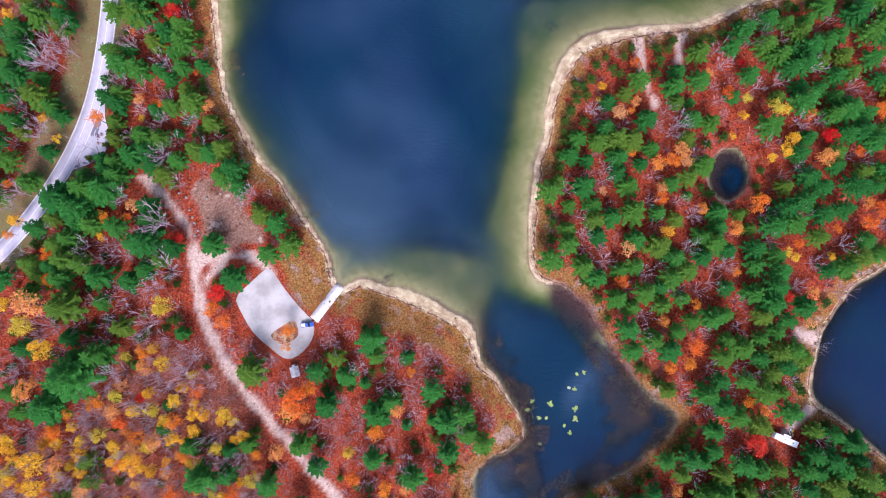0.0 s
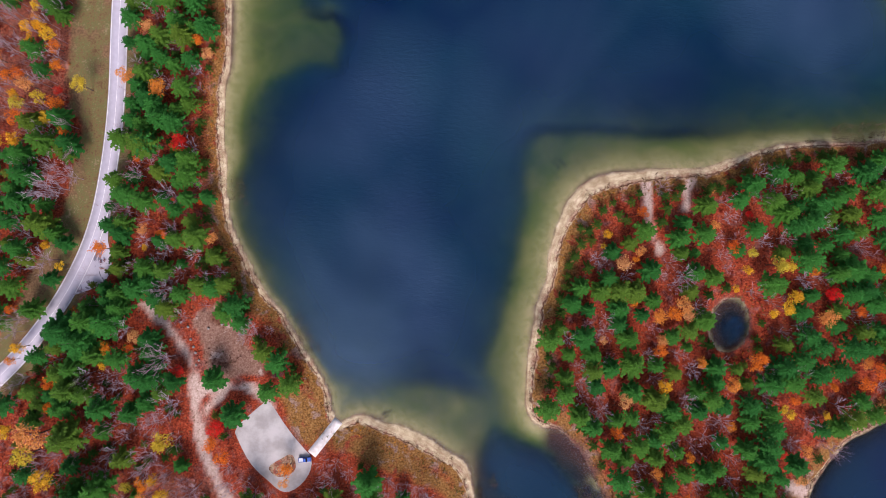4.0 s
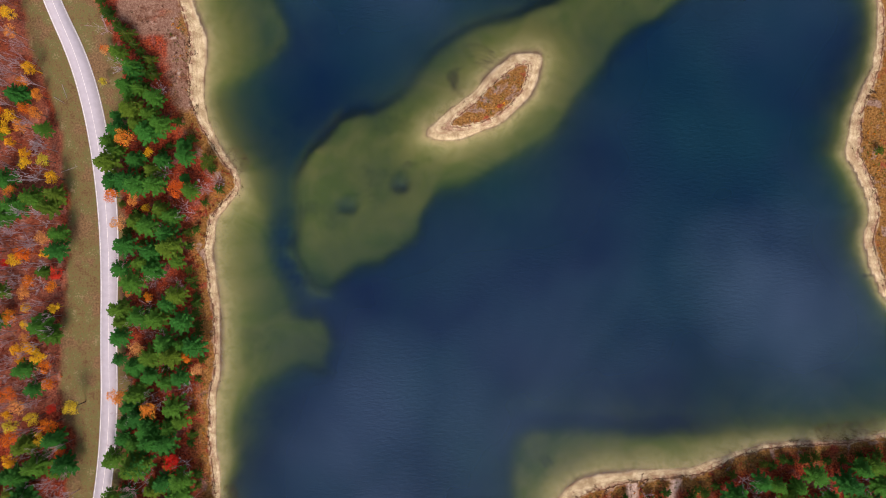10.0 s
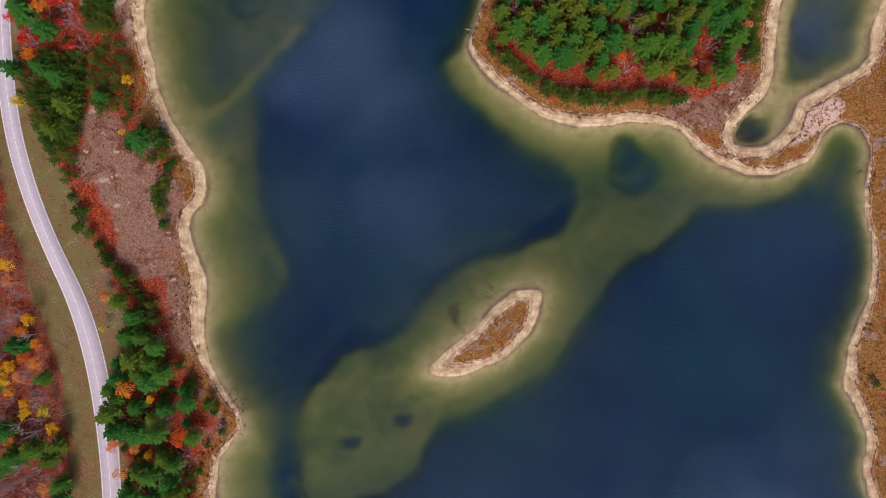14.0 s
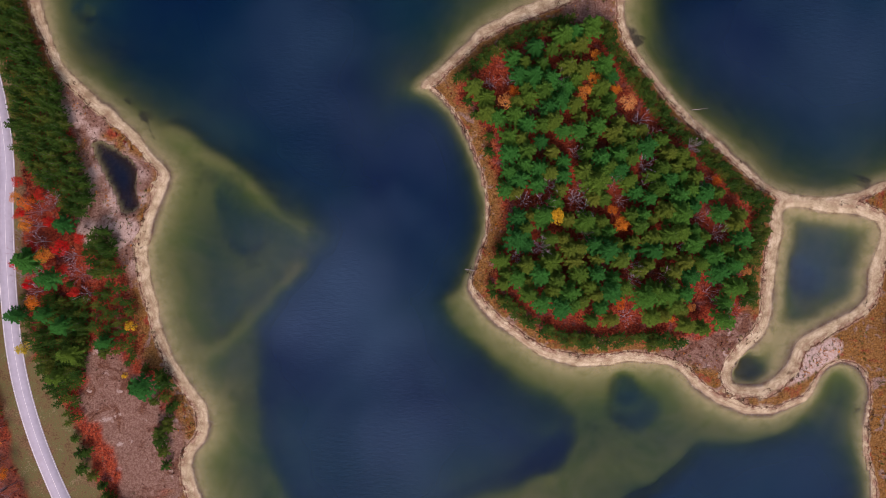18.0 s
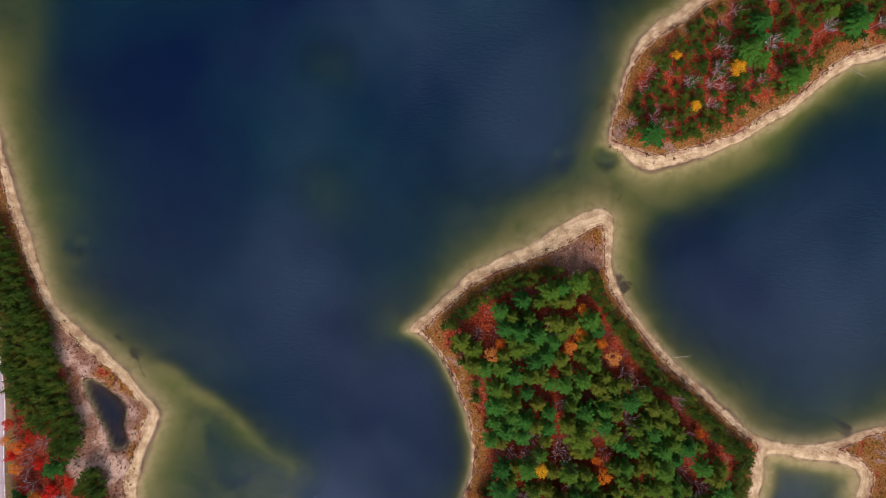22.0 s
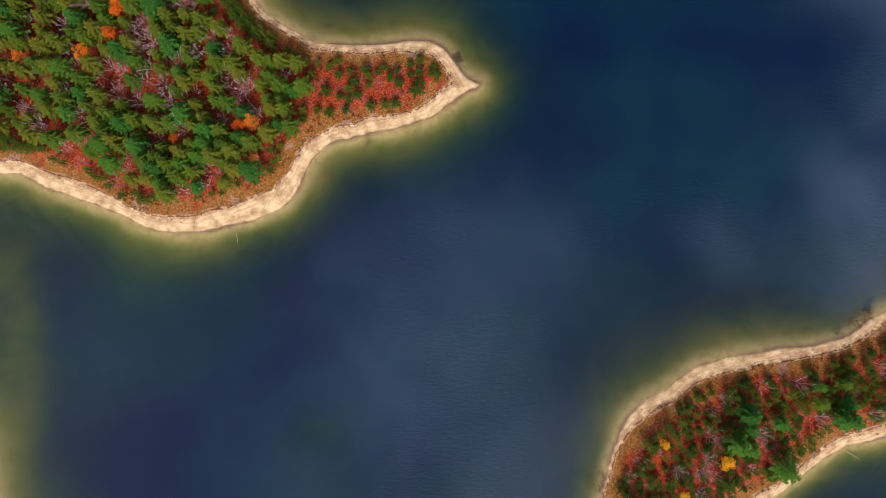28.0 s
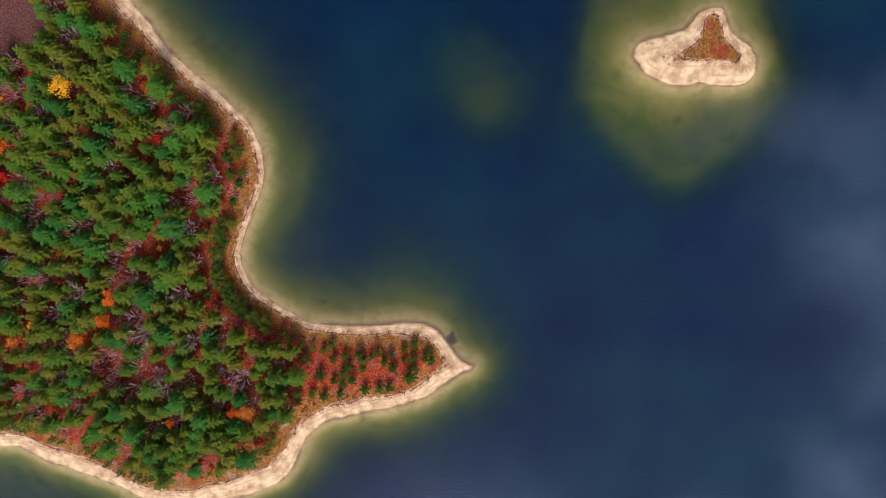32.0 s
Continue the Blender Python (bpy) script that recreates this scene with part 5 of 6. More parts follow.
ORANGE_SLOPE = [(-171.8, -38, 1.45), (-156.9, -48.8, 0.87), (-160.9, -55.4, 1.24), (-159.4, -67.7, 1.24), (-133.2, -56.8, 0.65), (-116.2, -73.4, 0.8),
    (-147.7, -79, 1.24)]
for spot in ORANGE_SLOPE:
    plant("O", *spot)
BARE_SLOPE = [(-136.3, -33.8, 1.74), (-103.8, -25.6, 1.6), (-105.6, -34.4, 1.74), (-97.3, -35.9, 1.45)]
for spot in BARE_SLOPE:
    plant("B", *spot)
RED_SLOPE = [(-127.1, -43, 0.95)]
for spot in RED_SLOPE:
    plant("R", *spot)
PINES_LOT_WOODS = [(-89, 5.6, 1.14), (-81, -32.4, 1.3), (-50.4, -46.7, 1.08), (-60.6, -62, 1.08), (-31.8, -21.2, 1.19), (-30.2, -27.3, 0.76), (-24.5,
    -45.2, 0.92), (-29.9, -51.3, 1.19), (-18.1, -56.3, 0.54), (-7.7, -54.2, 0.54), (-15.7, -76, 1.08), (-31.5, -68.4, 0.97), (-54.4, -71.6, 0.87),
    (-41.6, -34.9, 0.87), (-35.2, -38.9, 0.54), (-17.6, -28.8, 0.65), (-1, -66.7, 0.97), (5, -51.2, 0.97), (7.1, -59.3, 0.87)]
for spot in PINES_LOT_WOODS:
    plant("P", *spot)
RED_LOT_WOODS = [(-95.2, -0.8, 1.3), (-9.2, -74.9, 0.69)]
for spot in RED_LOT_WOODS:
    plant("R", *spot)
ORANGE_LOT_WOODS = [(-65.4, -16.4, 1.02), (-67.3, -22.8, 0.65), (-60, -45, 1.89), (-65.3, -48.8, 1.45), (-58.1, -40.5, 1.02), (-70.6, -64.6, 1.09),
    (-16.2, -34.4, 0.58)]
for spot in ORANGE_LOT_WOODS:
    plant("O", *spot)
GOLD_LOT_WOODS = [(-29, -19.7, 0.45), (-42.2, -65.8, 0.92)]
for spot in GOLD_LOT_WOODS:
    plant("G", *spot)
BARE_LOT_WOODS = [(-15.5, -43.6, 1.02), (-14.5, -52.6, 1.02), (-43.1, -46.5, 1.02), (-73.4, -29, 0.87), (-90.5, -24, 1.02)]
for spot in BARE_LOT_WOODS:
    plant("B", *spot)
YOUNG_PINES_HILL_WEST = [(77.3, 97.8, 0.98), (72.2, 92.3, 0.98), (75.1, 89.6, 1.1), (63, 87.9, 1.1), (59.3, 85, 1.1), (56.5, 79.4, 1.1), (61, 80.7,
    0.98), (53.8, 74, 1.22), (59.1, 69, 1.22), (91.7, 100.3, 1.1), (96.5, 100.2, 1.1), (92.5, 95.2, 1.22), (90.3, 89.1, 1.22)]
for spot in YOUNG_PINES_HILL_WEST:
    plant("Y", *spot)
GOLD_HILL_WEST = [(66.3, 83.3, 0.67), (65.3, 78.5, 0.45), (90.3, 20, 1.09)]
for spot in GOLD_HILL_WEST:
    plant("G", *spot)
PINES_HILL_WEST = [(68.8, 76.2, 0.76), (76.1, 79.8, 0.7), (96.2, 82.4, 0.87), (98.5, 89.2, 0.65), (97.9, 75.9, 0.65), (104.3, 76.1, 0.54), (84.6, 68,
    0.97), (55.3, 60.5, 0.92), (63.6, 59.2, 0.87), (77.3, 59.9, 0.97), (51.9, 53.8, 0.76), (59.2, 51.5, 0.65), (71.2, 51.7, 0.97), (86, 55.5, 0.76),
    (81.4, 49.8, 0.65), (47.1, 43.4, 0.65), (56.6, 40.1, 1.08), (51.3, 32.6, 0.7), (60.5, 32.3, 0.76), (75.3, 39.9, 0.97), (93.5, 41.1, 0.76), (68,
    27.3, 0.92), (76.8, 29.2, 1.08), (87.2, 29.4, 0.76), (49.7, 23.2, 0.76), (62.4, 19.4, 0.76), (77.1, 17.8, 0.87), (55.7, 7.8, 0.97), (71.1, 5.3,
    0.76), (61.5, 3.1, 0.87)]
for spot in PINES_HILL_WEST:
    plant("P", *spot)
PINES_HILL_WEST_MORE = [(93.6, 10.5, 0.97), (104.1, 18.6, 0.76), (68.9, -6.2, 0.97), (75.1, -9.8, 0.76), (87.4, -8.9, 0.87), (96, -6.8, 0.76), (101.2,
    36.5, 0.54)]
for spot in PINES_HILL_WEST_MORE:
    plant("P", *spot)
ORANGE_HILL_WEST = [(80.7, 76.8, 0.73), (79.4, 73.6, 0.51), (78.1, 55.6, 0.65), (97.7, 54, 1.09), (94.2, 50.7, 1.02), (100.5, 50.7, 0.87), (65.7,
    38.7, 0.58), (89.6, 39.9, 0.8), (89.2, 35.5, 0.87), (74.4, 14.5, 1.02), (71.3, 1.3, 0.94), (101.6, -8.8, 0.73)]
for spot in ORANGE_HILL_WEST:
    plant("O", *spot)
BARE_HILL_WEST = [(97.7, 66.7, 1.31), (94.7, 62.6, 1.02), (64.5, 9.6, 1.02), (96.2, 34.2, 0.87)]
for spot in BARE_HILL_WEST:
    plant("B", *spot)
PINES_HILL_EAST = [(106.5, 48.4, 1.08), (107, 96.2, 0.97), (128.1, 86.5, 0.87), (121.6, 77.8, 0.65), (134.3, 63.9, 1.19), (146.4, 52.5, 0.97), (148.8,
    74.2, 1.19), (166.9, 70.2, 1.19), (161.3, 68.7, 0.97), (152.4, 96.7, 1.19), (145.7, 96.2, 0.76), (161, 99.8, 0.97), (179.2, 92.1, 0.97), (121.7,
    98.8, 0.87), (110.6, 66.5, 0.87), (112.2, 28.8, 0.87), (121.3, 27.7, 0.65), (139.2, 28.9, 1.19), (146.9, 32.4, 1.08), (167, 37.6, 1.19), (154.8,
    38.2, 0.97), (163.4, 28.7, 0.97), (109.4, 15.9, 1.08), (125.7, 21.7, 0.65), (134.9, 3.9, 1.08), (125.8, 13.3, 0.97), (114.6, -2.5, 0.76), (124.8,
    -5, 0.97), (156.3, 3.6, 0.76), (162.6, 5.7, 0.87)]
for spot in PINES_HILL_EAST:
    plant("P", *spot)
PINES_HILL_EAST_MORE = [(153, 17.5, 0.87)]
for spot in PINES_HILL_EAST_MORE:
    plant("P", *spot)
RED_HILL_EAST = [(127.1, 93.2, 0.61), (160.4, 60, 1.21), (140, -6.5, 0.87)]
for spot in RED_HILL_EAST:
    plant("R", *spot)
GOLD_HILL_EAST = [(125.1, 69.5, 0.84), (127, 76.9, 0.76), (136.6, 71.9, 1.26), (142.1, 71.3, 0.92), (144, 59, 1.09), (140.9, 54.3, 1.09), (136.2,
    51.3, 0.76), (121.5, 61.6, 0.59), (140.6, 12.1, 0.84), (143.2, 9.7, 0.84), (158.6, 9.5, 0.67)]
for spot in GOLD_HILL_EAST:
    plant("G", *spot)
ORANGE_HILL_EAST = [(119.3, 79, 0.94), (156.7, 50.3, 1.16), (112.2, 88.3, 0.73), (128.4, 31.9, 1.31), (174.1, 23, 1.02), (119, 4.4, 0.73), (145.9,
    15.6, 0.73), (150.2, -5.1, 0.8), (162.1, 21.2, 0.58)]
for spot in ORANGE_HILL_EAST:
    plant("O", *spot)
BARE_HILL_EAST = [(117.3, 91, 1.02), (150, 7.2, 1.02)]
for spot in BARE_HILL_EAST:
    plant("B", *spot)
PINES_HILL_SOUTH = [(107, -14.2, 0.97), (72.6, -18.7, 1.08), (89, -27.3, 1.08), (103.4, -45.6, 1.08), (110.7, -31, 0.97), (120, -40.3, 0.87), (127.4,
    -23.8, 0.76), (139.8, -28.4, 0.97), (130.2, -37.4, 0.97), (133.9, -45.4, 0.76), (92.6, -77.7, 0.76), (108.3, -77.3, 0.97), (123.3, -76, 0.97),
    (141.4, -76.3, 0.97), (156.5, -76.5, 0.97), (164.2, -72.9, 0.76)]
for spot in PINES_HILL_SOUTH:
    plant("P", *spot)
ORANGE_HILL_SOUTH = [(87.6, -15.4, 0.8), (121.2, -48.5, 0.8), (127.2, -52.6, 0.73), (147.6, -17.5, 0.8), (90, -83.6, 0.8)]
for spot in ORANGE_HILL_SOUTH:
    plant("O", *spot)
RED_HILL_SOUTH = [(121.7, -65.1, 1.65)]
for spot in RED_HILL_SOUTH:
    plant("R", *spot)
PINES_STRIP_NORTH = [(-133.6, 278.9, 0.87), (-130.9, 287.5, 0.87), (-120.8, 273.9, 0.97), (-118.4, 262.9, 0.97), (-141.7, 255.9, 0.76), (-118.2,
    247.2, 0.76), (-128.8, 237.3, 1.08), (-129.3, 221.4, 0.92), (-110.2, 254.9, 0.65), (-109.9, 240.3, 0.45), (-138.6, 267.2, 0.65), (-134.2, 275.5,
    0.54)]
for spot in PINES_STRIP_NORTH:
    plant("P", *spot)
ORANGE_STRIP_NORTH = [(-132.6, 257, 1.24), (-143.2, 294.9, 0.65)]
for spot in ORANGE_STRIP_NORTH:
    plant("O", *spot)
GOLD_STRIP_NORTH = [(-124.5, 251.5, 0.76), (-126.2, 227.2, 0.67), (-144.5, 282.2, 0.59)]
for spot in GOLD_STRIP_NORTH:
    plant("G", *spot)
YOUNG_PINES_STRIP_NORTH = [(-100.1, 248.3, 1.47)]
for spot in YOUNG_PINES_STRIP_NORTH:
    plant("Y", *spot)
PINES_STRIP_SOUTH = [(-122.7, 201.1, 0.87), (-112.2, 190.1, 0.97), (-114.6, 163.5, 1.08), (-135.9, 178.3, 0.76), (-138.4, 162.1, 0.65), (-134.7, 135,
    0.76), (-128.3, 118.2, 1.19), (-118.3, 152.1, 0.76), (-111.8, 135.4, 0.76), (-176.6, 125.7, 1.08), (-165.5, 128.3, 0.97), (-164.2, 114.1, 0.76),
    (-172.1, 81.8, 0.87), (-179.9, 103.1, 0.87)]
for spot in PINES_STRIP_SOUTH:
    plant("P", *spot)
ORANGE_STRIP_SOUTH = [(-123.5, 141.1, 1.24), (-128.9, 167.6, 1.09), (-134.3, 191.5, 0.65), (-125.6, 189.2, 0.65), (-164, 120.8, 0.65)]
for spot in ORANGE_STRIP_SOUTH:
    plant("O", *spot)
RED_STRIP_SOUTH = [(-114.1, 118, 0.95)]
for spot in RED_STRIP_SOUTH:
    plant("R", *spot)
GOLD_STRIP_SOUTH = [(-171.8, 163.8, 1.09), (-178.7, 177.1, 0.76), (-156.3, 142.3, 1.18)]
for spot in GOLD_STRIP_SOUTH:
    plant("G", *spot)
BARE_STRIP_SOUTH = [(-165, 98.7, 1.6)]
for spot in BARE_STRIP_SOUTH:
    plant("B", *spot)
YOUNG_PINES_HEATH_EDGE = [(-143.4, 377.1, 1.47), (-146.8, 317.9, 0.98), (-143.2, 313, 0.98), (-139.6, 306.8, 0.98), (-134.6, 301.8, 1.1), (-124.9,
    291.9, 1.1), (-118.2, 362.2, 1.47), (-118.7, 356.3, 1.22), (-117.7, 343, 1.22), (-132.3, 360.3, 1.1), (-153.6, 332.6, 1.1), (-158.9, 338.9, 0.86)]
for spot in YOUNG_PINES_HEATH_EDGE:
    plant("Y", *spot)
ORANGE_HEATH_EDGE = [(-143.8, 296.6, 0.58)]
for spot in ORANGE_HEATH_EDGE:
    plant("O", *spot)
PINES_HEATH_EDGE = [(-131, 286, 0.87)]
for spot in PINES_HEATH_EDGE:
    plant("P", *spot)
RED_NORTH_ROADSIDE = [(-178.9, 450.7, 0.87), (-169.7, 445.5, 1.04), (-172.5, 422.5, 1.04), (-159.4, 422.1, 1.3)]
for spot in RED_NORTH_ROADSIDE:
    plant("R", *spot)
BARE_NORTH_ROADSIDE = [(-163.6, 442.9, 0.87), (-155.5, 418.6, 0.87)]
for spot in BARE_NORTH_ROADSIDE:
    plant("B", *spot)
PINES_NORTH_ROADSIDE = [(-174.3, 417.2, 1.19), (-164.5, 408.8, 1.08), (-180.6, 393.6, 0.87), (-159.6, 388.5, 0.97), (-156.2, 376.5, 0.97), (-143.1,
    380.9, 0.76), (-161.8, 367, 0.87), (-167.4, 393.4, 0.87)]
for spot in PINES_NORTH_ROADSIDE:
    plant("P", *spot)
ORANGE_NORTH_ROADSIDE = [(-172.1, 399.5, 1.02), (-174.7, 432.2, 0.87)]
for spot in ORANGE_NORTH_ROADSIDE:
    plant("O", *spot)
YOUNG_PINES_NORTH_ROADSIDE = [(-143.4, 422, 1.71), (-142.8, 416, 1.47), (-143.5, 401.5, 1.22), (-133.2, 361.5, 0.98), (-120.5, 365.8, 1.47), (-117.6,
    346.2, 1.22)]
for spot in YOUNG_PINES_NORTH_ROADSIDE:
    plant("Y", *spot)
GOLD_NORTH_ROADSIDE = [(-135.5, 366.4, 0.5)]
for spot in GOLD_NORTH_ROADSIDE:
    plant("G", *spot)
GOLD_ISLAND = [(51.2, 432.1, 1.26)]
for spot in GOLD_ISLAND:
    plant("G", *spot)
ORANGE_ISLAND = [(76.3, 434.6, 0.65), (78.2, 486.1, 0.8), (34.6, 485.6, 0.8), (132.5, 407.1, 0.65), (109.8, 392.1, 0.58), (101.4, 387.4, 0.51),
    (121.1, 446.7, 0.65)]
for spot in ORANGE_ISLAND:
    plant("O", *spot)
PINES_ISLAND = [(22.2, 483.5, 0.87), (41.3, 483.1, 0.87), (32.5, 466.2, 0.97), (45.9, 464.2, 0.76), (36.9, 448.2, 0.97), (68.2, 445.7, 1.3), (60.6,
    490, 0.87), (69.5, 470.3, 0.97), (55.6, 468.8, 0.76), (35, 422.9, 1.19), (55.1, 449.3, 0.87), (72.7, 417.5, 1.19), (88.2, 432, 0.87), (103.6,
    432.3, 1.19), (121.2, 432.4, 0.97), (88.8, 397.2, 1.19), (44.4, 407.5, 1.08), (68.4, 407.1, 0.97), (53.4, 394.2, 1.19), (34.9, 406.4, 1.08),
    (80.5, 401, 0.87), (105.7, 448.7, 0.76), (93.3, 448.6, 0.87), (78.8, 458.2, 0.97), (65.1, 459, 0.76), (100.3, 416.3, 0.76), (110.1, 424.5, 0.76),
    (64, 429.8, 0.97), (124.4, 417.1, 0.76)]
for spot in PINES_ISLAND:
    plant("P", *spot)
BARE_ISLAND = [(110.3, 461.1, 0.87), (45.1, 419.6, 1.16), (34.6, 415.3, 0.73)]
for spot in BARE_ISLAND:
    plant("B", *spot)
GOLD_ISLE = [(110.1, 609.4, 0.76), (134.2, 603.4, 1.18), (117.6, 588.1, 0.92)]
for spot in GOLD_ISLE:
    plant("G", *spot)
PINES_ISLE = [(139.2, 611, 1.19), (145.7, 607.7, 0.87), (159.3, 618.7, 0.76), (175.2, 634.4, 0.65), (186.5, 628.3, 0.76), (185.9, 635.7, 0.65),
    (146.2, 616.2, 0.76)]
for spot in PINES_ISLE:
    plant("P", *spot)
BARE_ISLE = [(125.2, 597.5, 1.02), (115.2, 598.2, 0.87), (146.6, 599.6, 0.73), (174.5, 621.3, 0.87)]
for spot in BARE_ISLE:
    plant("B", *spot)
YOUNG_PINES_ISLE = [(136.6, 592.3, 1.71), (130.2, 583.8, 1.22), (123.1, 582.5, 1.1), (113.4, 583.7, 1.1), (95, 586, 1.22), (98.9, 595.8, 0.86),
    (125.2, 628.8, 0.98), (121.6, 625.2, 0.98), (118, 622.7, 0.98), (144.4, 628.8, 1.1), (148.2, 632.5, 0.98), (156.7, 594.8, 1.22), (166.6, 602.2,
    1.1)]
for spot in YOUNG_PINES_ISLE:
    plant("Y", *spot)
GOLD_PENINSULA_NORTH = [(-142, 884, 1.6), (-174.7, 880.2, 0.92), (-160.5, 876.3, 0.67), (-175.7, 817.9, 0.92), (-148.9, 812.6, 0.76), (-106.8, 816.7,
    0.5)]
for spot in GOLD_PENINSULA_NORTH:
    plant("G", *spot)
ORANGE_PENINSULA_NORTH = [(-172.2, 860, 0.94), (-126.6, 796.1, 1.16)]
for spot in ORANGE_PENINSULA_NORTH:
    plant("O", *spot)
RED_PENINSULA_NORTH = [(-173.3, 846.2, 0.95), (-107.6, 863.6, 0.87)]
for spot in RED_PENINSULA_NORTH:
    plant("R", *spot)
PINES_PENINSULA_NORTH = [(-101.8, 856.8, 0.97), (-99.1, 827.1, 1.3), (-98.9, 817.5, 0.65), (-95.6, 846.4, 0.76), (-87.5, 833, 0.65), (-144.9, 850.3,
    1.19), (-128.3, 867.4, 0.87), (-113.7, 877.2, 1.08), (-129.7, 854.5, 0.87), (-150.2, 877, 0.87), (-162.8, 856.1, 1.08), (-164.9, 840.3, 1.19),
    (-99, 805.8, 1.19), (-109.6, 795.4, 1.3), (-117.4, 809.9, 0.76), (-115.4, 841, 1.08), (-134.4, 846.3, 0.97), (-141.1, 836.9, 0.97), (-129.9,
    825.4, 0.87), (-138.6, 819.9, 0.97), (-123.8, 834.5, 0.97), (-97.4, 872.5, 0.76), (-90.2, 859.7, 0.76)]
for spot in PINES_PENINSULA_NORTH:
    plant("P", *spot)
BARE_PENINSULA_NORTH = [(-90.9, 842.2, 0.87), (-90.9, 837.9, 0.87), (-156.3, 802.1, 1.16), (-140.1, 798.1, 1.31), (-83.2, 852.4, 0.73), (-116.9,
    818.5, 1.02)]
for spot in BARE_PENINSULA_NORTH:
    plant("B", *spot)
YOUNG_PINES_PENINSULA_NORTH = [(-76.1, 849.3, 1.22), (-77.4, 856.4, 1.34), (-75.8, 828.1, 1.1), (-81.9, 810.6, 0.98), (-87.4, 796.2, 0.98), (-79.8,
    819.3, 1.1), (-99.7, 880.8, 1.22)]
for spot in YOUNG_PINES_PENINSULA_NORTH:
    plant("Y", *spot)
PINES_PENINSULA_SOUTH = [(-62.1, 766.6, 0.81), (-51.5, 760, 0.65), (-57.2, 745.1, 0.76), (-72, 750.4, 0.76), (-150.3, 769, 1.08), (-84, 771.6, 0.87),
    (-103.4, 746.5, 0.87), (-73.9, 739.2, 0.87), (-125.2, 776.6, 0.97), (-145.1, 791.3, 0.97), (-97.8, 728.1, 0.97), (-79.2, 728.5, 0.76), (-92.6,
    718.6, 0.76)]
for spot in PINES_PENINSULA_SOUTH:
    plant("P", *spot)
BARE_PENINSULA_SOUTH = [(-69.5, 761.3, 1.16), (-79.2, 762.9, 0.73), (-111.6, 780.2, 1.45), (-106.4, 762.5, 1.16), (-117.3, 755.7, 0.87), (-81.6,
    748.6, 0.73)]
for spot in BARE_PENINSULA_SOUTH:
    plant("B", *spot)
YOUNG_PINES_PENINSULA_SOUTH = [(-26.5, 770.2, 0.86), (-20.1, 770.7, 1.1), (-9, 767.6, 0.98), (2.2, 761.4, 1.47), (-17.5, 755.1, 1.1), (-37.3, 761.2,
    1.22), (-43.7, 768.7, 1.1), (-47.3, 752.6, 1.1), (-31.3, 759, 0.86), (-41.1, 752.7, 0.98)]
for spot in YOUNG_PINES_PENINSULA_SOUTH:
    plant("Y", *spot)
ORANGE_PENINSULA_SOUTH = [(-102.7, 739.9, 0.73), (-142.7, 776.9, 1.09)]
for spot in ORANGE_PENINSULA_SOUTH:
    plant("O", *spot)
GOLD_PENINSULA_SOUTH = [(-164.5, 782.4, 0.59), (-162.3, 775.6, 0.5)]
for spot in GOLD_PENINSULA_SOUTH:
    plant("G", *spot)
YOUNG_PINES_HEATH_EDGE = [(-156.1, 332.6), (-155.2, 325.7), (-150.5, 322.7), (-147.3, 318.2), (-145.4, 314), (-142.4, 310.8), (-140.7, 307.3),
    (-137.5, 304.8), (-134.6, 302.3), (-132.1, 298.3), (-129.7, 295.4), (-126.7, 292.4), (-124.8, 288.4), (-122.8, 285), (-126.8, 286), (-130.2, 289.2),
    (-120.6, 337.1), (-119.9, 332.7), (-119, 326.8), (-120.8, 341.5)]
for px, py in YOUNG_PINES_HEATH_EDGE:
    plant("Y", px, py, rng.uniform(0.8, 1.5))
# dense stands of slender pines between the road and the northern heath
for outline in (SPRUCE_BELT, SPRUCE_CLUMP, SPRUCE_KNOT):
    ring = np.array(outline)
    box = (ring[:, 0].min(), ring[:, 0].max(), ring[:, 1].min(), ring[:, 1].max())
    for px, py in scatter(9000, 2.3, lambda x, y: (region(x, y, outline)[0] > -0.5) & (at_points(ROAD_D, x, y) > 6.5) & (at_points(SHORE - STRAND, x, y) > 2), box):
        if free(px, py, 2.0):
            plant("S", px, py, rng.uniform(0.85, 1.35))
# hedge-like belts of small dark pines round the island and along the peninsula


def belt(x, y):
    b = at_points(SHORE, x, y) - at_points(STRAND, x, y)
    return (b > 3.8) & (b < 8.6) & ~((x < 42) & (y > 398) & (y < 492)) & ~((x > 112) & (y < 392)) & ((y < 600) | (x < -20)) & (at_points(HEATH_D, x, y) < -0.5)


for box in ((-2, 150, 374, 560), (-190, -60, 735, 830)):
    for px, py in scatter(45000, 1.9, belt, box):
        if free(px, py, 1.8):
            plant("S", px, py, rng.uniform(0.7, 1.2))
for px, py in scatter(110000, 2.3, wooded, BOX):
    where = zone(px, py)
    if px > 145 and 190 < py < 500 and rng.random() < 0.85:
        continue
    key = rng.choice(list(MIX[where]))
    b = float(at_points(SHORE - STRAND, np.array([px]), np.array([py]))[0])
    if key in "PJ" and b < 7:
        key = "Y" if rng.random() < 0.75 else key
    if where == "island" and (py > 380 or px > 40):
        # a hedge-like belt of small pines, then a bare dark-red strip, then the tall wood
        if px < 42 and 398 < py < 492:
            if b < 7.5:
                if rng.random() < 0.6:
                    continue
                key = "Y"
        elif b < 8.2:
            continue
        elif b < 15 and rng.random() < 0.92:
            continue
    if where == "peninsula" and b < 8 and rng.random() < 0.7:
        key = "S"
    if at_points(POINT_D, np.array([px]), np.array([py]))[0] > -4:
        if rng.random() < 0.55:
            continue
        key = "Y"
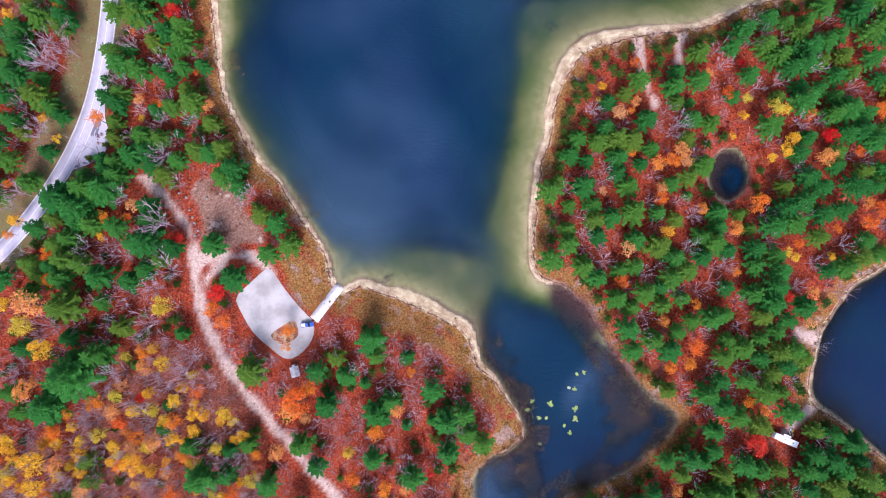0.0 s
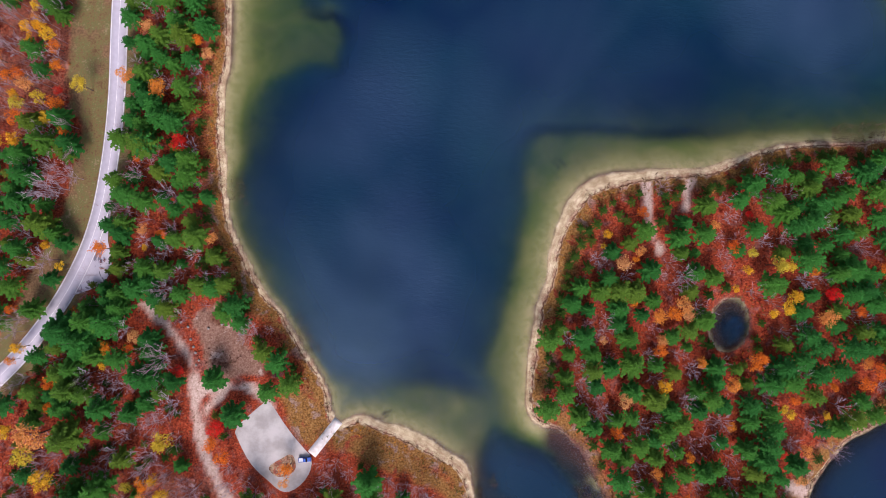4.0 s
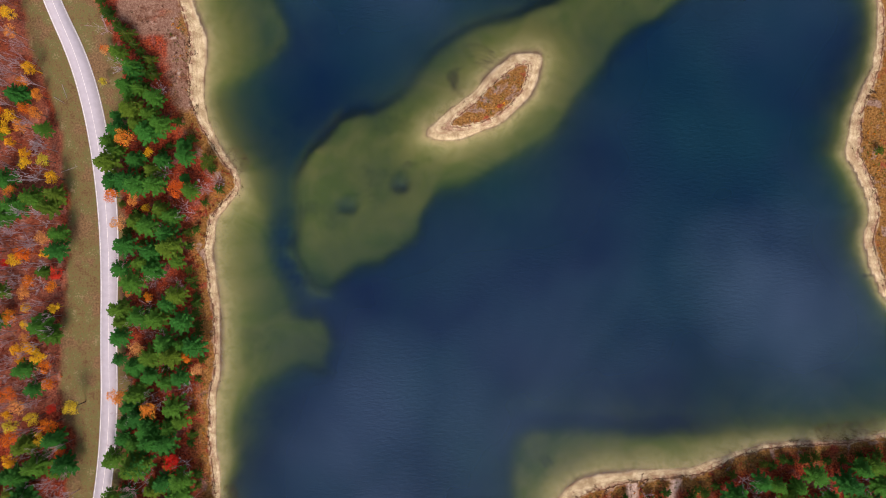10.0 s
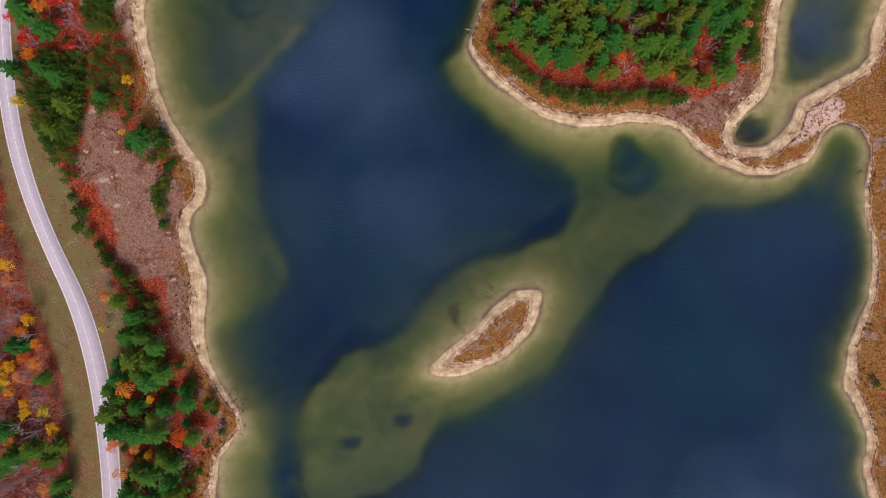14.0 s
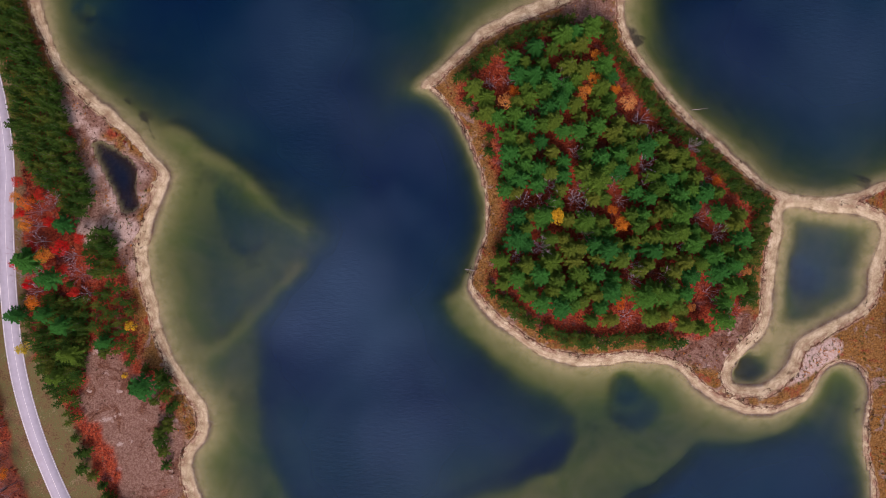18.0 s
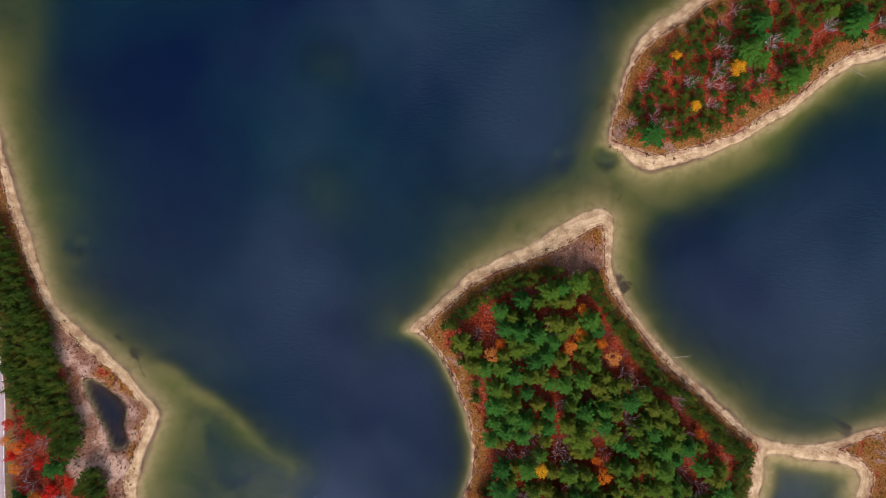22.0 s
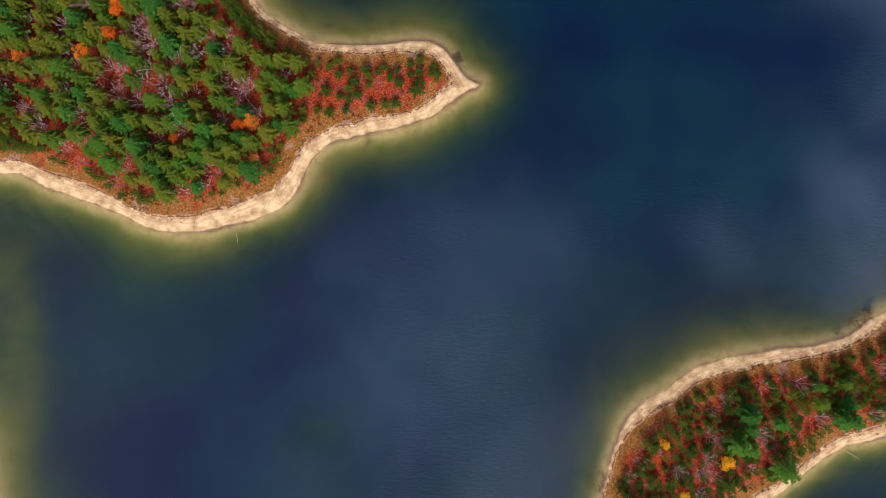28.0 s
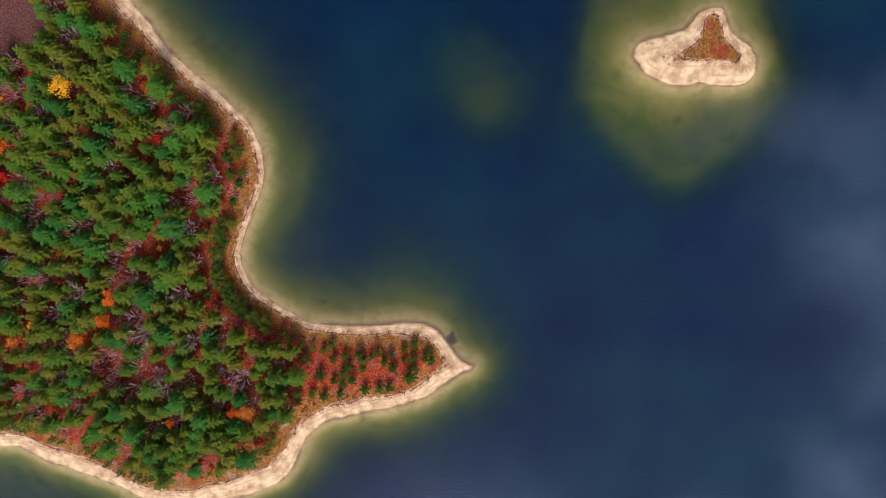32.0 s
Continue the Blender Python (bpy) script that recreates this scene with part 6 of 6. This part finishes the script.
    gap = {"P": 5.9, "J": 5.2, "Y": 3.0, "S": 2.1, "O": 5.4, "G": 4.8, "R": 5.0, "B": 4.0, "A": 3.4}[key]
    if where in ("isle", "spruce", "slope", "aspen"):
        gap *= 0.85
    if where in ("island", "peninsula") and key in "PJ":
        gap *= 0.84
    if where == "slope":
        gap *= 0.8
    if where in ("spruce", "strip"):
        gap *= 0.85
    if free(px, py, gap):
        plant(key, px, py, rng.uniform(0.75, 1.15))

# the clearing by the track and the grass by the ramp stay open
trees = [t for t in trees if t[0] in "BY" or max(at_points(HEATH_D, np.array([t[1]]), np.array([t[2]]))[0] if t[2] < 60 else -9, at_points(GRASS_D, np.array([t[1]]), np.array([t[2]]))[0]) < 0]
MOST = {"P": 300, "S": 220, "J": 220, "Y": 280, "O": 220, "G": 160, "R": 80, "B": 280, "A": 120}
zs = height([t[1] for t in trees], [t[2] for t in trees])
rest = {k: [] for k in KINDS}
for (key, px, py, size), pz in zip(trees, zs):
    k = KINDS[key]
    if len(k["made"]) < MOST[key] and (key not in "PYJS" or len(k["made"]) < 120 or rng.random() < 0.3):
        k["made"].append((px, py, pz, size))
    else:
        rest[key].append((px, py, pz, size))
for key, k in KINDS.items():
    firsts = []
    for n, (crown, trunk) in enumerate(k["builds"]):
        firsts.append((mesh_of("crown", *crown, k["material"]), mesh_of("trunk", *trunk, k["bark"])))
    roots = {}
    for px, py, pz, size in k["made"]:
        n = int(rng.integers(len(firsts)))
        m = pose(px, py, float(pz), rng.uniform(-3, 3), rng.uniform(-3, 3), rng.uniform(0, 360))
        if (n, round(size, 1)) in roots:
            copy_thing(roots[(n, round(size, 1))], m)
            continue
        root = new(k["name"])
        for part_name, me in (("crown", firsts[n][0]), ("trunk", firsts[n][1])):
            new(part_name, me).parent = root
        root.matrix_basis = m
        root.scale = (round(size, 1),) * 3
        tagged(root, k["label"], k["category"], k["group"])
        roots[(n, round(size, 1))] = root


def thicket(name, builds, places, material, label, category, sink=0.0):
    """One joined mesh of many plants, each turned and sized for itself."""
    vs, fs, ts, n = [], [], [], 0
    places = np.array(places, float)
    which = rng.integers(len(builds), size=len(places))
    for b, (v, f) in enumerate(builds):
        mine = places[which == b]
        if not len(mine):
            continue
        a = rng.uniform(0, 6.283, len(mine))
        c, s = np.cos(a)[:, None], np.sin(a)[:, None]
        sz = mine[:, 3:4]
        x = (v[None, :, 0] * c - v[None, :, 1] * s) * sz + mine[:, 0:1]
        y = (v[None, :, 0] * s + v[None, :, 1] * c) * sz + mine[:, 1:2]
        z = v[None, :, 2] * sz + mine[:, 2:3] - sink
        vs.append(np.stack([x, y, z], -1).reshape(-1, 3))
        fs.append((f[None] + (np.arange(len(mine)) * len(v))[:, None, None]).reshape(-1, 3) + n)
        ts.append(np.repeat(rng.random(len(mine)), len(v)))
        n += len(vs[-1])
    me = mesh_of(name, np.vstack(vs), np.vstack(fs), material)
    layer(me, "tint", np.concatenate(ts))
    return tagged(new(name, me), label, category, kind="stuff")


LIGHTER = {"S": [pine(s, 8.0, 1.9, 5, 6, 3) for s in range(15, 19)], "B": [bare(s, limbs=8, sprays=5, sprigs=4) for s in range(51, 56)], "P": [pine(s, 15 + s % 3, 4.5 + 0.35 * (s % 2), 7, 10, 4) for s in range(1, 6)]}
for key, k in KINDS.items():
    if rest[key]:
        thicket(k["name"] + "_woods", [join([b[0], b[1]]) for b in LIGHTER.get(key, k["builds"])], rest[key], k["material"], "woods of " + k["label"], "woods")

# low scrub between the trees, shrubs of the shore turf and of the heath


def scrub(name, places, material, tall, leaves, label, seed, size=(0.6, 1.3)):
    hz = height([p[0] for p in places], [p[1] for p in places])
    builds = [bush(s, tall, 1.0, leaves)[0] for s in range(seed, seed + 4)]
    return thicket(name, builds, [(p[0], p[1], z, rng.uniform(*size)) for p, z in zip(places, hz)], material, label, "scrub")


def turf_zone(x, y):
    b = at_points(SHORE, x, y) - at_points(STRAND, x, y)
    return (b > 1.0) & (b < 7.5) & (at_points(ROAD_D, x, y) > 8) & (at_points(LOT, x, y) < -1) & (at_points(TRACK_D, x, y) > 3.5) & (value_noise(x, y, 11, 71) > -0.1) | (at_points(GRASS_D, x, y) > 0) & (value_noise(x, y, 5, 73) > 0.15)


scrub("scrub", scatter(70000, 1.7, lambda x, y: wooded(x, y, 1.5) & (value_noise(x, y, 9, 61) > -0.25 + 0.5 * ((y < -40) & (x < -60))) & ~((x > 140) & (y > 190) & (y < 490)), BOX), SCRUB, 1.0, 14, "rust-red blueberry scrub under the trees", 61)
scrub("shore_scrub", scatter(160000, 1.4, turf_zone, BOX), SHORE_SCRUB, 0.8, 12, "orange and olive shrubs above the strand", 71, (0.35, 1.0))
scrub("meadow_scrub", scatter(60000, 1.7, lambda x, y: (at_points(SHORE - STRAND, x, y) > 3) & (value_noise(x, y, 7, 75) > -0.05), (141, 236, 190, 495)), SHORE_SCRUB, 0.6, 10, "ochre and olive tufts on the dry meadow", 76, (0.35, 1.1))
scrub("heath_scrub", scatter(150000, 1.6, lambda x, y: (at_points(HEATH_D, x, y) > -1.5) & (value_noise(x, y, 6, 77) > 0.0), BOX), HEATH_SCRUB, 0.5, 10, "brown tufts on the dry heath", 81, (0.3, 0.9))
scrub("wrack", scatter(800000, 0.8, lambda x, y: (np.abs(at_points(SHORE, x, y) - at_points(STRAND, x, y) + 0.3 + 0.9 * value_noise(x, y, 14, 91)) < 0.5 + 3.0 * (value_noise(x, y, 3.1, 97) > 0.72)) & (at_points(RAMP_D, x, y) > 4) & (value_noise(x, y, 5, 93) > -0.1), BOX), WRACK, 0.35, 7, "dark wrack and stones along the strand", 91, (0.45, 1.2))


# the woods go on beyond the valley, thinner and simpler
def beyond(x, y):
    b = at_points(SHORE, x, y) - at_points(STRAND, x, y)
    return (b > 5) & ((x < BOX[0]) | (x > BOX[1]) | (y < BOX[2]) | (y > BOX[3])) & (at_points(ROAD_D, x, y) > 9) & ~((x > 140) & (y > 185) & (y < 510))


far = scatter(12000, 7.5, beyond, (-460, 470, -330, 1130))
fz = height([p[0] for p in far], [p[1] for p in far])
thicket("far_woods", [pine(s, 13, 4.4, 4, 6, 1)[0] for s in range(101, 104)], [(p[0], p[1], z, rng.uniform(0.7, 1.2)) for p, z in zip(far, fz)], PINE, "green pine woods that go on beyond the lake", "woods")


# ---- vehicles, buildings and small things ----
BLUE_PAINT = plain("blue_car_paint", (0.03, 0.10, 0.42), (0.03, 0.09, 0.36), 1.0, 0.3, bump=0.0, spec=0.6)
NAVY_PAINT = plain("navy_car_paint", (0.015, 0.02, 0.06), (0.012, 0.015, 0.045), 1.0, 0.3, bump=0.0, spec=0.6)
WHITE_SKIN = plain("white_panel", (0.82, 0.82, 0.82), (0.74, 0.75, 0.75), 0.6, 0.5, bump=0.05)
GLASS_DARK = plain("tinted_glass", (0.02, 0.025, 0.03), (0.02, 0.02, 0.025), 1.0, 0.08, bump=0.0, spec=0.8)
RUBBER = plain("tyre_rubber", (0.02, 0.02, 0.02), (0.03, 0.03, 0.03), 8.0, 0.9)
STEEL = plain("steel", (0.45, 0.45, 0.46), (0.35, 0.35, 0.36), 3.0, 0.35, 0.9)
LINER = plain("bed_liner", (0.05, 0.05, 0.055), (0.08, 0.08, 0.085), 4.0, 0.9)
PALE_BED = plain("pale_load", (0.55, 0.6, 0.7), (0.7, 0.72, 0.75), 1.5, 0.6)
SHINGLE = plain("white_metal_roof", (0.88, 0.87, 0.86), (0.82, 0.81, 0.80), 0.7, 0.5)
BOARD = plain("painted_boards", (0.42, 0.36, 0.30), (0.34, 0.29, 0.25), 2.0, 0.8)
STONE = plain("grey_boulder", (0.28, 0.25, 0.23), (0.19, 0.17, 0.15), 1.5, 0.9, bump=0.6)
DEADWOOD = plain("bleached_wood", (0.36, 0.31, 0.28), (0.26, 0.22, 0.2), 2.5, 0.9)
PAD = foliage("lily_pad", (0.0, (0.30, 0.42, 0.10)), (0.6, (0.45, 0.52, 0.16)), (1.0, (0.50, 0.55, 0.45)))
HULL = plain("yellow_hull", (0.75, 0.5, 0.05), (0.7, 0.45, 0.05), 1.0, 0.35)


def part(name, bm, material, parent, label=""):
    me = bpy.data.meshes.new(name)
    bm.to_mesh(me)
    bm.free()
    me.materials.append(material)
    ob = new(name, me)
    ob.parent = parent
    return tagged(ob, label) if label else ob


def block(x0, x1, y0, y1, z0, z1, bevel=0.05, top=None):
    """A bevelled box; top pulls its upper face in by x0, x1, y."""
    bm = bmesh.new()
    bmesh.ops.create_cube(bm, size=1)
    for v in bm.verts:
        up = v.co.z > 0
        ix0, ix1, iy = top if top and up else (0, 0, 0)
        v.co = Vector((x0 + ix0 if v.co.x < 0 else x1 - ix1, y0 + iy if v.co.y < 0 else y1 - iy, z1 if up else z0))
    if bevel:
        bmesh.ops.bevel(bm, geom=bm.edges[:], offset=bevel, segments=2, affect="EDGES", profile=0.6)
    return bm


def disc(radius, wide, x, y, z, sides=16):
    bm = bmesh.new()
    bmesh.ops.create_cone(bm, cap_ends=True, segments=sides, radius1=radius, radius2=radius, depth=wide, matrix=Matrix.Translation((x, y, z)) @ pose(0, 0, 0, 90, 0, 0))
    bmesh.ops.bevel(bm, geom=[e for e in bm.edges if abs(e.verts[0].co.y - e.verts[1].co.y) < 1e-5], offset=0.04, segments=1, affect="EDGES")
    return bm


def pickup(m, paint, label, load):
    """A pickup truck that faces +x."""
    root = new("pickup_truck")
    tagged(root, label, "pickup truck")
    part("body", block(-2.65, 2.65, -0.98, 0.98, 0.45, 1.08, 0.12), paint, root)
    part("hood", block(1.05, 2.6, -0.9, 0.9, 1.06, 1.22, 0.06, (0.0, 0.25, 0.08)), paint, root)
    part("cab", block(-0.75, 1.15, -0.9, 0.9, 1.06, 1.85, 0.08, (0.3, 0.55, 0.16)), GLASS_DARK, root, "dark tinted cab windows")
    part("roof", block(-0.42, 0.55, -0.72, 0.72, 1.84, 1.9, 0.025), paint, root)
    part("cargo_bed", block(-2.5, -0.85, -0.76, 0.76, 1.06, 1.12, 0.01), load, root, "open cargo bed")
    for y in (-0.93, 0.83):
        part("bed_rail", block(-2.6, -0.78, y, y + 0.1, 1.07, 1.3, 0.02), paint, root)
    part("tailgate", block(-2.65, -2.56, -0.9, 0.9, 0.8, 1.3, 0.02), paint, root)
    part("bumper", block(2.6, 2.78, -0.9, 0.9, 0.5, 0.75, 0.04), STEEL, root)
    for y in (-0.72, 0.72):
        part("headlight", block(2.6, 2.68, y - 0.16, y + 0.16, 0.85, 1.0, 0.02), WHITE_SKIN, root, "clear headlight")
        part("mirror", block(0.75, 0.9, y * 1.48 - 0.1, y * 1.48 + 0.1, 1.15, 1.32, 0.02), paint, root)
        for x in (-1.65, 1.7):
            tyre = part("wheel", disc(0.4, 0.26, x, y * 1.18, 0.4), RUBBER, root)
            part("rim", disc(0.22, 0.28, x, y * 1.18, 0.4, 10), STEEL, tyre)
    root.matrix_basis = m
    return root


def ground_at(x, y):
    return float(height(x, y)[0])


pickup(pose(-59.6, -14.6, 1.545, 0, 0, 5), BLUE_PAINT, "blue pickup truck with a pale bed parked beside the boat ramp", PALE_BED)
pickup(pose(128.3, -61.9, ground_at(128.3, -61.9) - 0.02, 0, 0, 158), NAVY_PAINT, "dark navy pickup truck hitched to a white camping trailer", LINER)


def camping_trailer(m):
    root = new("camping_trailer")
    tagged(root, "long white camping trailer with a slide-out room", "trailer")
    part("body", block(-4.6, 4.6, -1.3, 1.3, 0.55, 3.2, 0.12), WHITE_SKIN, root)
    part("nose", block(4.4, 5.7, -1.25, 1.25, 1.5, 3.1, 0.2, (0, 0.5, 0.1)), WHITE_SKIN, root)
    part("slide_out", block(-1.2, 2.0, -2.15, -1.25, 0.9, 2.9, 0.05), WHITE_SKIN, root)
    part("awning", block(-3.6, 3.4, 1.29, 1.45, 2.8, 2.95, 0.03), STEEL, root, "rolled grey awning")
    for x in (-2.5, 1.0):
        part("roof_vent", block(x - 0.25, x + 0.25, -0.25, 0.25, 3.19, 3.32, 0.03), STEEL, root)
    part("air_conditioner", block(-0.9, 0.1, -0.35, 0.35, 3.19, 3.5, 0.08), WHITE_SKIN, root)
    part("hitch", block(5.5, 6.4, -0.12, 0.12, 0.6, 0.78, 0.02), STEEL, root)
    for y in (-1.0, 1.0):
        for x in (-1.4, -0.5):
            part("wheel", disc(0.38, 0.24, x, y, 0.38), RUBBER, root)
        part("jack", block(3.6, 3.75, y - 0.07, y + 0.07, 0.0, 0.56, 0.01), STEEL, root)
        part("window", block(-3.2, -2.0, y * 1.3 - 0.02, y * 1.3 + 0.02, 1.6, 2.3, 0.0), GLASS_DARK, root)
    root.matrix_basis = m


camping_trailer(pose(137.2, -65.2, ground_at(137.2, -65.2), 0, 0, 155.5))


def kayak(m, material, label):
    root = new("kayak")
    tagged(root, label, "kayak")
    bm = bmesh.new()
    rings = []
    for k in range(9):
        s = -1 + k / 4
        w, x = 0.38 * math.sqrt(max(0.02, 1 - s * s)), 1.5 * s
        rings.append([bm.verts.new((x, w * math.cos(a), 0.22 + 0.2 * math.sin(a) + 0.1 * s * s)) for a in [i * math.pi / 4 for i in range(8)]])
    for a, b in zip(rings, rings[1:]):
        for i in range(8):
            bm.faces.new((a[i], a[(i + 1) % 8], b[(i + 1) % 8], b[i]))
    bm.faces.new(rings[0][::-1])
    bm.faces.new(rings[-1])
    part("hull", bm, material, root)
    part("cockpit", block(-0.45, 0.4, -0.2, 0.2, 0.4, 0.46, 0.03), LINER, root)
    root.matrix_basis = m


kayak(pose(140.3, -62.4, ground_at(140.3, -62.4) + 0.02, 0, 0, 80), WHITE_SKIN, "white kayak on the ground beside the trailer")
kayak(pose(141.3, -62.9, ground_at(141.3, -62.9) + 0.02, 0, 0, 84), HULL, "yellow kayak on the ground beside the trailer")


def privy(m):
    root = new("outhouse")
    tagged(root, "small outhouse with a white metal gable roof", "outhouse")
    part("wall", block(-1.5, 1.5, -1.9, 1.9, -0.1, 2.3, 0.02), BOARD, root)
    part("door", block(-0.45, 0.45, 1.89, 1.95, 0.0, 2.05, 0.01), STEEL, root, "grey steel door")
    for side in (-1, 1):
        bm = bmesh.new()
        v = [bm.verts.new(p) for p in ((0, -2.2, 3.0), (side * 1.85, -2.2, 2.25), (side * 1.85, 2.2, 2.25), (0, 2.2, 3.0))]
        bm.faces.new(v if side > 0 else v[::-1])
        bmesh.ops.solidify(bm, geom=bm.faces[:], thickness=0.08)
        part("roof_panel", bm, SHINGLE, root)
    part("vent_pipe", block(0.7, 0.85, -1.2, -1.05, 2.4, 3.4, 0.02), STEEL, root)
    part("porch_roof", block(-0.6, 0.6, 2.15, 3.0, 2.2, 2.3, 0.02), SHINGLE, root)
    root.matrix_basis = m


privy(pose(-64.6, -33.9, ground_at(-64.6, -33.9), 0, 0, 14))


def boulder(seed, size):
    r = np.random.default_rng(seed)
    bm = bmesh.new()
    bmesh.ops.create_icosphere(bm, subdivisions=2, radius=size)
    for v in bm.verts:
        v.co = Vector((v.co.x * 1.2, v.co.y, v.co.z * 0.75)) * (1 + 0.25 * noise.noise(v.co * 1.6 / size + Vector((seed, 0, 0)))) * r.uniform(0.95, 1.05)
    me = bpy.data.meshes.new("boulder")
    bm.to_mesh(me)
    bm.free()
    me.materials.append(STONE)
    return me


stones = [boulder(s, 0.55) for s in range(4)]
TRACK_STONES = [(-110.3, 35.2), (-109.1, 32.0), (-108.1, 29.5), (-106.6, 26.3), (-107.8, 24.2), (-111.6, 40.6), (-114.8, 42.6), (-102.8, 40.1), (-97.0, 42.0)]
for k, (x, y) in enumerate(TRACK_STONES):
    ob = new("boulder", stones[k % 4])
    ob.matrix_basis = pose(x, y, ground_at(x, y) + 0.22, 0, 0, 67 * k)
    tagged(ob, "grey boulder set beside the dirt track", "boulder", "boulders along the track")


# lily pads in the inlet, each clump afloat for itself
def lily_clump(seed, count, spread):
    r = np.random.default_rng(seed)
    tris = []
    for _ in range(count):
        c = np.array([*(r.normal(size=2) * spread), 0.012 + 0.01 * r.random()])
        rad, turn = r.uniform(0.25, 0.5), r.uniform(0, 6.28)
        ring = [c + np.array([rad * math.cos(turn + a), rad * math.sin(turn + a), 0.0]) for a in np.linspace(0.25, 6.03, 9)]
        tris += [[c, p, q] for p, q in zip(ring, ring[1:])]
    return mesh_of("lily_pads", *loose(tris), PAD)


LILIES = [(41.7, -49.7), (36.9, -55.4), (52.2, -51.8), (52.1, -55.9), (53.2, -37.4), (52.0, -43.6), (39.9, -55.5), (49.5, -61.7), (37.0, -66.0), (32.3, -51.9), (47.3, -58.6), (56.3, -36.7), (49.7, -43.1), (34.0, -48.4)]
pads = [lily_clump(s, 14 + 5 * s, 0.3 + 0.1 * s) for s in range(3)]
for k, (x, y) in enumerate(LILIES):
    ob = new("lily_pads", pads[(2 if k in (0, 2, 3) else k % 2)])
    ob.matrix_basis = pose(x, y, 0.0, 0, 0, 50 * k)
    tagged(ob, "clump of pale green lily pads floating on the inlet", "lily pads", "lily pads of the inlet")


# reeds along the peaty banks and drowned brush off the shores
def blades(seed, count, spread, tall):
    r = np.random.default_rng(seed)
    tris = []
    for _ in range(count):
        p = np.array([*(r.normal(size=2) * spread), -0.1])
        w = np.array([*(r.normal(size=2)), 0]) * 0.06
        tris.append([p - w, p + w, p + np.array([*(r.normal(size=2) * 0.45), tall * r.uniform(0.5, 1.1)])])
    return loose(tris)


def reed_zone(x, y):
    d, peat = at_points(SHORE, x, y), at_points(PEAT, x, y)
    return (peat > 0.6) & (d < 0.3) & (d > -9) & (y < 0) & (x < 110) & (value_noise(x, y, 8, 91) > 0.05 - 0.6 * (d > -3))


def brush_zone(x, y):
    d = at_points(SHORE, x, y)
    spots = ((-88.7, 100.9, 7), (-58.1, 44.3, 8), (178.5, 131.5, 14), (82, 591, 6), (-90, 248, 6), (-60, 35, 6), (197, 662, 7))
    near = np.zeros(x.shape, bool)
    for sx, sy, r in spots:
        near |= np.hypot(x - sx, y - sy) < r
    return near & (d < 0.5) & (d > -7)


for name, area, label, seed, spread in (("reeds", reed_zone, "brown reeds standing in the peaty inlet", 1, 0.5), ("drowned_brush", brush_zone, "grey drowned brush off the strand", 5, 0.6)):
    found = scatter(60000 if name == "reeds" else 150000, 1.0, area, (0, 120, -110, 20) if name == "reeds" else (-110, 210, 20, 680))
    thicket(name, [blades(seed + s, 26, spread, 1.0) for s in range(3)], [(x, y, 0.0, rng.uniform(0.6, 1.2)) for x, y in found], REED, label, "reeds")


# fallen logs on the verge, sunken logs and driftwood
def log_mesh(seed, long):
    r = np.random.default_rng(seed)
    pieces = [tube([(0, 0, 0), (0, 0, long * 0.5), (0, 0, long)], [0.16, 0.12, 0.04], 6)]
    for _ in range(5):
        z = long * r.uniform(0.3, 0.95)
        a = r.uniform(0, 6.28)
        pieces.append(tube([(0, 0, z), (math.cos(a) * long * 0.16, math.sin(a) * long * 0.16, z + long * 0.12)], [0.05, 0.015], 4))
    return mesh_of("log", *join(pieces), DEADWOOD)


logs = [log_mesh(s, 6.0 + s) for s in range(3)]
FALLEN = [(-169.1, 276.6, 60), (-165.5, 282.0, 20), (-166.3, 243.6, 110)]
for k, (x, y, turn) in enumerate(FALLEN):
    ob = new("fallen_log", logs[k])
    ob.matrix_basis = pose(x, y, ground_at(x, y) + 0.12, 90, 0, turn)
    tagged(ob, "bleached fallen log lying on the grass verge", "log", "fallen logs")
DRIFT = [(112.2, 477.0, 30), (12.8, 410.0, 80), (112.9, 478.4, 95), (-78.0, 699.9, 10), (191.2, 605.0, 60)]
for k, (x, y, turn) in enumerate(DRIFT):
    ob = new("driftwood", logs[k % 3])
    ob.matrix_basis = pose(x, y, max(ground_at(x, y), -0.05) + 0.12, 90, 0, turn)
    tagged(ob, "bleached driftwood snag at the waterline", "driftwood", "driftwood of the strand")
